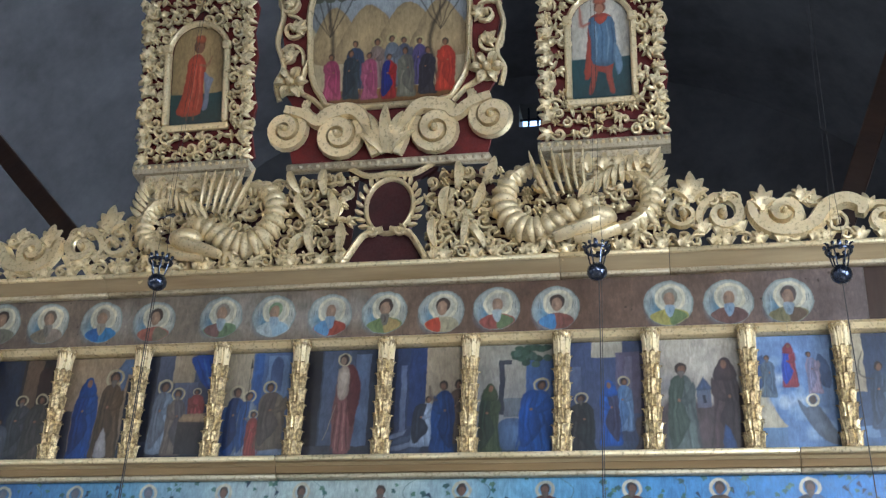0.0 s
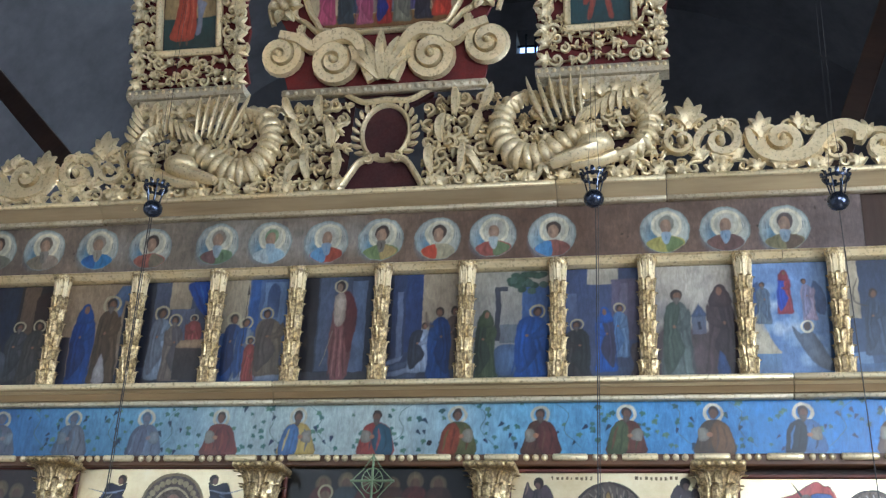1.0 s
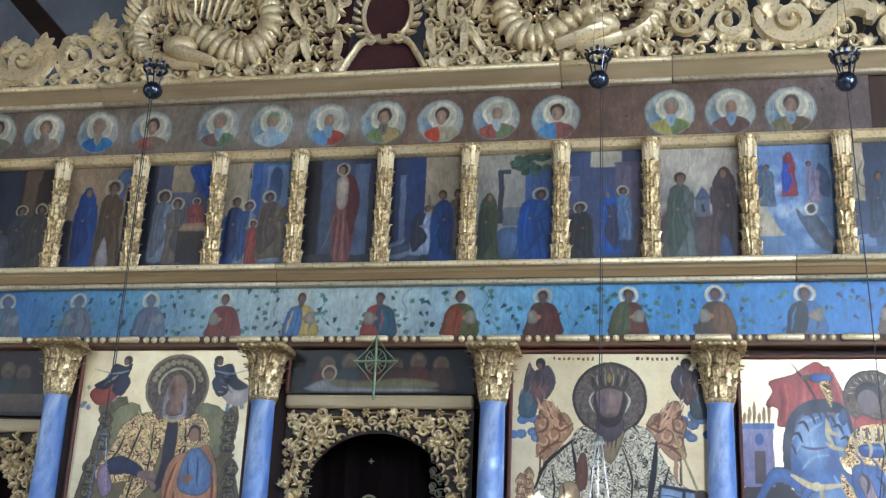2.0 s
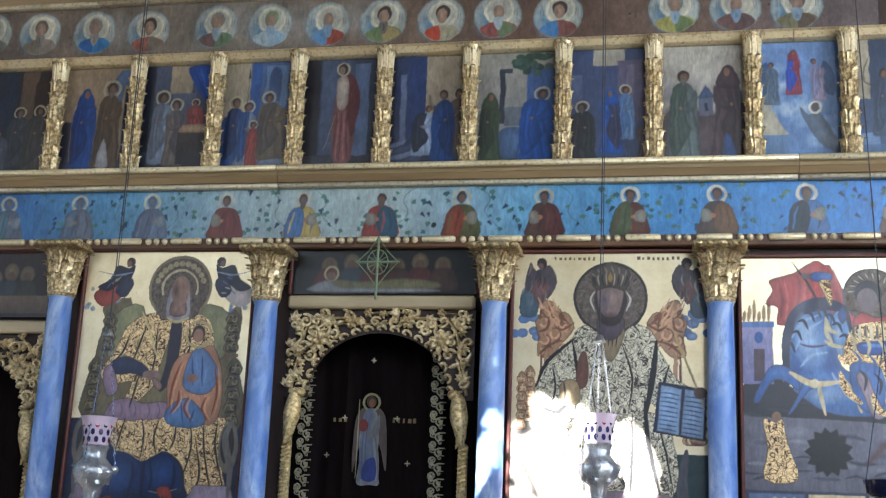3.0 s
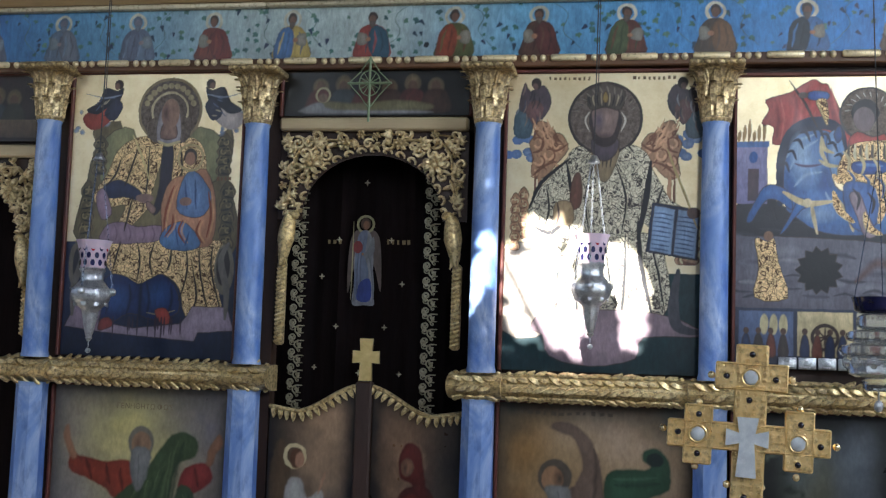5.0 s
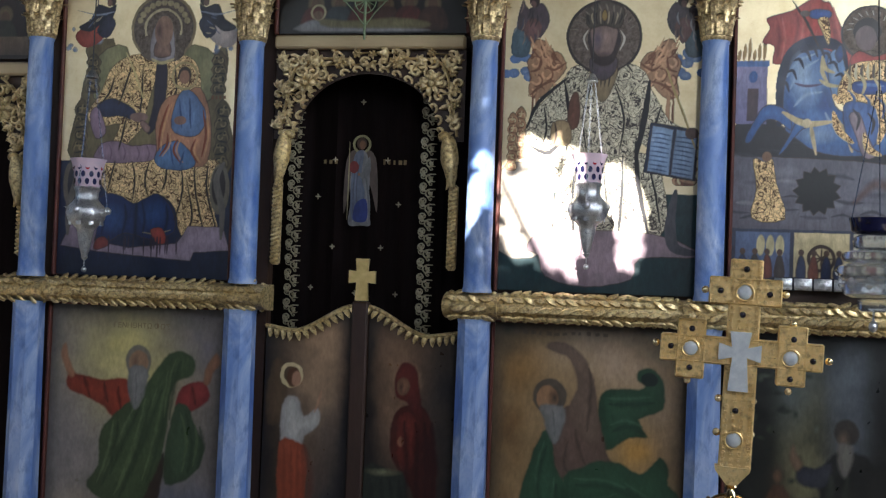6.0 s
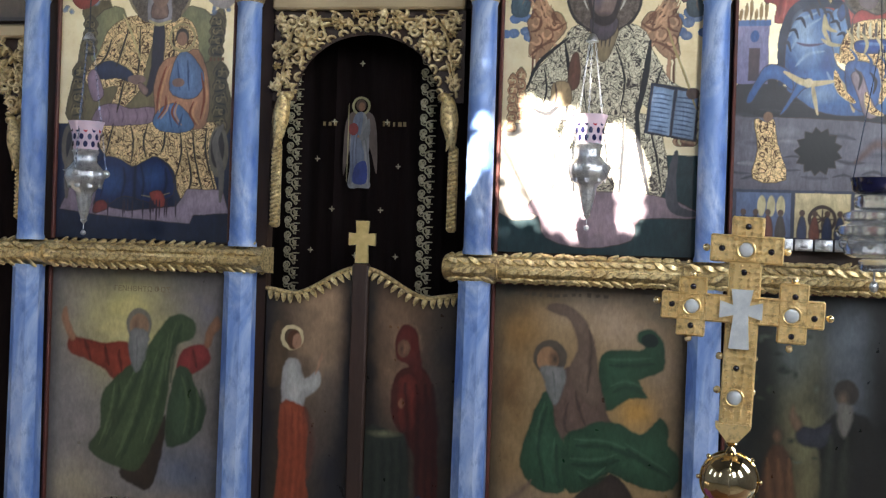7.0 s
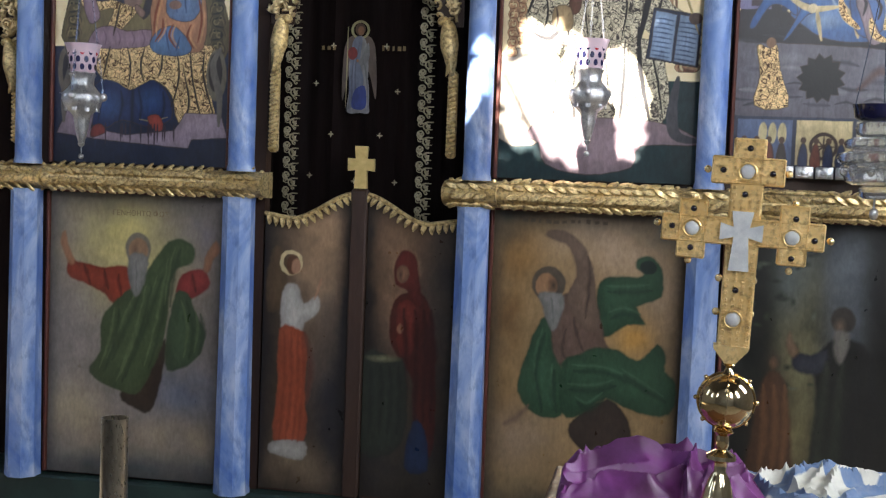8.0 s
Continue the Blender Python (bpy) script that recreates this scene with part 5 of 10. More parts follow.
def sc_f(P, x0, x1, z0, z1):
    w, h = x1 - x0, z1 - z0
    stage(P, x0, x1, z0, z1, S(58, 72, 108), S(50, 56, 78), ((0.46, 1.0, 0.42, 1, S(178, 162, 138)), (0.0, 0.1, 0.1, 1, S(44, 48, 64)), (0.16, 0.23, 0.25, 0.84, S(108, 120, 150)), (0.26, 0.46, 0.3, 1, S(52, 70, 118))), S(58, 62, 80))
    for k in range(4):
        P.poly([(x0 + 0.02 * w, z0 + (0.06 + 0.05 * k) * h), (x0 + (0.44 - 0.06 * k) * w, z0 + (0.12 + 0.05 * k) * h), (x0 + (0.4 - 0.06 * k) * w, z0 + (0.06 + 0.05 * k) * h), (x0 + 0.02 * w, z0 + (0.02 + 0.05 * k) * h)], S(116, 126, 150) if k % 2 else S(74, 84, 108), False)
    cast(P, x0, w, z0, h, (0.85, 0.14, 0.56, S(96, 78, 66), None, ""), (0.45, 0.12, 0.44, S(150, 164, 188), S(50, 54, 66), "rw"), (0.68, 0.06, 0.64, S(40, 78, 140), S(34, 62, 116), ""))
    P.stroke([(x0 + 0.6 * w, z0 + 0.52 * h), (x0 + 0.54 * w, z0 + 0.54 * h), (x0 + 0.51 * w, z0 + 0.64 * h)], 0.03, S(96, 76, 66))


def sc_g(P, x0, x1, z0, z1):
    w, h = x1 - x0, z1 - z0
    stage(P, x0, x1, z0, z1, S(172, 166, 152), S(120, 122, 130), ((0.6, 1.0, 0.3, 0.86, S(74, 104, 158)), (0.3, 0.36, 0.38, 0.84, S(60, 62, 76)), (0.3, 0.44, 0.82, 0.86, S(66, 68, 80)), (0.36, 0.6, 0.36, 0.52, S(110, 116, 124)), (0.94, 1.0, 0.1, 0.9, S(60, 54, 60))), S(66, 76, 92))
    rng = random.Random(8)
    for k in range(34):
        P.oval(x0 + min(0.93, max(0.4, rng.gauss(0.62, 0.12))) * w, z0 + min(0.97, rng.gauss(0.9, 0.045)) * h, 0.05 * w, 0.03 * h, rng.choice((S(52, 76, 64), S(64, 90, 74), S(80, 104, 92))))
    P.poly([(x0 + 0.3 * w, z0 + 0.1 * h), (x0 + 0.3 * w, z0 + 0.3 * h), (x0 + 0.45 * w, z0 + 0.35 * h), (x0 + 0.6 * w, z0 + 0.3 * h), (x0 + 0.6 * w, z0 + 0.1 * h)], S(78, 100, 134))
    cast(P, x0, w, z0, h, (0.2, 0.04, 0.62, S(74, 86, 62), S(56, 66, 56), "k"), (0.7, 0.06, 0.62, S(40, 92, 172), S(34, 78, 152), "hwr"))


def sc_h(P, x0, x1, z0, z1):
    w, h = x1 - x0, z1 - z0
    stage(P, x0, x1, z0, z1, S(70, 84, 122), S(76, 86, 114), ((0.32, 0.68, 0.86, 1, S(196, 188, 170)), (0.6, 1.0, 0.36, 0.9, S(104, 98, 124)), (0.0, 0.2, 0.5, 0.78, S(98, 112, 146)), (0.7, 0.78, 0.4, 0.86, S(122, 116, 142))), S(78, 92, 122))
    cast(P, x0, w, z0, h, (0.2, 0.04, 0.5, S(62, 60, 62), S(52, 56, 58), "hbw"), (0.69, 0.22, 0.46, S(120, 152, 196), S(96, 134, 186), "h"), (0.52, 0.1, 0.56, S(44, 98, 184), S(70, 70, 100), "k"), (0.92, 0.06, 0.34, S(100, 88, 92), None, "w"))


def sc_i(P, x0, x1, z0, z1):
    w, h = x1 - x0, z1 - z0
    stage(P, x0, x1, z0, z1, S(198, 190, 176), S(140, 130, 126), (), S(84, 74, 76))
    P.feather = 0.05
    for fx, fz, rx, c in ((0.2, 0.6, 0.26, S(150, 146, 148)), (0.85, 0.66, 0.2, S(160, 152, 146)), (0.5, 0.75, 0.2, S(206, 198, 184))):
        P.oval(x0 + fx * w, z0 + fz * h, rx * w, 0.12 * h, c, rim="fade")
    P.poly([(x0 + 0.03, z0 + 0.03), (x0 + 0.03, z0 + 0.4 * h), (x0 + 0.3 * w, z0 + 0.5 * h), (x0 + 0.6 * w, z0 + 0.42 * h), (x1 - 0.03, z0 + 0.5 * h), (x1 - 0.03, z0 + 0.03)], S(88, 74, 76))
    P.feather = 0.012
    P.field(x0 + 0.46 * w, x0 + 0.6 * w, z0 + 0.4 * h, z0 + 0.56 * h, S(92, 106, 128), S(100, 100, 116))
    P.poly([(x0 + 0.44 * w, z0 + 0.55 * h), (x0 + 0.62 * w, z0 + 0.55 * h), (x0 + 0.53 * w, z0 + 0.67 * h)], S(76, 92, 124), False)
    P.field(x0 + 0.52 * w, x0 + 0.55 * w, z0 + 0.44 * h, z0 + 0.5 * h, S(40, 44, 60), S(40, 44, 60))
    cast(P, x0, w, z0, h, (0.3, 0.02, 0.78, S(100, 112, 110), S(78, 92, 82), "b"), (0.76, 0.02, 0.82, S(84, 66, 70), S(72, 58, 64), "k"))
    P.poly([(x0 + 0.7 * w, z0 + 0.04 * h), (x0 + 0.74 * w, z0 + 0.26 * h), (x0 + 0.84 * w, z0 + 0.04 * h)], S(62, 92, 150))


def sc_j(P, x0, x1, z0, z1):
    w, h = x1 - x0, z1 - z0
    stage(P, x0, x1, z0, z1, S(120, 150, 198), S(96, 130, 178))
    P.poly([(x0 + 0.01, z0 + 0.22 * h), (x0 + 0.01, z0 + 0.8 * h), (x0 + 0.14 * w, z0 + 0.56 * h), (x0 + 0.3 * w, z0 + 0.3 * h), (x0 + 0.36 * w, z0 + 0.22 * h)], S(206, 196, 172))
    P.field(x0, x0 + 0.36 * w, z0, z0 + 0.22 * h, S(104, 138, 178), S(84, 108, 140))
    rng = random.Random(14)
    for k in range(44):
        a = k / 43
        px, pz = x0 + (0.22 + 0.5 * a + rng.uniform(-0.1, 0.1)) * w, z0 + (0.68 - 0.5 * a + rng.uniform(-0.16, 0.16)) * h
        P.oval(px, pz, rng.uniform(0.03, 0.06), rng.uniform(0.025, 0.05), rng.choice((S(150, 178, 212), S(104, 140, 190), S(84, 122, 176), S(184, 200, 220))), rim="fade")
    for sx in (-1, 1):
        P.poly([(x0 + (0.46 + sx * 0.3) * w, z0 + 0.84 * h), (x0 + (0.46 + sx * 0.42) * w, z0 + 0.72 * h), (x0 + (0.46 + sx * 0.4) * w, z0 + 0.54 * h), (x0 + (0.46 + sx * 0.28) * w, z0 + 0.62 * h)], S(70, 96, 140))
    cast(P, x0, w, z0, h, (0.2, 0.48, 0.36, S(104, 122, 140), S(88, 108, 132), "b"), (0.7, 0.5, 0.36, S(164, 150, 176), S(140, 138, 170), "l"), (0.44, 0.56, 0.38, S(146, 62, 76), S(52, 84, 190), "k"))
    x, z = x0 + 0.66 * w, z0 + 0.42 * h
    P.poly([(x - 0.03, z - 0.02), (x + 0.02, z - 0.01), (x + 0.08, z - 0.12), (x + 0.12, z - 0.2), (x + 0.04, z - 0.18), (x - 0.01, z - 0.12), (x - 0.06, z - 0.02), (x - 0.07, z + 0.02)], S(98, 112, 132))
    P.ring(x, z + 0.014, 0.022, 0.032, S(224, 216, 190))
    P.oval(x, z + 0.014, 0.018, 0.022, S(90, 78, 74))


def sc_k(P, x0, x1, z0, z1):
    w, h = x1 - x0, z1 - z0
    stage(P, x0, x1, z0, z1, S(56, 66, 90), S(70, 92, 126), ((0.0, 0.22, 0.5, 1, S(196, 182, 156)), (0.05, 0.3, 0.1, 0.22, S(110, 140, 180))), S(76, 104, 142))
    cast(P, x0, w, z0, h, (0.36, 0.2, 0.56, S(72, 88, 112), S(60, 74, 96), ""))
    P.stroke([(x0 + 0.3 * w, z0 + 0.6 * h), (x0 + 0.16 * w, z0 + 0.66 * h), (x0 + 0.2 * w, z0 + 0.84 * h)], 0.014, S(74, 66, 60))


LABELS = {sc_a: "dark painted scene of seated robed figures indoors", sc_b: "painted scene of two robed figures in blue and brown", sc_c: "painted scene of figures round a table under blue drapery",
          sc_d: "painted scene of robed figures before a blue arcade", sc_e: "dark painted scene of one pale figure in a red cloak", sc_f: "painted scene of figures on palace steps",
          sc_g: "painted scene of two figures beside a tree and well", sc_h: "painted scene of figures in blue before violet buildings", sc_i: "painted scene of two tall robed figures under pale sky",
          sc_j: "painted scene of figures in bright blue clouds", sc_k: "painted scene of one dark figure on a blue floor"}
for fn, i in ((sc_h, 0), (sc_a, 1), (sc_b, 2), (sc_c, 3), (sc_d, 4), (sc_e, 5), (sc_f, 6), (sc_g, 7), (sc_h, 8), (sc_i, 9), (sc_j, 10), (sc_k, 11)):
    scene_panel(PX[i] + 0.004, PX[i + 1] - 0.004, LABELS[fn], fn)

# ---------- the great icons of the main tier ----------


def icon_panel(name, x0, x1, z0, z1, label, group=""):
    """An icon board in a slim red-brown frame; returns its thing and its painting."""
    t = thing(name, label, "icon", group)
    Geo().box(x0, x1, 0.0, 0.034, z0, z1, 0.003).make("board", WOOD_DARK, t, smooth=False)
    f = 0.016
    for a, b, c, d in ((x0 - f, x0, z0 - 0.003, z1 + 0.003), (x1, x1 + f, z0 - 0.003, z1 + 0.003), (x0, x1, z1, z1 + f)):
        Geo().box(a, b, -0.02, 0.033, c, d, 0.004).make("frame_strip", FRAME_RED, t, smooth=False)
    P = Fresco(x0 + 0.001, x1 - 0.001, z0 + 0.001, z1 - 0.001, -0.002, 0.0033 if z0 > 1.7 else 0.004)
    P.line = (S(70, 52, 44), 0.001) if z0 > 1.7 and z1 - z0 > 0.5 else None
    P.modelled, P.feather = True, 0.0 if P.line else 0.02
    return t, P


class Sheet:
    """Fractions of a panel turned into metres: u across, v upwards."""

    def __init__(self, x0, x1, z0, z1):
        self.x0, self.z0, self.w, self.h = x0, z0, x1 - x0, z1 - z0

    def p(self, *uv):
        return [(self.x0 + u * self.w, self.z0 + v * self.h) for u, v in uv]


def bars(P, x0, x1, z, n, h, colr, seed=0, mi=0):
    """Unreadable lettering as a row of short bars."""
    rng, x = random.Random(seed), x0
    for i in range(n):
        w = (x1 - x0) / n
        P.field(x + 0.15 * w, x + w * rng.uniform(0.5, 0.85), z, z + h * rng.uniform(0.75, 1.0), colr, colr, mi)
        x += w


def inscription(words, left, right, y, parent):
    """Painted lettering between two points of a panel front."""
    cu = bpy.data.curves.new("inscription", "FONT")
    cu.body, cu.size = words, 0.04
    tmp = new("inscription", cu)
    me = bpy.data.meshes.new_from_object(tmp.evaluated_get(bpy.context.evaluated_depsgraph_get()))
    bpy.data.objects.remove(tmp)
    span = max(v.co.x for v in me.vertices) or 1.0
    k = (right[0] - left[0]) / span
    me.transform(Matrix(((k, 0, 0, left[0]), (0, 0, 0, y), (0, k, 0, left[1]), (0, 0, 0, 1))))
    me.materials.append(LETTERS)
    ob = new("inscription", me)
    ob.parent = parent
    tagged(ob, "faded ochre Greek lettering")


LETTERS = simple("ochre_letters", S(132, 112, 78), S(104, 90, 66), 30, 0.5, 0, 0.05)


def throne_side(P, x, z0, z1, w, c1, c2):
    """A carved throne post: a bumpy outline with scrolls, gaps and lit ridges."""
    n = max(4, int((z1 - z0) / (0.75 * w)))
    zs = [z0 + (z1 - z0) * i / (2 * n) for i in range(2 * n + 1)]
    out = [w * (0.52 if i % 2 else 0.36) for i in range(2 * n + 1)]
    P.poly([(x - o, z) for o, z in zip(out, zs)] + [(x, z1 + 0.35 * w)] + [(x + o, z) for o, z in reversed(list(zip(out, zs)))], c1)
    for i in range(n):
        z, h, s = z0 + (i + 0.5) * (z1 - z0) / n, (z1 - z0) / n, 1 if i % 2 else -1
        P.stroke([(x - s * 0.34 * w, z - 0.4 * h), (x + s * 0.1 * w, z - 0.3 * h), (x + s * 0.3 * w, z + 0.1 * h), (x - s * 0.05 * w, z + 0.35 * h)], 0.16 * w, c2)
        P.ring(x + s * 0.1 * w, z, 0.1 * w, 0.2 * w, shade(c1, 2.6), seg=14, part_of=0.7, a0=i)
        P.ring(x - s * 0.16 * w, z + 0.3 * h, 0.08 * w, 0.16 * w, shade(c1, 2.4), seg=14, part_of=0.6, a0=2.0 * i)
        P.stroke([(x - s * 0.42 * w, z - 0.3 * h), (x - s * 0.36 * w, z + 0.1 * h), (x - s * 0.1 * w, z + 0.3 * h)], 0.09 * w, shade(c1, 2.2))
        P.stroke([(x + s * 0.4 * w, z - 0.42 * h), (x + s * 0.44 * w, z), (x + s * 0.3 * w, z + 0.4 * h)], 0.1 * w, shade(c1, 1.45))
        P.oval(x - s * 0.2 * w, z + 0.3 * h, 0.08 * w, 0.07 * w, c2)


def carved_wing(P, q, s, u0, c1, c2):
    """The pierced scrollwork of a throne back; s mirrors it."""
    p = lambda *uv: q.p(*[(u0 + s * u, v) for u, v in uv])
    P.poly(p((0.02, 0.74), (0.05, 0.79), (0.1, 0.8), (0.13, 0.83), (0.18, 0.835), (0.19, 0.79), (0.22, 0.76), (0.2, 0.71), (0.21, 0.67), (0.18, 0.64), (0.13, 0.65), (0.08, 0.69)), c1)
    rng = random.Random(31)
    for k in range(16):
        u, v = rng.uniform(0.07, 0.19), rng.uniform(0.66, 0.82)
        P.ring(*p((u, v))[0], 0.008, 0.014, rng.choice((shade(c1, 1.5), c2, shade(c2, 0.6))), part_of=rng.uniform(0.5, 0.8), a0=rng.uniform(0, 6))
        P.stroke(p((u - 0.03, v - 0.02), (u, v), (u + 0.02, v + 0.03)), 0.009, rng.choice((shade(c1, 1.45), c2)))
    for u, v, r in ((0.175, 0.76, 0.03), (0.12, 0.72, 0.032), (0.17, 0.7, 0.03), (0.06, 0.745, 0.02), (0.19, 0.66, 0.024)):
        P.oval(*p((u, v))[0], r * 0.75, r * 0.7, shade(c1, 0.8))
        P.ring(*p((u, v))[0], r * 0.4, r * 0.75, shade(c1, 1.5), seg=14, part_of=0.65, a0=20 * u)
        P.ring(*p((u, v))[0], r * 0.8, r * 1.0, c2, seg=14, part_of=0.5, a0=3 + 20 * v)
    for a, b, c in (((0.02, 0.76), (0.08, 0.735), (0.12, 0.75)), ((0.08, 0.7), (0.14, 0.685), (0.2, 0.65)), ((0.15, 0.78), (0.16, 0.74), (0.2, 0.73))):
        P.stroke(p(a, b, c), 0.012, c2)
    P.stroke(p((0.165, 0.66), (0.16, 0.6), (0.165, 0.52)), 0.022, c1)
    P.stroke(p((0.185, 0.66), (0.185, 0.6), (0.185, 0.52)), 0.012, c2)


def icon_mother():
    x0, x1, z0, z1 = -1.525, -0.65, 1.74, 3.112
    t, P = icon_panel("enthroned_mother_icon", x0, x1, z0, z1, "large gilt icon of an enthroned mother and child", "great icons")
    q = Sheet(x0, x1, z0, z1)
    navy, teal = S(34, 46, 78), S(146, 142, 100)
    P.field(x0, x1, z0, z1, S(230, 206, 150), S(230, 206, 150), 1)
    P.field(x0, x1, z0, z0 + 0.4 * q.h, navy, S(26, 36, 60))
    # throne back and arms
    P.poly(q.p((0.1, 0.36), (0.1, 0.62), (0.14, 0.74), (0.12, 0.8), (0.28, 0.83), (0.34, 0.76), (0.86, 0.78), (0.9, 0.83), (0.95, 0.76), (0.93, 0.62), (0.97, 0.36)), S(120, 106, 72))
    P.poly(q.p((0.18, 0.62), (0.2, 0.77), (0.36, 0.8), (0.4, 0.62)), teal)
    P.poly(q.p((0.68, 0.62), (0.7, 0.8), (0.88, 0.77), (0.86, 0.62)), teal)
    for u, v0, v1 in ((0.11, 0.38, 0.6), (0.93, 0.38, 0.6), (0.17, 0.64, 0.76), (0.9, 0.64, 0.77)):
        (xa, za), (xb, zb) = q.p((u, v0), (u, v1))
        throne_side(P, xa, za, zb, 0.075, S(92, 80, 54), S(28, 24, 22))
    # halo and veil
    (hx, hz), = q.p((0.57, 0.865))
    P.oval(hx, hz, 0.165, 0.165, S(90, 80, 74), 2)
    P.ring(hx, hz, 0.15, 0.165, S(150, 130, 100))
    for i in range(11):
        a = math.pi * (0.1 + 0.8 * i / 10)
        P.oval(hx + 0.125 * math.cos(a), hz + 0.125 * math.sin(a), 0.016, 0.016, S(176, 160, 124))
    # two winged shapes on clouds in the corners
    rng, keep_line = random.Random(12), P.line
    P.line, P.feather = None, 0.006
    for u, s, c in ((0.2, 1, S(160, 66, 54)), (0.86, -1, S(196, 182, 178))):
        for k in range(12):
            P.oval(*q.p((u + rng.uniform(-0.19, 0.0) * s, rng.uniform(0.79, 0.87)))[0], rng.uniform(0.016, 0.03), rng.uniform(0.014, 0.024), rng.choice((S(150, 166, 190), S(120, 142, 178), S(184, 186, 188))), rim="fade")
        P.poly(q.p((u - 0.15 * s, 0.84), (u - 0.08 * s, 0.88), (u + 0.02 * s, 0.9), (u + 0.04 * s, 0.85), (u - 0.02 * s, 0.81), (u - 0.1 * s, 0.8)), c)
        P.poly(q.p((u - 0.13 * s, 0.87), (u - 0.06 * s, 0.9), (u - 0.02 * s, 0.95), (u + 0.05 * s, 0.94), (u + 0.09 * s, 0.95), (u + 0.06 * s, 0.89), (u, 0.88), (u - 0.06 * s, 0.855)), S(30, 34, 54))
        P.poly(q.p((u - 0.02 * s, 0.86), (u + 0.05 * s, 0.91), (u + 0.09 * s, 0.88), (u + 0.04 * s, 0.83)), S(44, 46, 70))
        for k in range(8):
            a0, b0 = u + rng.uniform(-0.1, 0.06) * s, rng.uniform(0.83, 0.93)
            P.stroke(q.p((a0, b0), (a0 + 0.03 * s, b0 + rng.uniform(-0.01, 0.03))), 0.01, rng.choice((S(96, 108, 140), S(20, 22, 36), S(190, 176, 150))))
        P.oval(*q.p((u + 0.06 * s, 0.962))[0], 0.024, 0.024, S(60, 44, 38))
        P.oval(*q.p((u + 0.05 * s, 0.955))[0], 0.014, 0.017, S(120, 88, 72))
        P.stroke(q.p((u - 0.14 * s, 0.93), (u - 0.02 * s, 0.915), (u + 0.08 * s, 0.925)), 0.012, S(150, 160, 184))
    P.line, P.feather = keep_line, 0.0
    # skirt, underskirt
    P.poly(q.p((0.22, 0.41), (0.9, 0.41), (0.88, 0.3), (0.95, 0.14), (0.98, 0.1), (0.86, 0.11), (0.72, 0.15), (0.68, 0.24), (0.58, 0.29), (0.5, 0.26), (0.44, 0.245), (0.3, 0.28), (0.24, 0.33)), S(220, 186, 124), True, 3)
    P.poly(q.p((0.2, 0.15), (0.24, 0.27), (0.34, 0.285), (0.44, 0.255), (0.5, 0.27), (0.58, 0.29), (0.67, 0.23), (0.68, 0.16), (0.56, 0.13), (0.4, 0.15), (0.3, 0.12)), S(34, 52, 98))
    for u, v in ((0.32, 0.2), (0.56, 0.22)):
        P.oval(*q.p((u, v))[0], 0.08, 0.075, S(56, 84, 134), rim="fade")
        P.stroke(q.p((u - 0.07, 0.26), (u - 0.05, 0.2), (u - 0.06, 0.145)), 0.02, S(18, 26, 52), S(34, 54, 100))
        P.stroke(q.p((u + 0.07, 0.25), (u + 0.08, 0.2), (u + 0.06, 0.145)), 0.024, S(18, 26, 52), S(34, 54, 100))
    P.stroke(q.p((0.46, 0.265), (0.455, 0.2), (0.46, 0.13)), 0.03, S(14, 20, 42), S(34, 54, 100))
    P.stroke(q.p((0.5, 0.155), (0.58, 0.15), (0.66, 0.165)), 0.01, S(186, 168, 120), S(34, 54, 100))
    # mantle over the shoulders
    P.poly(q.p((0.47, 0.775), (0.68, 0.775), (0.78, 0.73), (0.8, 0.6), (0.7, 0.56), (0.6, 0.62), (0.56, 0.72), (0.5, 0.6), (0.47, 0.52), (0.4, 0.47), (0.33, 0.42), (0.3, 0.46), (0.34, 0.53), (0.24, 0.52), (0.17, 0.53), (0.15, 0.57), (0.22, 0.64), (0.27, 0.72), (0.36, 0.765)), S(220, 186, 124), True, 3)
    P.poly(q.p((0.54, 0.74), (0.6, 0.74), (0.6, 0.62), (0.55, 0.52), (0.5, 0.5), (0.53, 0.6)), S(46, 40, 58))
    P.poly(q.p((0.2, 0.595), (0.28, 0.62), (0.36, 0.605), (0.43, 0.575), (0.41, 0.545), (0.33, 0.56), (0.24, 0.555)), S(38, 46, 80))
    P.poly(q.p((0.16, 0.56), (0.2, 0.59), (0.24, 0.55), (0.26, 0.5), (0.2, 0.48)), S(158, 128, 146))
    P.poly(q.p((0.2, 0.4), (0.24, 0.46), (0.33, 0.47), (0.42, 0.455), (0.56, 0.46), (0.56, 0.41), (0.4, 0.395)), S(160, 130, 148))
    for u in (0.28, 0.36, 0.44, 0.5):
        P.stroke(q.p((u, 0.46), (u + 0.02, 0.43), (u + 0.01, 0.405)), 0.012, S(110, 84, 104), S(160, 130, 148))
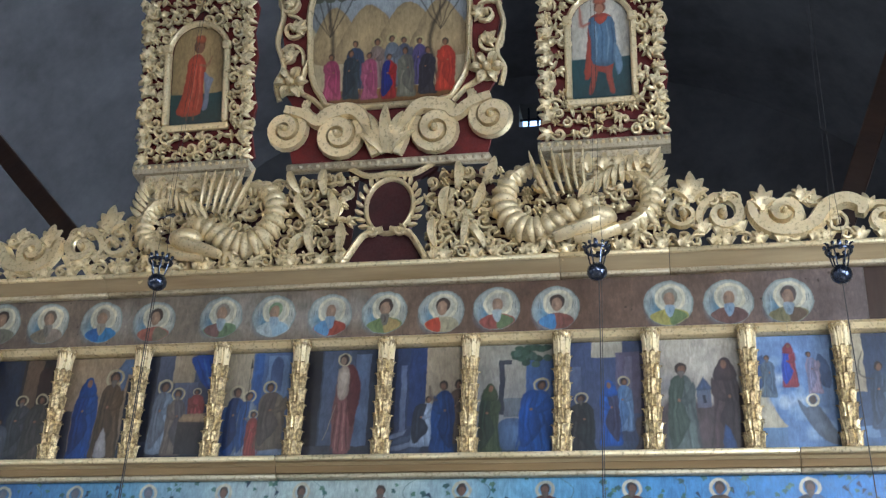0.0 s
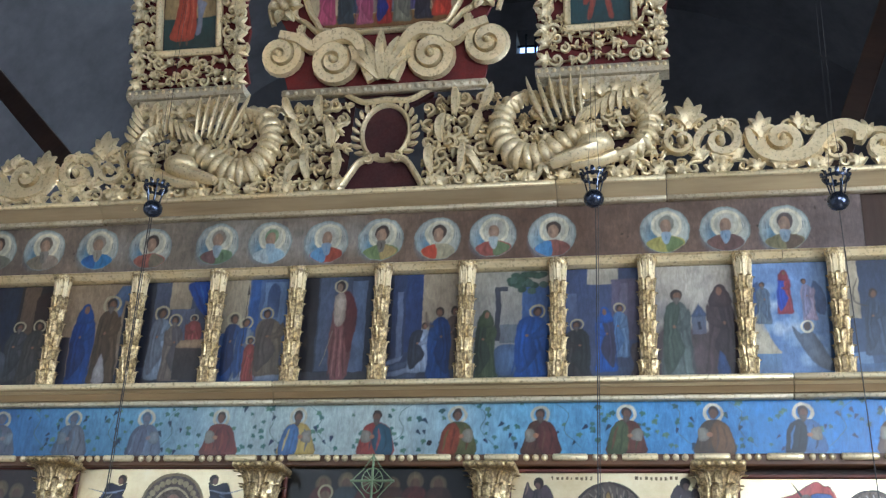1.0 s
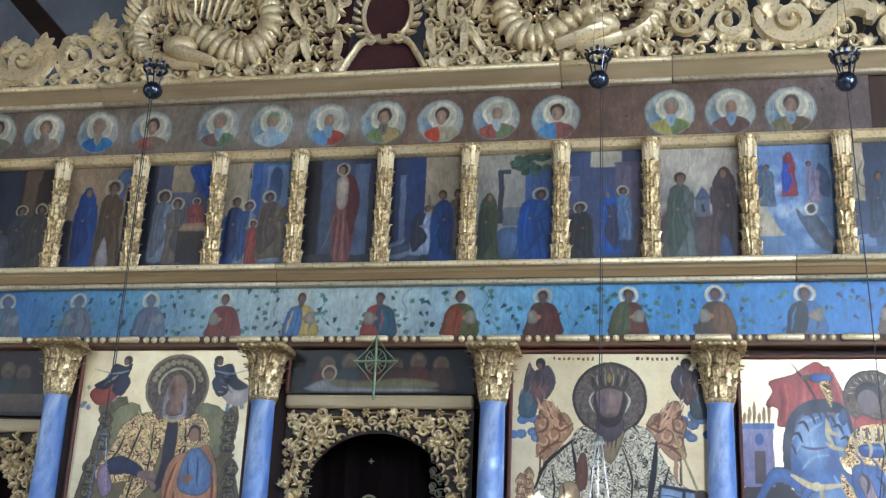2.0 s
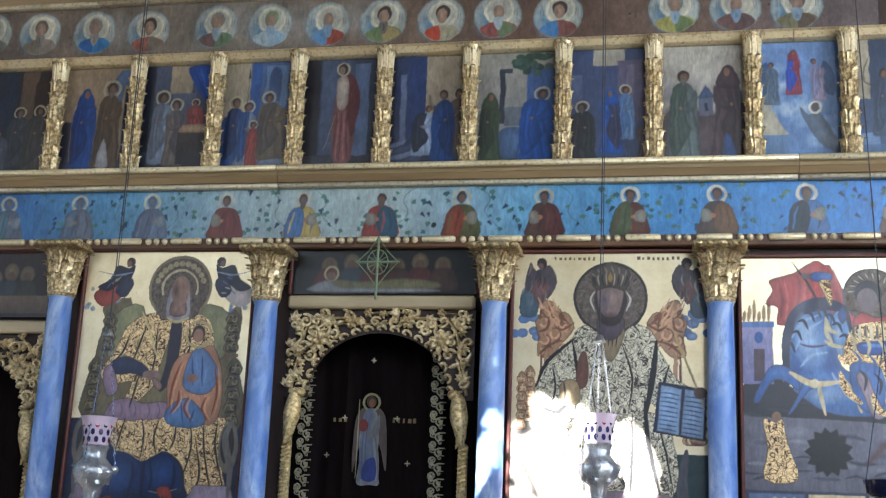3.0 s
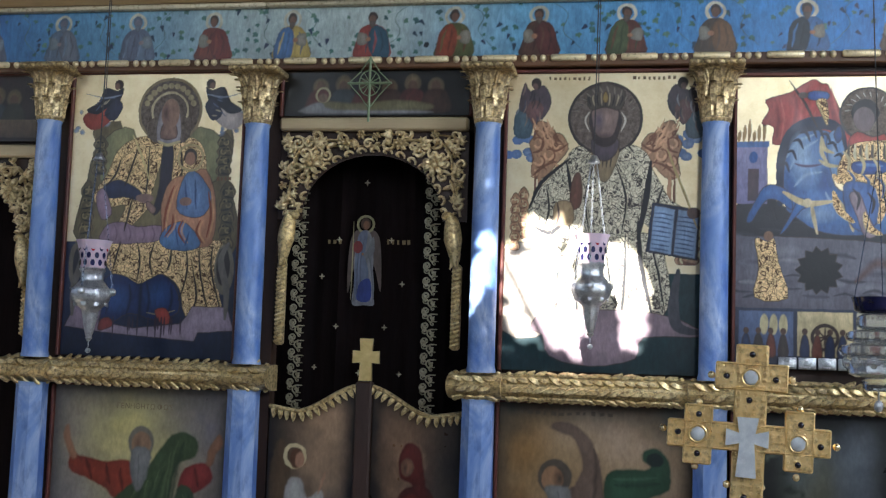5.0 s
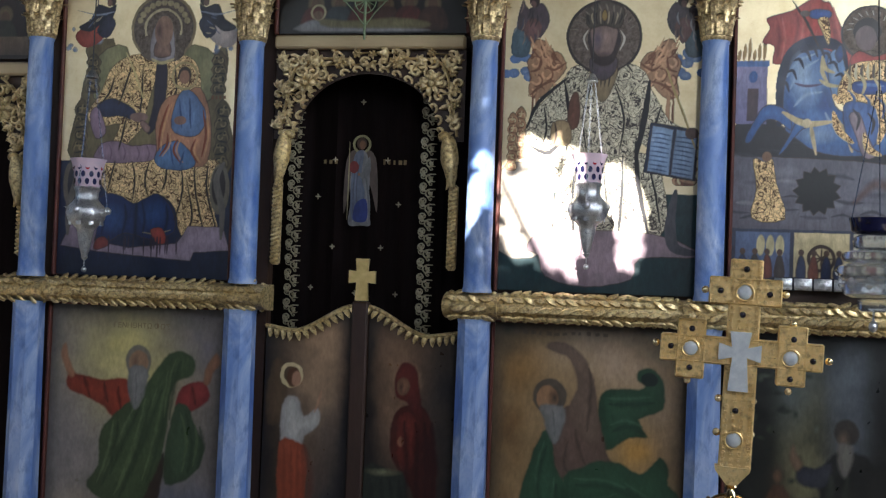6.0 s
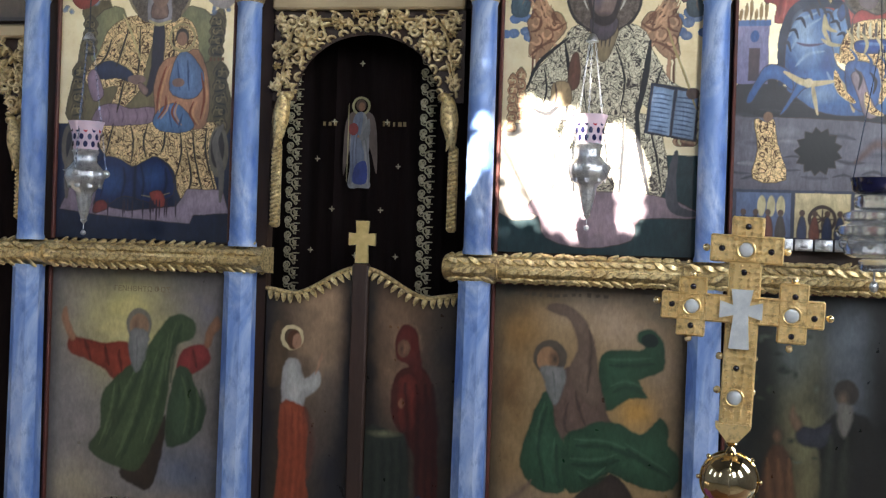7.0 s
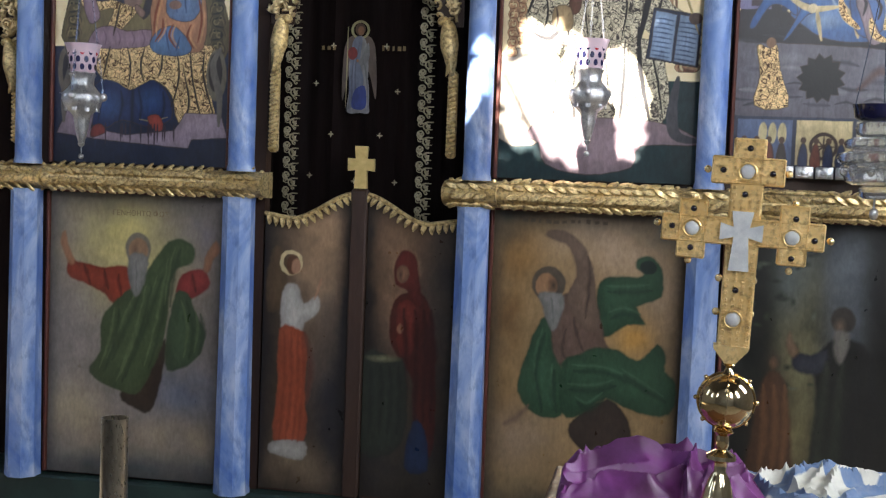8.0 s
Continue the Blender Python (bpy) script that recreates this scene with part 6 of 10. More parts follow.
    for a, b, c in (((0.4, 0.75), (0.36, 0.66), (0.33, 0.6)), ((0.3, 0.7), (0.27, 0.64), (0.22, 0.6)), ((0.46, 0.74), (0.46, 0.62), (0.44, 0.5)), ((0.64, 0.75), (0.66, 0.66), (0.63, 0.6)), ((0.38, 0.56), (0.36, 0.5), (0.34, 0.44)),
                    ((0.32, 0.4), (0.3, 0.34), (0.28, 0.29)), ((0.42, 0.4), (0.44, 0.34), (0.43, 0.26)), ((0.52, 0.4), (0.5, 0.34), (0.52, 0.28)), ((0.62, 0.4), (0.62, 0.34), (0.6, 0.3)), ((0.7, 0.4), (0.72, 0.3), (0.68, 0.2)), ((0.78, 0.4), (0.8, 0.28), (0.86, 0.14)), ((0.86, 0.4), (0.86, 0.3), (0.94, 0.13)), ((0.74, 0.34), (0.78, 0.22), (0.76, 0.16))):
        P.stroke(q.p(a, b, c), 0.012, S(44, 28, 20))
    P.stroke(q.p((0.36, 0.78), (0.42, 0.7), (0.47, 0.62)), 0.012, S(224, 200, 140))
    # veil and blank face
    P.poly(q.p((0.45, 0.77), (0.46, 0.88), (0.57, 0.945), (0.68, 0.88), (0.69, 0.77), (0.58, 0.75)), S(150, 134, 118), True, 2)
    P.ring(hx, hz, 0.085, 0.098, S(206, 188, 150), 0, 26, 0.62, -0.35)
    P.poly(q.p((0.5, 0.76), (0.51, 0.86), (0.57, 0.9), (0.63, 0.86), (0.64, 0.76), (0.57, 0.75)), S(176, 166, 170))
    P.poly([(hx - 0.03, hz - 0.06), (hx + 0.03, hz - 0.06), (hx + 0.04, hz - 0.13), (hx - 0.04, hz - 0.13)], S(150, 116, 102))
    P.oval(hx + 0.004, hz - 0.012, 0.046, 0.074, S(168, 130, 112))
    P.oval(hx - 0.022, hz - 0.012, 0.024, 0.066, S(112, 86, 80), rim="fade")
    P.stroke(q.p((0.51, 0.76), (0.57, 0.745), (0.64, 0.76)), 0.016, S(210, 190, 140))
    # the child: pale blue shirt, orange wrap
    org = S(200, 140, 104)
    P.poly(q.p((0.56, 0.44), (0.55, 0.54), (0.6, 0.62), (0.7, 0.64), (0.8, 0.66), (0.86, 0.56), (0.87, 0.46), (0.83, 0.385), (0.66, 0.4), (0.56, 0.42)), org)
    P.poly(q.p((0.64, 0.52), (0.66, 0.61), (0.71, 0.655), (0.78, 0.63), (0.84, 0.56), (0.8, 0.5), (0.72, 0.49)), S(112, 142, 190))
    P.poly(q.p((0.55, 0.4), (0.58, 0.45), (0.66, 0.475), (0.72, 0.46), (0.79, 0.4), (0.74, 0.375), (0.62, 0.375)), S(92, 128, 176))
    for a, b, c in (((0.62, 0.6), (0.58, 0.52), (0.57, 0.44)), ((0.68, 0.48), (0.66, 0.44), (0.7, 0.4)), ((0.82, 0.58), (0.84, 0.5), (0.82, 0.42)), ((0.78, 0.48), (0.76, 0.44), (0.8, 0.4)), ((0.62, 0.5), (0.62, 0.46), (0.58, 0.42))):
        P.stroke(q.p(a, b, c), 0.012, S(140, 66, 34))
        P.stroke([(x + 0.014, z) for x, z in q.p(a, b, c)], 0.014, S(240, 176, 120), org)
    for a, b in (((0.68, 0.62), (0.7, 0.52)), ((0.74, 0.62), (0.75, 0.52)), ((0.64, 0.46), (0.66, 0.39)), ((0.72, 0.44), (0.7, 0.39))):
        P.stroke(q.p(a, b), 0.01, S(60, 88, 136))
    (cx, cz), = q.p((0.705, 0.7))
    P.ring(cx, cz, 0.056, 0.068, S(190, 168, 120))
    P.oval(cx, cz + 0.004, 0.034, 0.042, S(60, 46, 40))
    P.oval(cx, cz - 0.006, 0.025, 0.034, S(160, 116, 92))
    P.oval(*q.p((0.45, 0.555))[0], 0.046, 0.024, S(140, 108, 100))
    P.poly(q.p((0.47, 0.545), (0.52, 0.52), (0.5, 0.5), (0.46, 0.53)), S(140, 108, 100))
    P.oval(*q.p((0.69, 0.545))[0], 0.03, 0.02, S(160, 120, 104))
    # scrolled arm of the throne
    P.oval(*q.p((0.93, 0.31))[0], 0.05, 0.12, S(128, 118, 100))
    P.oval(*q.p((0.925, 0.32))[0], 0.034, 0.09, S(52, 40, 40))
    P.oval(*q.p((0.06, 0.32))[0], 0.034, 0.1, S(120, 110, 96))
    P.oval(*q.p((0.07, 0.32))[0], 0.02, 0.075, S(44, 40, 52))
    # stool, with drips of flaking paint
    P.poly(q.p((0.02, 0.1), (0.08, 0.18), (0.24, 0.18), (0.22, 0.12), (0.42, 0.1), (0.7, 0.12), (0.76, 0.18), (0.96, 0.18), (1.0, 0.1), (0.8, 0.09), (0.78, 0.06), (0.3, 0.08), (0.14, 0.09)), S(176, 156, 172), False)
    P.poly(q.p((0.22, 0.09), (0.23, 0.125), (0.28, 0.135), (0.31, 0.11), (0.27, 0.095)), S(140, 60, 52))
    P.poly(q.p((0.545, 0.165), (0.61, 0.17), (0.64, 0.125), (0.6, 0.115), (0.57, 0.13)), S(164, 74, 62))
    rng = random.Random(3)
    for k in range(16):
        u = 0.3 + 0.4 * rng.random()
        P.stroke(q.p((u, 0.14), (u, 0.11), (u, 0.13 - rng.uniform(0.03, 0.07))), 0.008, S(60, 44, 56))
    for u in (0.06, 0.95):
        P.stroke(q.p((u, 0.4), (u + 0.04 * (1 if u < 0.5 else -1), 0.34), (u, 0.24), (u, 0.14)), 0.035, S(120, 112, 104))
    bars(P, x0 + 0.86 * q.w, x0 + 0.95 * q.w, z0 + 0.62 * q.h, 4, 0.02, S(120, 80, 50))
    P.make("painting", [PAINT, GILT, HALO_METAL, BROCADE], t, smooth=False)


def icon_ruler():
    x0, x1, z0, z1 = 0.622, 1.52, 1.742, 3.092
    t, P = icon_panel("enthroned_ruler_icon", x0, x1, z0, z1, "large gilt icon of an enthroned ruler with open book", "great icons")
    q = Sheet(x0, x1, z0, z1)
    P.field(x0, x1, z0, z1, S(236, 220, 170), S(236, 220, 170), 1)
    P.field(x0, x1, z0, z0 + 0.33 * q.h, S(34, 66, 70), S(28, 52, 56))
    bars(P, x0 + 0.2 * q.w, x0 + 0.42 * q.w, z0 + 0.975 * q.h, 9, 0.018, S(120, 92, 60), 1)
    bars(P, x0 + 0.62 * q.w, x0 + 0.84 * q.w, z0 + 0.975 * q.h, 9, 0.018, S(120, 92, 60), 2)
    # corner shapes on little clouds
    rng, keep_line = random.Random(13), P.line
    P.line = None
    for u, s in ((0.08, 1), (0.93, -1)):
        for k in range(14):
            P.oval(*q.p((u + rng.uniform(-0.08, 0.12) * s, rng.uniform(0.71, 0.8)))[0], 0.026, 0.022, rng.choice((S(132, 158, 200), S(150, 172, 206), S(108, 136, 184))), rim=S(104, 130, 176))
        P.feather = 0.006
        P.poly(q.p((u - 0.05 * s, 0.79), (u - 0.04 * s, 0.87), (u + 0.02 * s, 0.89), (u + 0.05 * s, 0.84), (u + 0.03 * s, 0.78)), S(84, 104, 116))
        P.poly(q.p((u - 0.03 * s, 0.88), (u, 0.97), (u + 0.03 * s, 0.94), (u + 0.1 * s, 0.96), (u + 0.14 * s, 0.9), (u + 0.09 * s, 0.84), (u + 0.04 * s, 0.86)), S(92, 80, 86))
        P.poly(q.p((u + 0.01 * s, 0.87), (u + 0.05 * s, 0.91), (u + 0.1 * s, 0.88), (u + 0.06 * s, 0.82)), S(126, 92, 88))
        for k in range(14):
            a0, b0 = u + rng.uniform(-0.04, 0.11) * s, rng.uniform(0.79, 0.95)
            P.stroke(q.p((a0, b0), (a0 + 0.012 * s, b0 + 0.02), (a0 + 0.01 * s, b0 + 0.04)), 0.01, rng.choice((S(176, 172, 176), S(54, 52, 62), S(150, 128, 116), S(60, 78, 96))))
        P.oval(*q.p((u + 0.06 * s, 0.965))[0], 0.024, 0.026, S(58, 46, 44))
        P.oval(*q.p((u + 0.055 * s, 0.955))[0], 0.013, 0.016, S(120, 92, 84))
    P.line, P.feather = keep_line, 0.0
    # carved orange-brown throne
    tc, td = S(196, 150, 114), S(132, 88, 64)
    # paled throne base at left, so the sun patch on it burns out white
    P.poly(q.p((0.0, 0.13), (0.0, 0.4), (0.14, 0.42), (0.26, 0.36), (0.24, 0.14)), S(198, 184, 168))

    for u, v0, v1, w in ((0.09, 0.44, 0.6, 0.06), (0.9, 0.36, 0.5, 0.13), (0.05, 0.4, 0.58, 0.06)):
        (xa, za), (xb, zb) = q.p((u, v0), (u, v1))
        throne_side(P, xa, za, zb, w * 0.8, tc, td)
    carved_wing(P, q, -1, 0.33, tc, td)
    carved_wing(P, q, 1, 0.65, tc, td)
    # halo
    (hx, hz), = q.p((0.49, 0.845))
    P.oval(hx, hz, 0.168, 0.168, S(80, 70, 66), 2)
    P.ring(hx, hz, 0.155, 0.168, S(60, 50, 48))
    # brocaded vestment: skirts, sleeves, mantle
    P.poly(q.p((0.3, 0.46), (0.72, 0.46), (0.8, 0.36), (0.82, 0.24), (0.76, 0.17), (0.6, 0.12), (0.36, 0.12), (0.26, 0.2), (0.28, 0.34)), S(206, 196, 166), True, 3)
    P.poly(q.p((0.33, 0.72), (0.24, 0.66), (0.14, 0.58), (0.115, 0.52), (0.16, 0.47), (0.27, 0.48), (0.34, 0.56), (0.4, 0.66)), S(206, 196, 166), True, 3)
    P.poly(q.p((0.66, 0.72), (0.74, 0.66), (0.82, 0.57), (0.95, 0.525), (0.93, 0.48), (0.78, 0.47), (0.68, 0.5), (0.62, 0.6)), S(206, 196, 166), True, 3)
    P.poly(q.p((0.36, 0.75), (0.3, 0.7), (0.33, 0.58), (0.34, 0.46), (0.66, 0.46), (0.68, 0.58), (0.72, 0.7), (0.63, 0.755), (0.55, 0.72), (0.49, 0.64), (0.43, 0.72)), S(216, 204, 170), True, 3)
    for a, b, c, w in (((0.72, 0.7), (0.7, 0.58), (0.66, 0.44), 0.03), ((0.12, 0.54), (0.18, 0.63), (0.32, 0.71), 0.018), ((0.14, 0.48), (0.24, 0.46), (0.33, 0.54), 0.02), ((0.66, 0.5), (0.68, 0.36), (0.74, 0.18), 0.024), ((0.6, 0.46), (0.6, 0.3), (0.58, 0.13), 0.016), ((0.38, 0.46), (0.36, 0.3), (0.38, 0.13), 0.016), ((0.3, 0.7), (0.33, 0.58), (0.32, 0.46), 0.02), ((0.48, 0.46), (0.47, 0.3), (0.48, 0.12), 0.012), ((0.2, 0.62), (0.22, 0.54), (0.2, 0.48), 0.012), ((0.78, 0.62), (0.76, 0.54), (0.86, 0.5), 0.014), ((0.72, 0.44), (0.76, 0.34), (0.8, 0.2), 0.012), ((0.54, 0.7), (0.6, 0.58), (0.58, 0.46), 0.012), ((0.44, 0.7), (0.4, 0.58), (0.42, 0.46), 0.012)):
        P.stroke(q.p(a, b, c), w, S(34, 30, 34))
    P.poly(q.p((0.43, 0.75), (0.56, 0.75), (0.53, 0.66), (0.49, 0.63), (0.45, 0.66)), S(150, 130, 98))
    for k in range(4):
        P.stroke(q.p((0.455 + 0.025 * k, 0.74), (0.465 + 0.018 * k, 0.68)), 0.007, S(50, 44, 44))
    # collar, blank head, tall tooled crown
    P.poly(q.p((0.43, 0.78), (0.55, 0.78), (0.55, 0.73), (0.49, 0.7), (0.43, 0.73)), S(92, 80, 88))
    P.oval(hx, hz - 0.01, 0.074, 0.088, S(60, 50, 50))
    P.poly([(hx - 0.056, hz - 0.03), (hx + 0.056, hz - 0.03), (hx + 0.05, hz - 0.1), (hx + 0.018, hz - 0.125), (hx - 0.018, hz - 0.125), (hx - 0.05, hz - 0.1)], S(66, 54, 52))
    P.line = None
    P.poly([(hx - 0.052, hz + 0.045), (hx + 0.052, hz + 0.045), (hx + 0.054, hz - 0.02), (hx + 0.034, hz - 0.075), (hx, hz - 0.09), (hx - 0.034, hz - 0.075), (hx - 0.054, hz - 0.02)], S(142, 118, 110))
    P.oval(hx - 0.028, hz - 0.01, 0.03, 0.06, S(104, 94, 106), rim="fade")
    P.oval(hx, hz - 0.1, 0.046, 0.04, S(62, 50, 48), rim="fade")
    P.line = (S(70, 52, 44), 0.001)
    for k in (-1, 1):
        P.stroke([(hx + k * 0.072, hz + 0.03), (hx + k * 0.09, hz - 0.01), (hx + k * 0.07, hz - 0.06)], 0.012, S(206, 196, 180))
    P.poly([(hx - 0.07, hz + 0.04), (hx - 0.085, hz + 0.12), (hx - 0.04, hz + 0.15), (hx, hz + 0.165), (hx + 0.04, hz + 0.15), (hx + 0.085, hz + 0.12), (hx + 0.07, hz + 0.04), (hx, hz + 0.052)], S(88, 78, 70))
    for k in range(-4, 5):
        P.stroke([(hx + 0.016 * k, hz + 0.058), (hx + 0.019 * k, hz + 0.09), (hx + 0.018 * k, hz + 0.12 - 0.004 * abs(k))], 0.007, S(170, 156, 128) if k % 2 else S(46, 40, 38))
    P.poly([(hx - 0.014, hz + 0.09), (hx, hz + 0.125), (hx + 0.014, hz + 0.09), (hx, hz + 0.07)], S(150, 124, 72))
    for k in range(12):
        a = 0.3 + 0.23 * k
        P.stroke([(hx + 0.118 * math.cos(a), hz + 0.118 * math.sin(a)), (hx + 0.148 * math.cos(a + 0.08), hz + 0.148 * math.sin(a + 0.08))], 0.007, S(128, 118, 104))
    P.poly(q.p((0.32, 0.58), (0.34, 0.65), (0.37, 0.66), (0.385, 0.6), (0.37, 0.545), (0.33, 0.54)), S(116, 80, 66))
    P.poly(q.p((0.25, 0.56), (0.33, 0.56), (0.34, 0.49), (0.25, 0.49)), S(176, 150, 112))
    P.stroke(q.p((0.26, 0.56), (0.27, 0.52), (0.26, 0.49)), 0.01, S(70, 50, 44))
    # book: two pages with lines
    P.poly(q.p((0.7, 0.4), (0.73, 0.565), (0.96, 0.54), (0.95, 0.375)), S(40, 52, 78), False)
    for pg in (0, 1):
        a = 0.715 + 0.115 * pg
        P.poly(q.p((a + 0.004, 0.405 - 0.012 * pg), (a + 0.026, 0.555 - 0.012 * pg), (a + 0.128, 0.542 - 0.012 * pg), (a + 0.11, 0.392 - 0.012 * pg)), S(150, 176, 210), False)
        for k in range(9):
            v = 0.53 - 0.0145 * k - 0.012 * pg
            w = a + 0.026 - 0.0022 * k
            P.stroke(q.p((w, v), (w + 0.05, v - 0.004), (w + 0.09, v - 0.009)), 0.006, S(60, 80, 120))
    P.stroke(q.p((0.8, 0.74), (0.88, 0.6), (0.95, 0.48)), 0.012, S(196, 170, 110))
    P.oval(*q.p((0.93, 0.53))[0], 0.03, 0.026, S(96, 68, 58))
    # stool and pedestal foot
    P.poly(q.p((0.14, 0.14), (0.24, 0.2), (0.76, 0.2), (0.99, 0.13), (0.7, 0.12), (0.66, 0.05), (0.44, 0.02), (0.24, 0.05), (0.2, 0.12)), S(158, 136, 144))
    P.stroke(q.p((0.86, 0.34), (0.84, 0.24), (0.86, 0.16), (0.96, 0.14)), 0.05, S(84, 84, 90))
    P.make("painting", [PAINT, GILT, HALO_METAL, BROCADE_PALE], t, smooth=False)


def icon_rider():
    x0, x1, z0, z1 = 1.64, 2.455, 1.785, 3.066
    t, P = icon_panel("rider_icon", x0, x1, z0, z1, "large icon of a red-cloaked rider on a blue horse", "great icons")
    q = Sheet(x0, x1, z0, z1)
    P.field(x0, x1, z0 + 0.2 * q.h, z1, S(236, 222, 184), S(226, 206, 168), 1)
    rock, dark = S(116, 112, 124), S(40, 38, 46)
    P.poly(q.p((0, 0.205), (0, 0.55), (0.12, 0.58), (0.3, 0.5), (0.5, 0.46), (0.8, 0.5), (1, 0.46), (1, 0.205)), rock)
    rng = random.Random(9)
    for k in range(18):
        u, v = rng.uniform(0.06, 0.94), rng.uniform(0.25, 0.45)
        P.oval(*q.p((u, v))[0], rng.uniform(0.04, 0.1), rng.uniform(0.015, 0.03), rng.choice((S(140, 136, 146), S(84, 82, 94))), rim=rock)
    P.poly(q.p((0, 0.46), (0.02, 0.58), (0.14, 0.6), (0.3, 0.53), (0.6, 0.47), (0.9, 0.48), (1, 0.42), (0.6, 0.44), (0.2, 0.45)), dark)
    for k in range(26):
        a0, b0 = rng.uniform(0.02, 0.98), rng.uniform(0.23, 0.52)
        P.stroke(q.p((a0 - 0.06, b0), (a0, b0 + rng.uniform(-0.01, 0.02)), (a0 + 0.07, b0 - 0.005)), rng.uniform(0.012, 0.03), rng.choice((S(58, 56, 66), S(70, 68, 78), S(150, 146, 154), S(44, 42, 50))), rock)
    # tower
    P.field(*[p[0] for p in q.p((0.0, 0), (0.16, 0))], z0 + 0.56 * q.h, z0 + 0.76 * q.h, S(150, 146, 184), S(130, 124, 164))
    P.field(*[p[0] for p in q.p((-0.0, 0), (0.17, 0))], z0 + 0.755 * q.h, z0 + 0.775 * q.h, S(96, 126, 180), S(96, 126, 180))
    P.field(*[p[0] for p in q.p((0.06, 0), (0.115, 0))], z0 + 0.57 * q.h, z0 + 0.68 * q.h, S(92, 70, 76), S(72, 56, 66))
    P.oval(*q.p((0.087, 0.72))[0], 0.018, 0.026, S(60, 96, 160))
    for k in range(6):
        P.stroke(q.p((0.01 + 0.026 * k, 0.775), (0.014 + 0.026 * k, 0.81 + 0.02 * (k % 3))), 0.018, S(170, 136, 86))
    # cloak
    red = S(186, 72, 66)
    P.poly(q.p((0.15, 0.919), (0.275, 0.946), (0.35, 0.975), (0.4, 0.99), (0.44, 0.974), (0.47, 0.97), (0.517, 0.905), (0.58, 0.82), (0.62, 0.8), (0.6, 0.75), (0.54, 0.74), (0.4, 0.78), (0.297, 0.8), (0.286, 0.772), (0.186, 0.764), (0.19, 0.823), (0.128, 0.835), (0.165, 0.885)), red)
    for a, b, c in (((0.2, 0.92), (0.22, 0.85), (0.2, 0.78)), ((0.3, 0.94), (0.31, 0.88), (0.28, 0.8)), ((0.46, 0.96), (0.49, 0.88), (0.55, 0.78)), ((0.38, 0.88), (0.37, 0.84), (0.35, 0.8))):
        P.stroke(q.p(a, b, c), 0.024, S(140, 46, 46), red)
        P.stroke([(x + 0.022, z) for x, z in q.p(a, b, c)], 0.016, S(214, 104, 92), red)
    # horse
    hb, hl = S(84, 124, 186), S(150, 180, 218)
    P.stroke(q.p((0.228, 0.56), (0.232, 0.7), (0.29, 0.8), (0.4, 0.838), (0.52, 0.82), (0.56, 0.74)), 0.06, S(26, 36, 66))
    P.poly(q.p((0.25, 0.56), (0.25, 0.7), (0.3, 0.785), (0.4, 0.815), (0.49, 0.805), (0.53, 0.77), (0.5, 0.7), (0.5, 0.64), (0.56, 0.6), (0.76, 0.58), (0.9, 0.6), (0.99, 0.56), (0.9, 0.48), (0.76, 0.46), (0.56, 0.455), (0.42, 0.47), (0.3, 0.52)), hb)
    for u, v, a, b, c in ((0.36, 0.7, 0.08, 0.12, hl), (0.33, 0.74, 0.05, 0.09, S(168, 194, 226)), (0.42, 0.53, 0.1, 0.05, hl), (0.66, 0.52, 0.09, 0.05, S(120, 156, 206)), (0.46, 0.63, 0.04, 0.08, S(46, 78, 140)), (0.28, 0.6, 0.03, 0.08, S(50, 84, 148))):
        P.oval(*q.p((u, v))[0], a, b, c, rim="fade")
    P.poly(q.p((0.5, 0.815), (0.54, 0.79), (0.557, 0.733), (0.536, 0.672), (0.505, 0.655), (0.48, 0.69), (0.465, 0.754), (0.47, 0.79)), S(122, 160, 212))
    P.oval(*q.p((0.5, 0.74))[0], 0.016, 0.05, S(180, 200, 228), rim="fade")
    P.poly(q.p((0.5, 0.8), (0.53, 0.83), (0.545, 0.79), (0.52, 0.77)), S(46, 74, 130))
    P.oval(*q.p((0.508, 0.765))[0], 0.008, 0.006, S(24, 30, 50))
    for a, b, c in (((0.44, 0.79), (0.455, 0.75), (0.5, 0.735)), ((0.44, 0.79), (0.44, 0.74), (0.47, 0.7)), ((0.43, 0.71), (0.47, 0.695), (0.53, 0.69)), ((0.3, 0.7), (0.36, 0.69), (0.44, 0.695))):
        P.stroke(q.p(a, b, c), 0.012 if a[0] < 0.31 else 0.018, S(216, 198, 150) if a[0] > 0.31 else S(90, 80, 110))
    P.poly(q.p((0.27, 0.6), (0.2, 0.625), (0.14, 0.615), (0.1, 0.57), (0.06, 0.52), (0.055, 0.495), (0.085, 0.5), (0.125, 0.545), (0.165, 0.575), (0.22, 0.57), (0.29, 0.54)), S(66, 108, 174))
    P.poly(q.p((0.42, 0.555), (0.35, 0.545), (0.3, 0.51), (0.255, 0.47), (0.23, 0.455), (0.24, 0.475), (0.28, 0.52), (0.33, 0.58)), S(78, 120, 186))
    for a, b, c in (((0.26, 0.72), (0.31, 0.77), (0.4, 0.8)), ((0.28, 0.68), (0.33, 0.74), (0.42, 0.78)), ((0.3, 0.62), (0.36, 0.66), (0.44, 0.67)), ((0.46, 0.6), (0.5, 0.56), (0.58, 0.55))):
        P.stroke(q.p(a, b, c), 0.02, S(164, 192, 224), hb)
    for k in range(9):
        a0 = 0.225 + 0.035 * k
        P.stroke(q.p((a0, 0.69 + 0.13 * math.sin(0.36 * k)), (a0 + 0.03, 0.7 + 0.12 * math.sin(0.36 * k)), (a0 + 0.05, 0.67 + 0.12 * math.sin(0.36 * k))), 0.014, S(24, 32, 58))
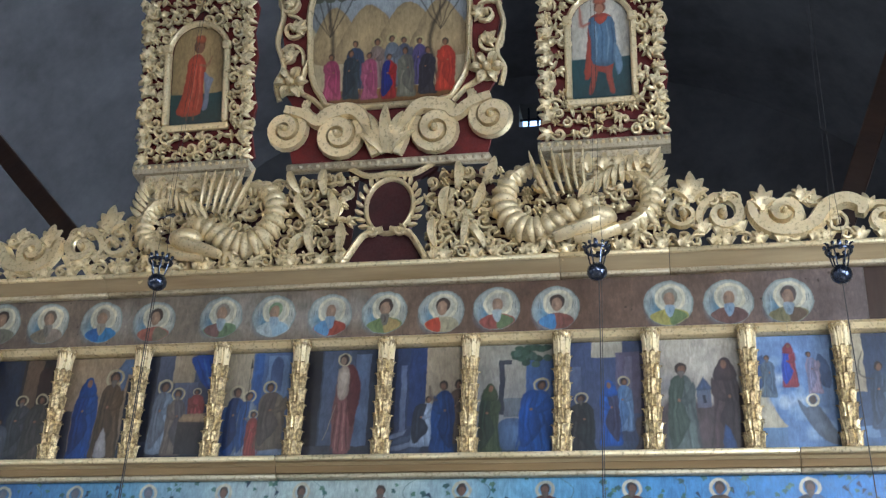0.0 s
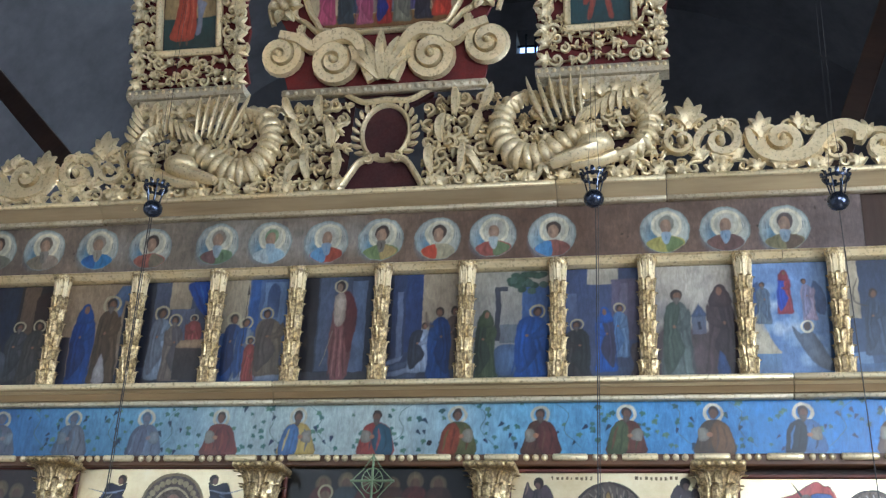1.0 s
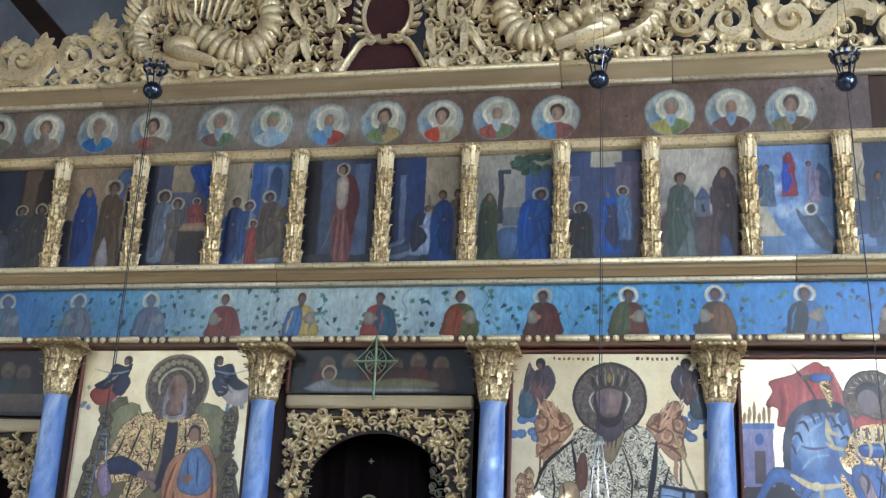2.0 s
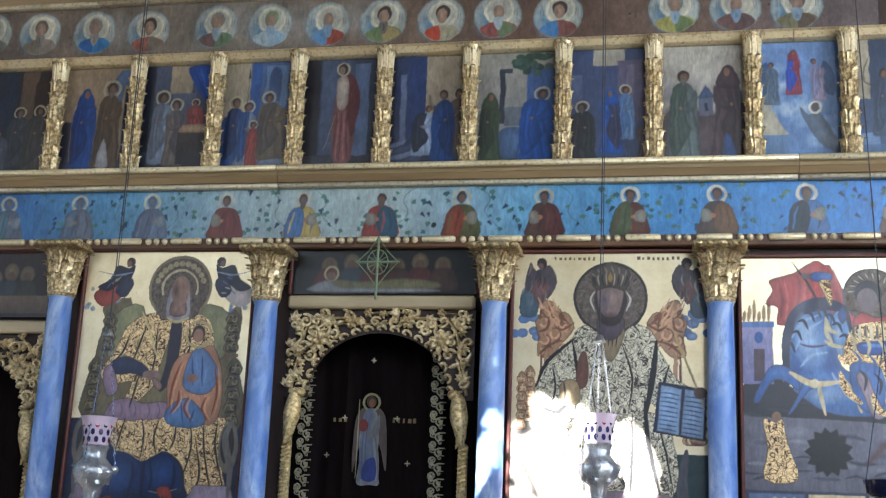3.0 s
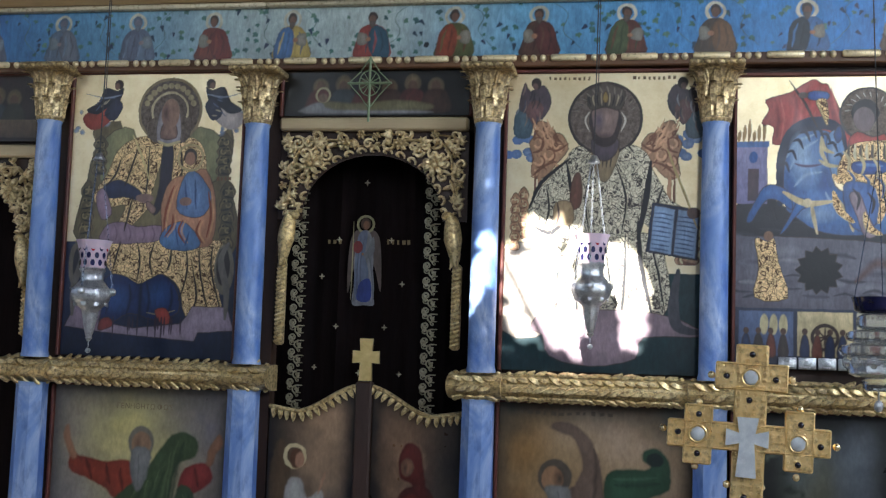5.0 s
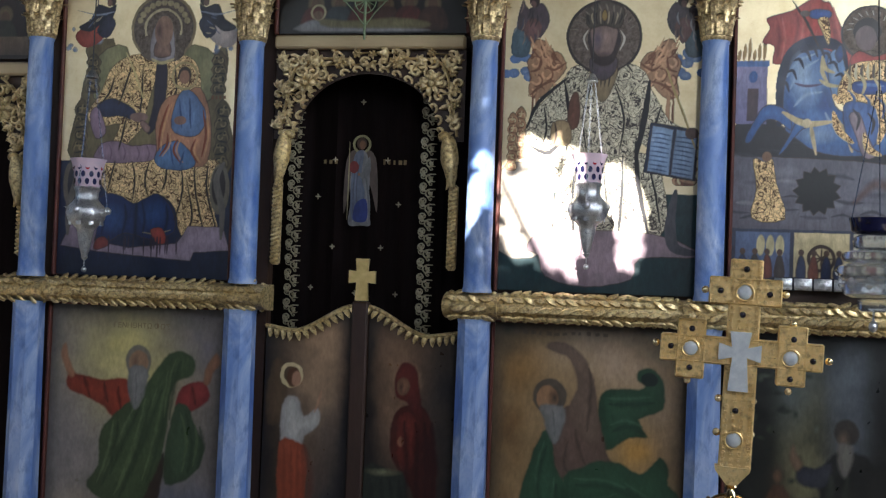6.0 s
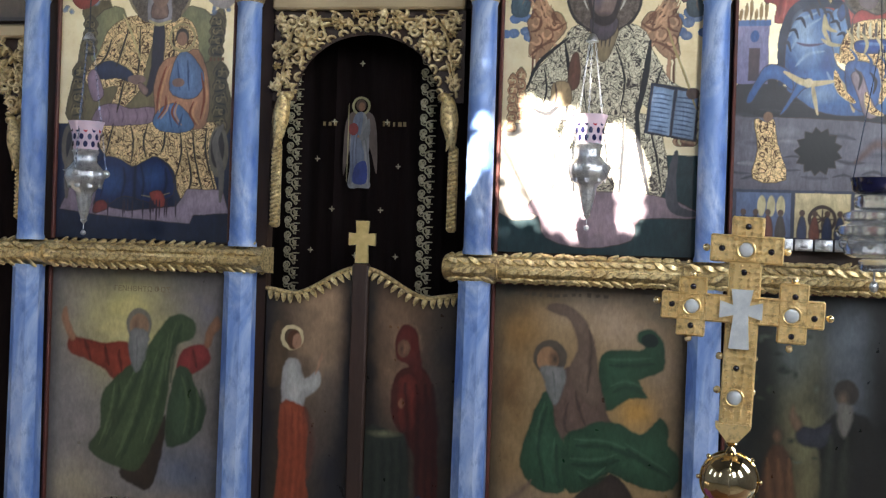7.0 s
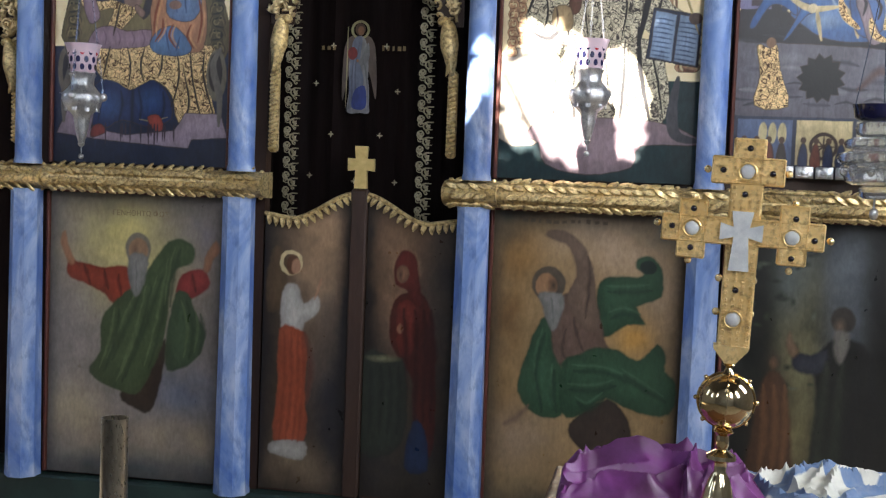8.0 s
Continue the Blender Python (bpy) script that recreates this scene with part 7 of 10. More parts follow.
    P.stroke(q.p((0.245, 0.6), (0.36, 0.562), (0.5, 0.57)), 0.028, S(226, 204, 156))
    P.oval(*q.p((0.37, 0.563))[0], 0.02, 0.02, S(240, 222, 176))
    P.stroke(q.p((0.39, 0.56), (0.4, 0.52), (0.42, 0.46)), 0.018, S(226, 204, 156))
    P.stroke(q.p((0.52, 0.58), (0.58, 0.52), (0.6, 0.47)), 0.022, S(226, 204, 158))
    P.poly(q.p((0.92, 0.6), (1.0, 0.66), (1.0, 0.44), (0.92, 0.5)), S(56, 90, 150))
    # rider
    (rx, rz), = q.p((0.675, 0.868))
    P.oval(rx, rz, 0.12, 0.12, S(84, 76, 72), 2)
    P.ring(rx, rz, 0.112, 0.12, S(70, 64, 62))
    for k in range(10):
        a = 0.2 + 0.3 * k
        P.stroke([(rx + 0.075 * math.cos(a), rz + 0.075 * math.sin(a)), (rx + 0.1 * math.cos(a + 0.1), rz + 0.1 * math.sin(a + 0.1))], 0.008, S(186, 180, 168))
    P.oval(rx - 0.012, rz + 0.006, 0.058, 0.06, S(40, 34, 36))
    P.oval(rx - 0.016, rz - 0.022, 0.044, 0.054, S(122, 100, 100))
    P.poly(q.p((0.58, 0.78), (0.62, 0.81), (0.7, 0.79), (0.76, 0.8), (0.76, 0.76), (0.6, 0.75)), red)
    P.poly(q.p((0.55, 0.73), (0.6, 0.765), (0.68, 0.775), (0.78, 0.775), (0.84, 0.74), (0.94, 0.7), (0.9, 0.6), (0.7, 0.58), (0.6, 0.6), (0.52, 0.655)), S(206, 184, 130), True, 3)
    for k in range(9):
        P.stroke(q.p((0.58 + 0.03 * k, 0.765), (0.575 + 0.03 * k, 0.73), (0.585 + 0.03 * k, 0.71)), 0.014, S(226, 212, 176) if k % 2 else S(92, 80, 70))
    P.poly(q.p((0.59, 0.69), (0.62, 0.706), (0.74, 0.71), (0.78, 0.69), (0.75, 0.665), (0.62, 0.665)), S(44, 80, 156))
    P.stroke(q.p((0.62, 0.695), (0.68, 0.695), (0.75, 0.69)), 0.014, S(96, 134, 200))
    P.poly(q.p((0.55, 0.62), (0.62, 0.64), (0.72, 0.61), (0.74, 0.52), (0.66, 0.47), (0.58, 0.5)), S(84, 118, 182))
    P.poly(q.p((0.58, 0.59), (0.63, 0.6), (0.68, 0.52), (0.72, 0.46), (0.66, 0.45), (0.62, 0.52)), S(170, 148, 160))
    for a, b, c in (((0.5, 0.6), (0.53, 0.54), (0.6, 0.5)), ((0.66, 0.53), (0.68, 0.48), (0.74, 0.46)), ((0.72, 0.62), (0.75, 0.56), (0.73, 0.5)), ((0.5, 0.66), (0.53, 0.64), (0.56, 0.66))):
        P.stroke(q.p(a, b, c), 0.03, S(226, 206, 156), None, 3)
    for k in range(16):
        a0, b0 = 0.55 + 0.025 * k, 0.74 - 0.06 * (k % 3) - 0.004 * k
        P.stroke(q.p((a0, b0), (a0 + 0.03, b0 - 0.03), (a0 + 0.02, b0 - 0.07)), 0.014, (S(214, 196, 150), S(60, 92, 150), S(44, 40, 50))[k % 3])
    P.stroke(q.p((0.27, 0.985), (0.35, 0.91), (0.417, 0.825)), 0.012, S(60, 34, 30))
    P.poly(q.p((0.365, 0.94), (0.4, 0.95), (0.47, 0.945), (0.47, 0.92), (0.38, 0.918)), S(50, 84, 156))
    P.oval(*q.p((0.345, 0.935))[0], 0.02, 0.014, S(110, 90, 84))
    P.poly(q.p((0.41, 0.915), (0.46, 0.92), (0.475, 0.87), (0.47, 0.83), (0.45, 0.85), (0.43, 0.88)), S(206, 184, 130), True, 3)
    # small gilt standing shape, dark star-shaped cave
    P.poly(q.p((0.1, 0.24), (0.12, 0.34), (0.1, 0.44), (0.16, 0.43), (0.2, 0.44), (0.22, 0.36), (0.27, 0.24)), S(206, 170, 100), True, 3)
    P.oval(*q.p((0.17, 0.45))[0], 0.02, 0.022, S(150, 110, 84))
    (bx, bz), = q.p((0.43, 0.335))
    P.modelled = False
    P.poly([(bx + 0.1 * math.cos(a) * (1.0 if i % 2 else 0.78), bz + 0.105 * math.sin(a) * (1.0 if i % 2 else 0.8)) for i, a in enumerate(np.linspace(0, 6.283, 27)[:-1])], S(12, 12, 15), False)
    P.modelled = True
    P.stroke(q.p((0.62, 0.3), (0.72, 0.36), (0.82, 0.34), (0.8, 0.26)), 0.06, S(104, 74, 66), rock)
    P.stroke(q.p((0.82, 0.36), (0.88, 0.42), (0.94, 0.3)), 0.04, S(78, 94, 88), rock)
    # lower register: three little scenes
    P.field(x0, x1, z0, z0 + 0.205 * q.h, S(60, 64, 84), S(46, 48, 62))
    for k, (u0, u1, c) in enumerate(((0.02, 0.3, S(96, 112, 146)), (0.32, 0.6, S(226, 206, 156)), (0.62, 0.96, S(206, 196, 170)))):
        P.field(x0 + u0 * q.w, x0 + u1 * q.w, z0 + 0.045 * q.h, z0 + 0.195 * q.h, c, shade(c, 0.8))
        if k == 0:
            for uu in (0.15, 0.2, 0.25):
                P.oval(*q.p((uu, 0.15))[0], 0.018, 0.045, S(214, 198, 150))
        if k == 1:
            P.ring(*q.p((0.46, 0.11))[0], 0.045, 0.06, S(70, 52, 44))
            for i in range(4):
                a = i * 0.785
                P.stroke([(q.p((0.46, 0.11))[0][0] + 0.05 * math.cos(a), q.p((0.46, 0.11))[0][1] + 0.05 * math.sin(a)), (q.p((0.46, 0.11))[0][0] - 0.05 * math.cos(a), q.p((0.46, 0.11))[0][1] - 0.05 * math.sin(a))], 0.008, S(70, 52, 44))
        for i in range(4):
            u = u0 + (i + 0.6) * (u1 - u0) / 4.4
            c2 = random.Random(k * 9 + i).choice((S(120, 64, 48), S(70, 60, 56), S(150, 100, 70), S(50, 60, 90)))
            P.poly(q.p((u - 0.025, 0.045), (u - 0.018, 0.1), (u, 0.12), (u + 0.018, 0.1), (u + 0.025, 0.045)), c2)
            P.oval(*q.p((u, 0.128))[0], 0.012, 0.014, S(90, 66, 54))
    P.make("painting", [PAINT, GILT, HALO_METAL, BROCADE], t, smooth=False)
    for k in range(6):
        v = thing("votive_plaque", "small embossed silver votive plaque on the icon", "votive plaque", "silver votive plaques", at=pose(1.86 + 0.082 * k, -0.012, 1.812, -6, 0, (k % 3 - 1) * 2))
        Geo().box(-0.037, 0.037, -0.003, 0.003, -0.024, 0.026, 0.002).make("plate", SILVER, v)
        g = Geo()
        g.dome(0, -0.003, 0.0, 0.018, 0.012, 0.005, 10, 3)
        g.ribbon([(-0.028, -0.003, -0.014), (0, -0.003, -0.018), (0.028, -0.003, -0.014)], 0.006, 0.003)
        g.make("embossing", SILVER, v)


icon_mother()
icon_ruler()
icon_rider()

# ---------- painted panels below the ledge ----------


def dim_ground(P, x0, x1, z0, z1, base, blobs, edge, vignette=0.06):
    """A ground of soft clouds of colour: blobs are u, v, width, height, colour, strength."""
    u, v = (P.X - x0) / (x1 - x0), (P.Z - z0) / (z1 - z0)
    c = np.tile(np.asarray(base, float), u.shape + (1,))
    cloud = 0.5 * soft_noise(P.X, P.Z, 7, 21) + 0.3 * soft_noise(P.X, P.Z, 19, 22)
    for bu, bv, ru, rv, bc, k in blobs:
        g = np.clip(k * np.exp(-((u - bu) / ru) ** 2 - ((v - bv) / rv) ** 2) * (1 + cloud), 0, 1)
        c += (np.asarray(bc) - c) * g[..., None]
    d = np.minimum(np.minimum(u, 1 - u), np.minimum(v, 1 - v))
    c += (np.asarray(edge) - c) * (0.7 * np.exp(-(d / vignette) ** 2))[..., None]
    P.lay((slice(None), slice(None)), np.ones(u.shape), c)


def panel_prophet():
    x0, x1, z0, z1 = -1.53, -0.645, 0.24, 1.598
    t, P = icon_panel("praying_elder_panel", x0, x1, z0, z1, "dim oil-painted panel of an elder with raised arms", "lower panels")
    q = Sheet(x0, x1, z0, z1)
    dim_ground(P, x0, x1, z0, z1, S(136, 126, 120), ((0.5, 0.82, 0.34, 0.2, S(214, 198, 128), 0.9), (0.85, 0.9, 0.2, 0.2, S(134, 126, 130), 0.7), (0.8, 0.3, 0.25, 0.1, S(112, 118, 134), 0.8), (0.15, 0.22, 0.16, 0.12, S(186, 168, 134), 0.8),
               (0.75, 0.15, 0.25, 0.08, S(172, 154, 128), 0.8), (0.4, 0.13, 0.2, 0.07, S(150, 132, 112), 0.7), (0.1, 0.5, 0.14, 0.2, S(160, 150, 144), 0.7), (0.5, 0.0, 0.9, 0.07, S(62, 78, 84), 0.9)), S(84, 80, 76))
    red, grn = S(146, 62, 42), S(76, 92, 60)
    P.poly(q.p((0.675, 0.5), (0.66, 0.36), (0.6, 0.24), (0.5, 0.25), (0.42, 0.29), (0.52, 0.4)), S(58, 44, 34))
    P.poly(q.p((0.1, 0.74), (0.14, 0.755), (0.3, 0.74), (0.44, 0.75), (0.5, 0.7), (0.46, 0.6), (0.36, 0.62), (0.3, 0.655), (0.12, 0.7)), red)
    P.poly(q.p((0.73, 0.67), (0.77, 0.73), (0.88, 0.75), (0.92, 0.7), (0.86, 0.66), (0.78, 0.64)), S(146, 58, 54))
    P.poly(q.p((0.06, 0.83), (0.09, 0.86), (0.11, 0.8), (0.15, 0.755), (0.12, 0.74), (0.08, 0.78)), SKIN)
    P.poly(q.p((0.95, 0.85), (0.97, 0.81), (0.93, 0.78), (0.91, 0.74), (0.88, 0.75), (0.9, 0.81)), SKIN)
    P.poly(q.p((0.73, 0.66), (0.8, 0.66), (0.84, 0.6), (0.9, 0.53), (0.88, 0.46), (0.8, 0.41), (0.69, 0.39), (0.68, 0.5)), S(70, 88, 62))
    P.poly(q.p((0.62, 0.79), (0.68, 0.84), (0.76, 0.85), (0.83, 0.82), (0.82, 0.77), (0.74, 0.75), (0.7, 0.7), (0.685, 0.565), (0.64, 0.44), (0.54, 0.31), (0.44, 0.3), (0.24, 0.36), (0.3, 0.44), (0.31, 0.56), (0.4, 0.63), (0.52, 0.7)), grn)
    for a, b, c in (((0.62, 0.72), (0.54, 0.56), (0.42, 0.36)), ((0.68, 0.78), (0.64, 0.62), (0.56, 0.4)), ((0.5, 0.66), (0.42, 0.54), (0.34, 0.42)), ((0.76, 0.64), (0.8, 0.54), (0.78, 0.44)), ((0.72, 0.82), (0.69, 0.74), (0.67, 0.62)), ((0.56, 0.68), (0.5, 0.52), (0.4, 0.34)), ((0.84, 0.6), (0.86, 0.54), (0.84, 0.46)), ((0.38, 0.6), (0.36, 0.5), (0.3, 0.38))):
        P.stroke(q.p(a, b, c), 0.02, S(94, 110, 74), grn)
        P.stroke([(x + 0.026, z - 0.008) for x, z in q.p(a, b, c)], 0.035, S(52, 66, 44), grn)
    for a, b in (((0.2, 0.74), (0.24, 0.68)), ((0.32, 0.73), (0.34, 0.66)), ((0.4, 0.72), (0.42, 0.64)), ((0.82, 0.73), (0.84, 0.67))):
        P.stroke(q.p(a, b), 0.03, S(92, 34, 26), red)
    (hx, hz), = q.p((0.51, 0.81))
    P.oval(hx, hz, 0.066, 0.078, S(128, 120, 106))
    P.oval(hx, hz - 0.01, 0.05, 0.062, S(156, 120, 90))
    P.oval(hx - 0.016, hz - 0.01, 0.02, 0.05, S(120, 90, 68), rim=S(150, 116, 88))
    P.poly(q.p((0.455, 0.785), (0.565, 0.785), (0.55, 0.69), (0.5, 0.64), (0.465, 0.69)), S(130, 128, 124))
    P.stroke(q.p((0.5, 0.77), (0.505, 0.71), (0.5, 0.66)), 0.014, S(112, 110, 108), S(150, 148, 144))
    P.make("painting", PAINT_SOFT, t, smooth=False)
    inscription("ΓΕΝΗΘΗΤΩ ΦΩΣ", *q.p((0.36, 0.925), (0.68, 0.925)), P.y - 0.001, t)


def panel_elder():
    x0, x1, z0, z1 = 0.62, 1.47, 0.24, 1.598
    t, P = icon_panel("reaching_elder_panel", x0, x1, z0, z1, "brown oil-painted panel of a bearded elder reaching up", "lower panels")
    q = Sheet(x0, x1, z0, z1)
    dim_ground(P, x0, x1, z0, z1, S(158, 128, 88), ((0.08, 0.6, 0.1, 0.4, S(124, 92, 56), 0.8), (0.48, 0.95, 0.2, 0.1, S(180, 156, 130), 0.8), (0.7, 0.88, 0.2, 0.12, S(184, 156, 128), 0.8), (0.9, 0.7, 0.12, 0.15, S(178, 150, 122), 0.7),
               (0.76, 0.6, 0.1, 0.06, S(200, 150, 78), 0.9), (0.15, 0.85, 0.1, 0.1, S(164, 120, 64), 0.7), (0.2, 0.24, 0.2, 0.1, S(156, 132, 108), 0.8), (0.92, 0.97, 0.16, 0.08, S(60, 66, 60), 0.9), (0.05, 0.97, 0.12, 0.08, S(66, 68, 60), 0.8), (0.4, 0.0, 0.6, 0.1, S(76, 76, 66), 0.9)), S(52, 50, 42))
    grn, skin = S(54, 84, 60), S(116, 92, 76)
    P.poly(q.p((0.44, 0.31), (0.63, 0.4), (0.74, 0.335), (0.79, 0.24), (0.9, 0.14), (0.7, 0.14), (0.565, 0.2), (0.46, 0.25)), S(62, 50, 42))
    P.poly(q.p((0.55, 0.76), (0.63, 0.8), (0.76, 0.8), (0.79, 0.82), (0.75, 0.83), (0.755, 0.86), (0.82, 0.87), (0.88, 0.83), (0.88, 0.74), (0.76, 0.705), (0.81, 0.65), (0.72, 0.645), (0.58, 0.6)), grn)
    P.oval(*q.p((0.81, 0.835))[0], 0.036, 0.03, S(28, 40, 34))
    P.poly(q.p((0.33, 0.7), (0.42, 0.74), (0.54, 0.72), (0.6, 0.6), (0.62, 0.55), (0.44, 0.5), (0.3, 0.5), (0.3, 0.6)), S(104, 82, 70))
    P.poly(q.p((0.27, 0.925), (0.3, 0.945), (0.4, 0.935), (0.48, 0.89), (0.525, 0.82), (0.55, 0.72), (0.56, 0.62), (0.46, 0.64), (0.4, 0.72), (0.44, 0.8), (0.4, 0.885), (0.32, 0.91)), S(120, 98, 82))
    P.poly(q.p((0.27, 0.65), (0.32, 0.63), (0.34, 0.54), (0.4, 0.46), (0.4, 0.33), (0.26, 0.33), (0.16, 0.4), (0.19, 0.52)), grn)
    P.poly(q.p((0.38, 0.5), (0.48, 0.54), (0.565, 0.565), (0.68, 0.56), (0.77, 0.53), (0.84, 0.56), (0.88, 0.59), (0.92, 0.55), (0.92, 0.5), (0.98, 0.46), (0.95, 0.36), (0.78, 0.36), (0.62, 0.4), (0.5, 0.34), (0.4, 0.34)), grn)
    P.stroke(q.p((0.22, 0.36), (0.15, 0.31), (0.09, 0.29)), 0.045, skin)
    for a, b, c in (((0.28, 0.62), (0.24, 0.5), (0.28, 0.36)), ((0.44, 0.5), (0.62, 0.5), (0.86, 0.44)), ((0.42, 0.44), (0.54, 0.44), (0.66, 0.46)), ((0.6, 0.77), (0.7, 0.77), (0.82, 0.78)), ((0.62, 0.68), (0.7, 0.7), (0.78, 0.68)), ((0.34, 0.5), (0.34, 0.42), (0.36, 0.36)), ((0.7, 0.5), (0.8, 0.46), (0.92, 0.42)), ((0.46, 0.4), (0.52, 0.38), (0.6, 0.42))):
        P.stroke(q.p(a, b, c), 0.02, S(72, 102, 76), grn)
        P.stroke([(x + 0.01, z - 0.026) for x, z in q.p(a, b, c)], 0.04, S(38, 60, 44), grn)
    for a, b, c in (((0.5, 0.86), (0.51, 0.78), (0.5, 0.66)), ((0.44, 0.66), (0.46, 0.6), (0.5, 0.55)), ((0.4, 0.62), (0.38, 0.56), (0.4, 0.52))):
        P.stroke(q.p(a, b, c), 0.026, S(76, 60, 52), S(114, 92, 78))
    (hx, hz), = q.p((0.3, 0.765))
    P.oval(hx, hz, 0.076, 0.078, S(86, 76, 64))
    P.oval(hx - 0.01, hz - 0.01, 0.05, 0.056, S(164, 122, 86))
    P.oval(hx + 0.022, hz - 0.006, 0.034, 0.05, S(66, 52, 42), rim="fade")
    P.poly(q.p((0.25, 0.735), (0.37, 0.735), (0.38, 0.68), (0.34, 0.61), (0.3, 0.64), (0.27, 0.69)), S(132, 130, 126))
    P.stroke(q.p((0.32, 0.72), (0.33, 0.67), (0.335, 0.63)), 0.016, S(110, 108, 106), S(152, 150, 146))
    bars(P, *[p[0] for p in q.p((0.1, 0), (0.6, 0))], z0 + 0.965 * q.h, 12, 0.018, S(90, 78, 62), 5)
    P.make("painting", PAINT_SOFT, t, smooth=False)


def panel_pilgrim():
    x0, x1, z0, z1 = 1.64, 2.455, 0.24, 1.598
    t, P = icon_panel("dark_pilgrim_panel", x0, x1, z0, z1, "darkened oil-painted panel of a cloaked standing figure", "lower panels")
    q = Sheet(x0, x1, z0, z1)
    dim_ground(P, x0, x1, z0, z1, S(36, 34, 28), ((0.62, 0.86, 0.11, 0.3, S(104, 112, 120), 0.85), (0.4, 0.58, 0.11, 0.26, S(112, 108, 78), 0.85), (0.34, 0.86, 0.1, 0.14, S(96, 104, 100), 0.8), (0.95, 0.7, 0.2, 0.5, S(20, 20, 18), 0.95), (0.1, 0.7, 0.13, 0.4, S(24, 26, 22), 0.95), (0.4, 0.3, 0.1, 0.12, S(126, 116, 80), 0.8), (0.5, 0.0, 0.5, 0.12, S(40, 38, 32), 0.8)), S(22, 22, 20))
    P.feather = 0.03
    rng = random.Random(6)
    for k in range(34):
        P.oval(*q.p((rng.uniform(0.06, 0.5), rng.uniform(0.4, 0.97)))[0], rng.uniform(0.012, 0.035), rng.uniform(0.01, 0.03), rng.choice((S(40, 46, 36), S(30, 34, 28), S(92, 100, 84), S(60, 66, 50))), rim="fade")
    P.poly(q.p((0.16, 0.14), (0.18, 0.36), (0.22, 0.5), (0.3, 0.52), (0.36, 0.42), (0.38, 0.14)), S(80, 54, 36))
    P.oval(*q.p((0.27, 0.56))[0], 0.036, 0.05, S(64, 48, 38), rim="fade")
    P.oval(*q.p((0.27, 0.55))[0], 0.022, 0.034, S(112, 84, 62), rim="fade")
    for u in (0.22, 0.28, 0.33):
        P.stroke(q.p((u, 0.48), (u + 0.02, 0.34), (u, 0.18)), 0.04, S(112, 78, 52))
    P.poly(q.p((0.48, 0.0), (0.5, 0.4), (0.48, 0.55), (0.52, 0.61), (0.58, 0.64), (0.7, 0.63), (0.79, 0.56), (0.86, 0.4), (0.9, 0.0)), S(32, 32, 30))
    P.poly(q.p((0.54, 0.6), (0.46, 0.585), (0.4, 0.59), (0.36, 0.57), (0.37, 0.535), (0.44, 0.52), (0.52, 0.53)), S(50, 52, 60))
    P.poly(q.p((0.36, 0.57), (0.33, 0.61), (0.345, 0.655), (0.37, 0.62), (0.395, 0.59)), S(112, 88, 68))
    for u in (0.54, 0.62, 0.7, 0.78):
        P.stroke(q.p((u, 0.56), (u - 0.02, 0.3), (u, 0.03)), 0.07, S(50, 54, 44) if u < 0.65 else S(28, 28, 28))
    P.oval(*q.p((0.61, 0.7))[0], 0.05, 0.056, S(56, 50, 44))
    P.oval(*q.p((0.595, 0.68))[0], 0.03, 0.042, S(104, 86, 70), rim="fade")
    P.poly(q.p((0.57, 0.66), (0.64, 0.66), (0.64, 0.6), (0.6, 0.56), (0.57, 0.6)), S(112, 108, 100))
    P.make("painting", PAINT_SOFT, t, smooth=False)


panel_prophet()
panel_elder()
panel_pilgrim()

# ---------- royal doors ----------
DC = -0.01


def door_top(x):
    """Height of the swept top edge, symmetrical about the middle."""
    k = min(1.0, abs(x - DC) / 0.45)
    return 1.512 + 0.13 * (0.5 + 0.5 * math.cos(math.pi * min(1, k / 0.72))) ** 0.9 + 0.02 * max(0.0, (k - 0.72) / 0.28)


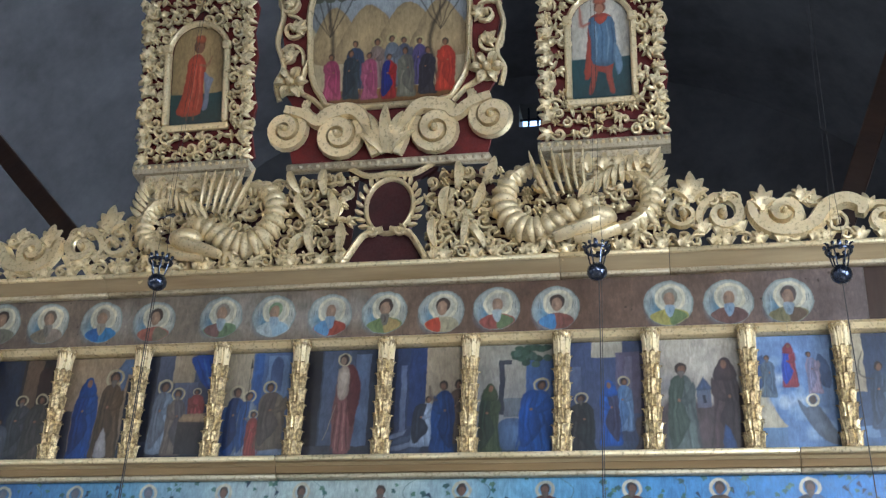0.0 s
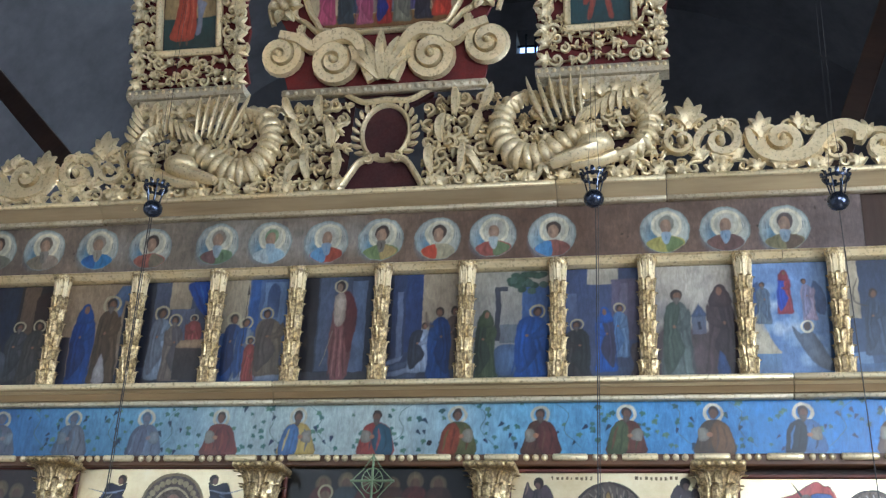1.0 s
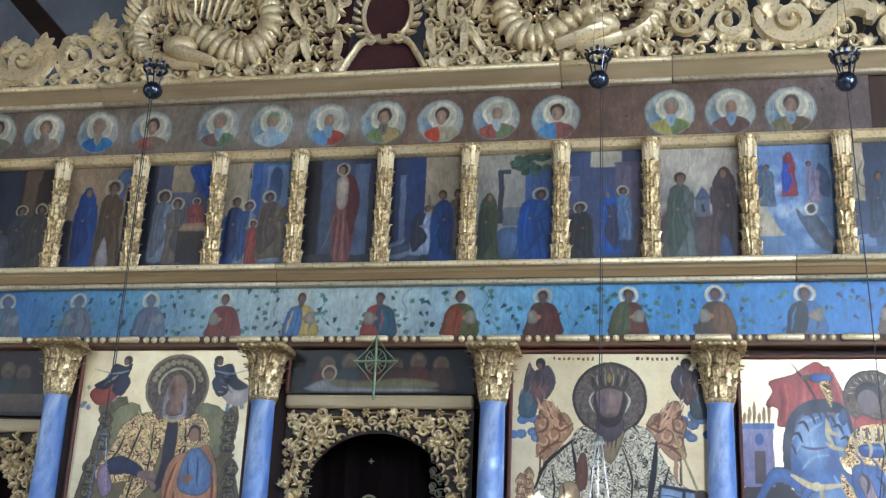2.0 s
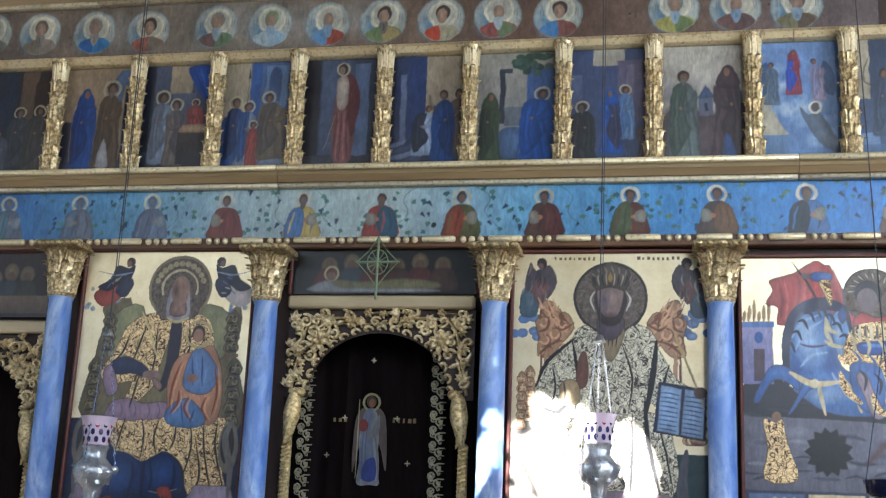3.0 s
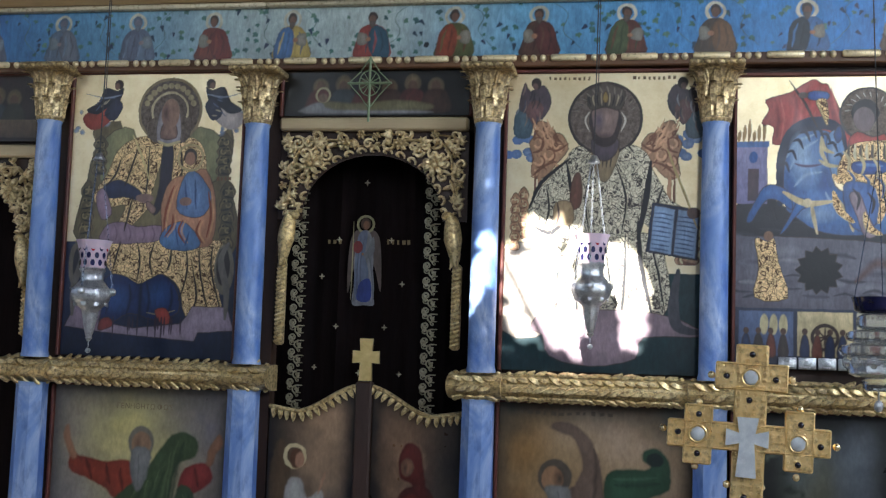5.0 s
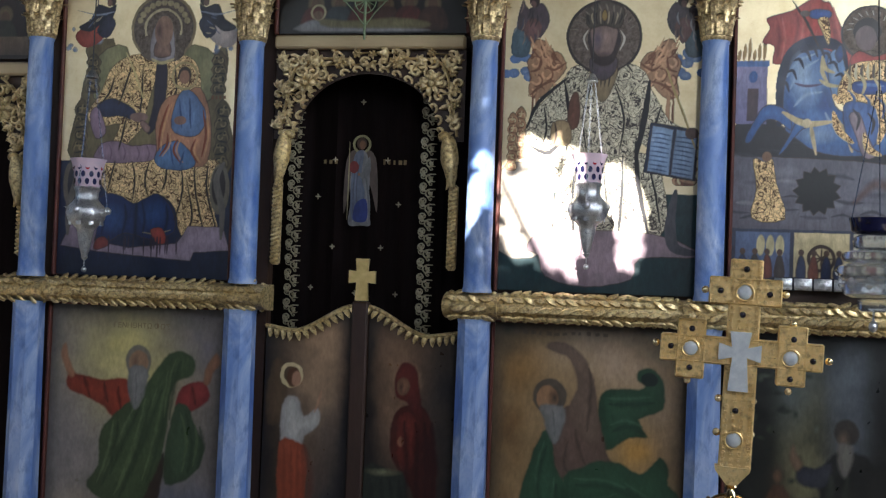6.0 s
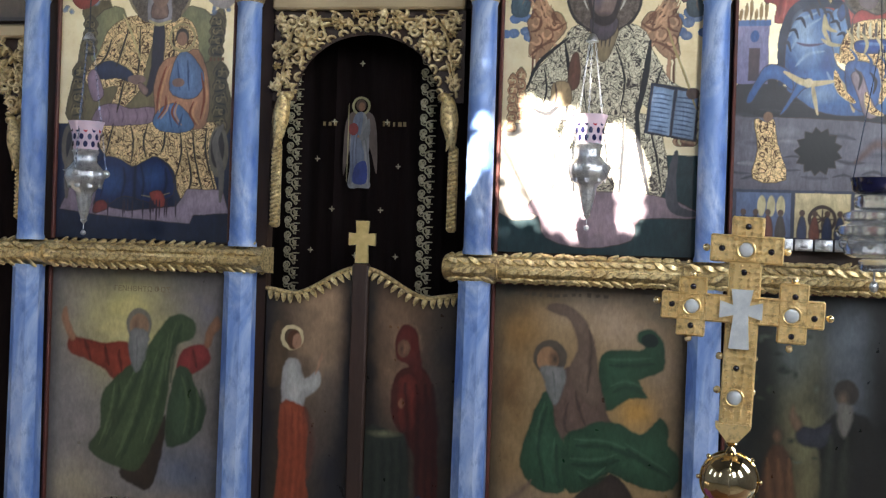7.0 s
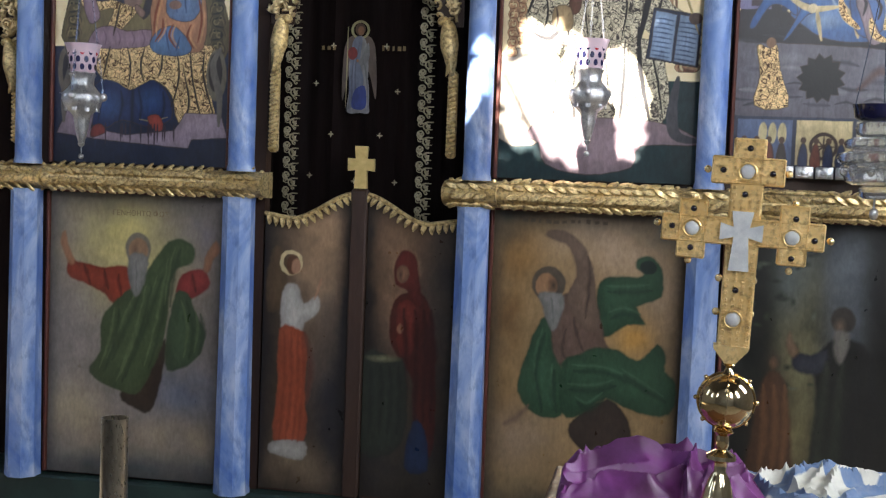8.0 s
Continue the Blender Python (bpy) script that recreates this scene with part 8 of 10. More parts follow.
def royal_doors():
    for s, label in ((-1, "painted royal door leaf, messenger in white and orange"), (1, "painted royal door leaf, woman in dark red")):
        t = thing("royal_door", label, "door", "royal doors")
        a, b = (-0.462, DC - 0.04) if s < 0 else (DC + 0.04, 0.452)
        xs = np.linspace(a, b, 18)
        edge = [(x, door_top(x)) for x in xs]
        Geo().extrude_y([(a, 0.23)] + edge + [(b, 0.23)], 0.03, 0.06).make("leaf", WOOD_DARK, t, smooth=False)
        P = Fresco(a + 0.001, b - 0.001, 0.24, 1.66, 0.0285, 0.004, lambda X, Z: Z < np.interp(X, xs, [door_top(x) for x in xs]) - 0.012)
        P.feather, P.modelled = 0.018, True
        glow = S(186, 150, 116) if s < 0 else S(150, 116, 88)
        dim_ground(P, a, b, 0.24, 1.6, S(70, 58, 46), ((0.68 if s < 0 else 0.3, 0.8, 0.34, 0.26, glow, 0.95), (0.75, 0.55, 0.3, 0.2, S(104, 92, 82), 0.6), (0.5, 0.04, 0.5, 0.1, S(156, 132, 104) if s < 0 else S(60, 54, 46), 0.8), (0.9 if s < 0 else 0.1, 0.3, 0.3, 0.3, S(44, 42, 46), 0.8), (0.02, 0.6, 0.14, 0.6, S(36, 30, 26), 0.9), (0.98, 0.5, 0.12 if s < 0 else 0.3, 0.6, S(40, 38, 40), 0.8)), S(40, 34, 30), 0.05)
        q = Sheet(a, b, 0.385, 1.5)
        if s < 0:
            P.poly(q.p((0.06, 0.62), (0.04, 0.8), (0.14, 0.9), (0.26, 0.84), (0.24, 0.66)), S(96, 76, 54))
            P.ring(*q.p((0.32, 0.83))[0], 0.04, 0.058, HALO)
            P.oval(*q.p((0.34, 0.82))[0], 0.034, 0.045, S(96, 62, 40))
            P.oval(*q.p((0.38, 0.815))[0], 0.024, 0.034, S(178, 132, 104))
            P.poly(q.p((0.22, 0.56), (0.22, 0.68), (0.28, 0.74), (0.4, 0.74), (0.48, 0.66), (0.64, 0.7), (0.66, 0.63), (0.5, 0.58), (0.44, 0.53)), S(186, 180, 172))
            P.poly(q.p((0.2, 0.55), (0.44, 0.55), (0.54, 0.5), (0.52, 0.3), (0.56, 0.12), (0.4, 0.04), (0.16, 0.08), (0.2, 0.3)), S(166, 82, 54))
            P.poly(q.p((0.16, 0.07), (0.54, 0.08), (0.52, 0.0), (0.14, 0.02)), S(160, 154, 146))
            for u in (0.26, 0.34, 0.42, 0.48):
                P.stroke(q.p((u, 0.54), (u + 0.02, 0.3), (u - 0.03, 0.08)), 0.03, S(136, 62, 40), S(166, 82, 54))
            P.stroke(q.p((0.6, 0.68), (0.66, 0.74), (0.68, 0.77)), 0.02, S(178, 132, 104))
            P.stroke(q.p((0.5, 0.54), (0.58, 0.4), (0.54, 0.24)), 0.05, S(92, 56, 46))
        else:
            P.oval(*q.p((0.46, 0.83))[0], 0.075, 0.085, S(176, 146, 108), rim="fade")
            P.poly(q.p((0.28, 0.62), (0.34, 0.7), (0.46, 0.73), (0.62, 0.73), (0.72, 0.68), (0.78, 0.56), (0.82, 0.3), (0.8, 0.06), (0.6, 0.08), (0.56, 0.36), (0.42, 0.44), (0.3, 0.52)), S(86, 38, 30))
            P.poly(q.p((0.34, 0.76), (0.31, 0.83), (0.36, 0.89), (0.46, 0.905), (0.56, 0.87), (0.6, 0.78), (0.62, 0.68), (0.5, 0.7), (0.46, 0.74)), S(104, 42, 34))
            P.oval(*q.p((0.41, 0.805))[0], 0.03, 0.042, S(150, 112, 82), rim=S(112, 80, 60))
            P.oval(*q.p((0.39, 0.8))[0], 0.012, 0.034, S(92, 66, 52), rim="fade")
            P.poly(q.p((0.36, 0.66), (0.46, 0.7), (0.58, 0.66), (0.56, 0.5), (0.44, 0.46), (0.37, 0.52)), S(112, 46, 36))
            P.oval(*q.p((0.4, 0.58))[0], 0.014, 0.024, S(140, 100, 76))
            for u in (0.44, 0.56, 0.66, 0.74):
                P.stroke(q.p((u, 0.66), (u + 0.03, 0.48), (u + 0.03, 0.2)), 0.05, S(54, 24, 22))
            P.poly(q.p((0.58, 0.2), (0.72, 0.16), (0.76, 0.0), (0.5, 0.0)), S(38, 54, 86))
            P.poly(q.p((0.0, 0.46), (0.3, 0.46), (0.48, 0.42), (0.46, 0.1), (0.0, 0.06)), S(50, 54, 46))
            P.oval(*q.p((0.22, 0.452))[0], 0.09, 0.022, S(124, 122, 92), rim="fade")
            for u in (0.08, 0.2, 0.3, 0.4):
                P.stroke(q.p((u, 0.42), (u + 0.02, 0.3), (u, 0.14)), 0.04, S(36, 40, 34))
        P.make("painting", PAINT_SOFT, t, smooth=False)
        # gilt edge of leaf tongues along the swept top
        g = Geo()
        g.ribbon([(x, 0.024, z + 0.004) for x, z in edge], 0.022, 0.018)
        n = 13
        for i in range(n):
            x = a + (i + 0.5) * (b - a) / n
            z = door_top(x)
            slope = (door_top(x + 0.01) - door_top(x - 0.01)) / 0.02
            leaf(g, x, 0.026, z + 0.012, 0.06, -math.pi / 2 + math.atan(slope) - 0.5 * s, 0.6 * s, 0.44, 0.016, 0.006)
        g.make("gilt_edge", GOLD_LEDGE, t)
    t = thing("door_post", "narrow dark centre post topped by a gilt cross", "post")
    Geo().box(DC - 0.038, DC + 0.038, 0.0, 0.06, 0.23, 1.665, 0.008).make("post", WOOD_DARK, t, smooth=False)
    g = Geo().extrude_y([(DC + sx * x, z) for x, z, sx in ((0.03, 1.668, -1), (0.026, 1.752, -1), (0.062, 1.748, -1), (0.062, 1.806, -1), (0.026, 1.804, -1), (0.03, 1.862, -1), (0.03, 1.862, 1), (0.026, 1.804, 1), (0.062, 1.806, 1), (0.062, 1.748, 1), (0.026, 1.752, 1), (0.03, 1.668, 1))], 0.018, 0.042)
    g.make("cross", GOLD_FLAT, t, "flat gilt cross", smooth=False)


royal_doors()


def curtain():
    """Dark velvet with silver-thread bands, behind the doors."""
    t = thing("curtain", "near-black velvet curtain embroidered in silver thread", "curtain")
    g, n = Geo(), 60
    xs = np.linspace(-0.75, 0.62, n)
    fold = [0.26 + 0.012 * math.sin(x * 34) + 0.008 * math.sin(x * 71 + 1) for x in xs]
    vs = [(x, y, z) for z in (0.3, 2.95) for x, y in zip(xs, fold)] + [(x, y + 0.006, z) for z in (0.3, 2.95) for x, y in zip(xs, fold)]
    fs = [(i, i + 1, n + i + 1, n + i) for i in range(n - 1)] + [(2 * n + i + 1, 2 * n + i, 3 * n + i, 3 * n + i + 1) for i in range(n - 1)]
    g.add(vs, fs)
    g.make("cloth", VELVET, t)
    Geo().tube([(-0.78, 0.262, 2.95), (0.65, 0.262, 2.95)], 0.011, 10).make("rod", GOLD_BRIGHT, t)
    for bx in (-0.7, 0.58):
        Geo().box(bx - 0.01, bx + 0.01, 0.108, 0.262, 2.94, 2.96, 0.002).make("bracket", GOLD_BRIGHT, t)
    for k, bx in enumerate((-0.42, 0.235)):
        g = Geo()
        for i in range(34):
            z, s = 1.5 + 0.036 * i, 1 if i % 2 else -1
            curl(g, bx + 0.014 * s, 0.236, z, 0.022, math.pi / 2 * s, 1.3, s, 0.36, 0.005, 14, 0.1, 0.03)
            leaf(g, bx - 0.006 * s, 0.236, z + 0.016, 0.036, math.pi / 2 + 1.0 * s, -0.9 * s, 0.3, 0.003)
            palm(g, bx + 0.012 * s, 0.237, z - 0.004, 0.024, math.pi / 2 - 0.9 * s, 3, 1.8, 0.003)
            curl(g, bx - 0.02 * s, 0.236, z + 0.012, 0.011, -math.pi / 2 * s, 1.1, -s, 0.5, 0.004, 10, 0.1, 0.02)
        g.make("embroidered_band", THREAD, t, "silver-thread scroll border")
    for px, pz in ((-0.09, 2.62), (-0.22, 2.34), (0.04, 2.34), (-0.3, 2.16), (0.1, 2.13), (-0.22, 1.92), (0.02, 1.92), (-0.32, 1.72), (0.1, 1.7), (-0.1, 1.7)):
        g = Geo()
        for i in range(4):
            leaf(g, px, 0.238, pz, 0.014, i * math.pi / 2, 0, 0.5, 0.003)
        g.make("embroidered_cross", THREAD, t, "tiny silver cross")
    P = Painting(0.238)
    x, z = -0.09, 2.03
    P.poly([(x - 0.08, z + 0.05), (x - 0.075, z + 0.3), (x - 0.03, z + 0.36), (x, z + 0.3), (x + 0.03, z + 0.36), (x + 0.075, z + 0.3), (x + 0.085, z + 0.06), (x + 0.04, z + 0.2), (x - 0.04, z + 0.2)], S(110, 92, 82))
    robed(P, x, z, 0.42, S(150, 148, 150), S(120, 128, 150), 0.24, S(90, 62, 40), S(190, 180, 130), 2)
    P.poly([(x - 0.02, z + 0.1), (x + 0.03, z + 0.12), (x + 0.035, z + 0.02), (x - 0.03, z + 0.02)], S(50, 70, 150))
    P.oval(x - 0.035, z + 0.275, 0.024, 0.03, S(140, 44, 40))
    P.stroke([(x - 0.062, z + 0.02), (x - 0.06, z + 0.2), (x - 0.06, z + 0.4)], 0.006, S(190, 176, 130))
    bars(P, x - 0.19, x - 0.11, z + 0.29, 3, 0.024, S(150, 126, 84), 7)
    bars(P, x + 0.105, x + 0.23, z + 0.29, 5, 0.026, S(150, 126, 84), 8)
    P.make("embroidered_figure", PAINT_OLD, t, "embroidered robed figure with halo", smooth=False)


curtain()


def arch_carving(cx, half, top, name_label, seed, fine=0.056):
    """Gilt pierced spandrels over a round arch, with pendants and fluted jamb strips."""
    t = thing("carved_arch", name_label, "carved arch", "gilt door arches")
    r, spring = half * 0.70, top - 0.40
    Geo().box(cx - half, cx + half, -0.02, 0.034, top, top + 0.062, 0.01).make("lintel", COVE, t, smooth=False)
    back = [(cx - half, spring - 0.02), (cx - half, top), (cx + half, top), (cx + half, spring - 0.02), (cx + r + 0.02, spring - 0.02)] + [(cx + (r + 0.02) * math.cos(a), spring + (r + 0.005) * 0.9 * math.sin(a)) for a in np.linspace(0, math.pi, 25)] + [(cx - r - 0.02, spring - 0.02)]
    Geo().extrude_y(back, 0.025, 0.034).make("backing", WOOD_DARK, t, smooth=False)
    inside = lambda x, z: abs(x - cx) < half - 0.012 and z < top - 0.015 and math.hypot(x - cx, (z - spring) / 0.9) > r + 0.045 and z > spring - 0.02
    g = Geo()
    thicket(g, inside, cx - half, cx + half, spring - 0.03, top, fine, 0.024, seed, 0.03, (0.45, 0.88))
    for s in (-1, 1):
        rosette(g, cx + s * half * 0.66, 0.012, spring + 0.24, 0.055, 7, 0.04)
        rosette(g, cx + s * half * 0.3, 0.012, top - 0.06, 0.034, 6, 0.03)
        for k, (ox, oz, a) in enumerate(((0.9, 0.06, 1.9), (0.9, 0.2, 1.2), (0.84, 0.3, 2.2), (0.5, 0.34, 2.9), (0.92, 0.34, 1.5))):
            palm(g, cx + s * half * ox, 0.014, spring + oz, 0.055, a if s < 0 else math.pi - a, 5, 1.9, 0.03)
        st = smooth_loop([(cx + s * (half - 0.03), 0.02, spring), (cx + s * (half - 0.06), 0.02, spring + 0.16), (cx + s * (half - 0.12), 0.02, top - 0.06), (cx + s * 0.1, 0.02, top - 0.045)], 6, False)
        g.ribbon(st, 0.014, 0.02)
    g.make("leafwork", GOLD_ARCH, t)
    g = Geo()
    for i in range(17):
        a = math.pi * (i + 0.5) / 17
        px, pz = cx + (r + 0.02) * math.cos(a), spring + (r + 0.02) * 0.9 * math.sin(a)
        curl(g, px, 0.02, pz, 0.03, a - math.pi / 2, 0.55, 1, 0.5, 0.022, 9, 0.2)
    g.make("scalloped_edge", GOLD_ARCH, t)
    for s in (-1, 1):
        g = Geo()
        x = cx + s * (half - 0.045)
        z = spring
        # a plain bird-like pendant over a fluted strip
        g.ribbon(smooth_loop([(x - s * 0.02, 0.0, z - 0.0), (x - s * 0.01, -0.01, z - 0.1), (x + s * 0.0, -0.005, z - 0.18), (x + s * 0.01, 0.0, z - 0.24)], 4, False), np.array([0.04, 0.06, 0.075, 0.08, 0.085, 0.08, 0.07, 0.06, 0.055, 0.045, 0.03, 0.02, 0.012]), 0.04)
        for k in range(4):
            leaf(g, x + s * 0.01, -0.01, z - 0.06 - 0.03 * k, 0.1, -math.pi / 2 - s * 0.25, -s * 0.15, 0.24, 0.02)
        g.dome(x - s * 0.04, 0.0, z + 0.0, 0.03, 0.024, 0.03, 10, 4)
        g.make("pendant", GOLD_LEDGE, t)
        g = Geo()
        x = cx + s * (half - 0.035)
        g.box(x - 0.022, x + 0.022, 0.0, 0.034, 1.82, spring - 0.22, 0.01)
        for k in range(int((spring - 0.22 - 1.83) / 0.02)):
            zz = 1.835 + 0.02 * k
            g.ribbon([(x - 0.02, -0.0, zz), (x, -0.006, zz + 0.006), (x + 0.02, -0.0, zz + 0.014)], 0.014, 0.007)
        g.make("fluted_jamb", GOLD_LEDGE, t)


arch_carving(-0.012, 0.452, 2.83, "gilt carved arch of leafwork over the royal doors", 21)
arch_carving(-2.13, 0.44, 2.70, "gilt carved arch of leafwork over a side doorway", 22)
# dark doorway of the side door
g = Geo().box(-2.6, -1.7, 0.302, 0.33, 0.0, 2.75, 0)
tagged(g.make("curtain", VELVET, smooth=False), "plain dark curtain behind the side doorway", "curtain")


def small_icon(x0, x1, z0, z1, label, ground, people, seed):
    t, P = icon_panel("small_icon", x0, x1, z0, z1, label)
    P.field(x0, x1, z0, z1, ground, shade(ground, 0.6))
    rng = random.Random(seed)
    w, h = x1 - x0, z1 - z0
    for i in range(people):
        x = x0 + (0.2 + 0.62 * i / max(1, people - 1)) * w
        P.oval(x, z0 + 0.66 * h + rng.uniform(-0.08, 0.06) * h, 0.04, 0.045, S(132, 112, 76), rim=S(90, 76, 56))
        P.oval(x, z0 + 0.62 * h, 0.022, 0.03, S(96, 70, 54))
        c = rng.choice((S(84, 34, 28), S(54, 50, 40), S(70, 44, 34), S(50, 56, 62)))
        P.poly([(x - 0.07, z0 + 0.1 * h), (x - 0.05, z0 + 0.5 * h), (x, z0 + 0.58 * h), (x + 0.05, z0 + 0.5 * h), (x + 0.07, z0 + 0.1 * h)], c)
    return t, P


t, P = small_icon(-0.452, 0.442, 2.9, 3.122, "dark icon of a shrouded reclining figure and mourners", S(15, 12, 11), 6, 4)
P.poly([(-0.34, 2.915), (-0.26, 2.97), (-0.1, 2.96), (0.1, 2.975), (0.26, 2.955), (0.24, 2.925), (0.0, 2.915)], S(120, 112, 78))
P.poly([(-0.34, 2.912), (-0.33, 2.95), (-0.27, 2.965), (-0.2, 2.93), (0.2, 2.925), (0.22, 2.912)], S(150, 148, 150))
P.ring(-0.26, 3.0, 0.028, 0.038, S(168, 158, 120))
P.oval(-0.26, 2.985, 0.024, 0.022, S(110, 86, 66))
P.make("painting", PAINT, t, smooth=False)
t, P = small_icon(-2.55, -1.7, 2.78, 3.11, "dark red-brown icon of a supper table", S(48, 28, 24), 7, 5)
P.field(-2.5, -1.72, 2.8, 2.89, S(112, 92, 72), S(84, 66, 54))
P.make("painting", PAINT, t, smooth=False)

# pale green wire star hung before the little dark icon
t = thing("star_ornament", "pale green openwork star hung above the royal doors", "ornament", at=pose(-0.02, -0.069, 3.01))
STARCOL = simple("pale_green_enamel", S(128, 142, 108), S(98, 112, 84), 20, 0.5, 0.2, 0.1)
Geo().tube([(0, 0, -0.15), (0, 0, 0.155)], 0.006, 8).make("upright", STARCOL, t)
Geo().tube([(-0.105, 0, 0.03), (0.105, 0, 0.03)], 0.006, 8).make("crossbar", STARCOL, t)
g = Geo()
for i in range(4):
    a0, a1 = i * math.pi / 2, (i + 1) * math.pi / 2
    p0, p1 = (0.1 * math.cos(a0), 0, 0.03 + 0.12 * math.sin(a0)), (0.1 * math.cos(a1), 0, 0.03 + 0.12 * math.sin(a1))
    g.tube([p0, tuple((u + v) / 2 * 0.92 for u, v in zip(p0, p1)), p1], 0.003, 6)
for i in range(12):
    a = 2 * math.pi * i / 12
    g.tube([(0.0, 0, 0.03), (0.035 * math.cos(a), 0.004, 0.03 + 0.035 * math.sin(a)), (0.055 * math.cos(a), 0, 0.03 + 0.055 * math.sin(a))], 0.002, 5)
g.tube([(0.05 * math.cos(a), 0, 0.03 + 0.06 * math.sin(a)) for a in np.linspace(0, 6.283, 25)], 0.003, 6)
g.make("wire_web", STARCOL, t)

# ---------- carved crest over the upper cornice ----------
XC, CY = -0.07, -0.1


def ribbed(g, path, wid, thk, rings, y=CY):
    """A beast's body: a thick tapering roll cut into overlapping rings."""
    q = np.array(smooth_loop([(x, y, z) for x, z in path], 10, False))
    n = len(q)
    k = np.linspace(0, 1, n)
    w = np.interp(k, np.linspace(0, 1, len(wid)), wid)
    g.ribbon(q, w * 0.9, thk * 0.85, FRONT)
    t = np.gradient(q, axis=0)
    for i in range(rings):
        j = min(n - 1, int((i + 0.5) / rings * n))
        d = t[j] / (np.linalg.norm(t[j]) + 1e-9)
        side, half = np.array((d[2], 0, -d[0])), w[j] / 2
        arc = [q[j] + side * half * math.sin(a) - d * 0.25 * half * math.cos(a) + np.array((0, -thk * 0.92 * math.cos(a) * min(1, w[j] / 0.13), 0)) for a in np.linspace(-1.5, 1.5, 11)]
        g.ribbon(arc, 0.8 * np.sin(np.linspace(0.6, 2.55, 11)) * (n / rings) * np.linalg.norm(t[j]) * 1.25, 0.018, np.array([[side[0] * math.sin(a), -math.cos(a), side[2] * math.sin(a)] for a in np.linspace(-1.5, 1.5, 11)]))


def dragon(s):
    """A plain carved dragon-like beast with ringed coils and a spiny wing."""
    X = lambda o: XC + s * o
    t = thing("dragon_carving", "gilt carved dragon-like beast with ringed coils and wing", "carving", "crest dragons")
    g = Geo()
    ribbed(g, [(X(0.87), 4.97), (X(0.77), 5.03), (X(0.67), 4.99), (X(0.615), 4.87), (X(0.65), 4.75), (X(0.75), 4.675), (X(0.87), 4.7), (X(0.98), 4.78), (X(1.1), 4.83)], [0.02, 0.055, 0.085, 0.105, 0.12, 0.125, 0.125, 0.115, 0.07], 0.075, 21)
    curl(g, X(0.81), CY - 0.02, 4.93, 0.05, 1.2, 1.3, -s, 0.5, 0.05)
    ribbed(g, [(X(1.22), 4.97), (X(1.31), 4.95), (X(1.365), 4.86), (X(1.35), 4.75), (X(1.27), 4.68), (X(1.17), 4.65)], [0.02, 0.06, 0.085, 0.09, 0.075, 0.05], 0.07, 13)
    g.make("body", GOLD_PALE, t)
    # blunt head with jaws
    g = Geo()
    g.dome(X(1.1), CY - 0.03, 4.715, 0.095, 0.06, 0.09, 16, 5)
    g.ribbon(smooth_loop([(X(1.16), CY - 0.02, 4.72), (X(1.05), CY - 0.06, 4.66), (X(0.94), CY - 0.06, 4.62), (X(0.88), CY - 0.05, 4.6)], 5, False), np.linspace(0.1, 0.04, 16), 0.07)
    g.ribbon(smooth_loop([(X(1.2), CY - 0.02, 4.66), (X(1.1), CY - 0.04, 4.61), (X(0.98), CY - 0.04, 4.59)], 5, False), np.linspace(0.07, 0.03, 11), 0.05)
    g.make("head", GOLD_PALE, t)
    for i in range(6):
        g = Geo()
        leaf(g, X(0.86 + 0.035 * i), CY - 0.05, 4.83 + 0.012 * i, 0.31 - 0.016 * i, math.pi / 2 + s * (0.5 - 0.07 * i), -0.3 * s, 0.1, 0.03, 0.02, 8, 0.1)
        g.make("wing_spine", GOLD_PALE, t)
    g = Geo()
    for i in range(8):
        leaf(g, X(1.0 + 0.045 * i), CY - 0.02, 4.84 + 0.016 * i, 0.13, math.pi / 2 - s * (0.5 - 0.12 * i), -0.5 * s, 0.28, 0.035, 0.02)
    for i in range(5):
        leaf(g, X(1.36), CY - 0.02, 4.86 + 0.035 * i, 0.13, math.pi / 2 - s * (1.1 - 0.1 * i), 0.5 * s, 0.26, 0.03, 0.02)
    for o, z in ((0.98, 4.62), (0.84, 4.6), (1.3, 4.6)):
        palm(g, X(o), CY - 0.02, z + 0.03, 0.09, -math.pi / 2, 4, 1.6, 0.035)
    tagged(g.make("mane", GOLD_PALE, t), kind="stuff")


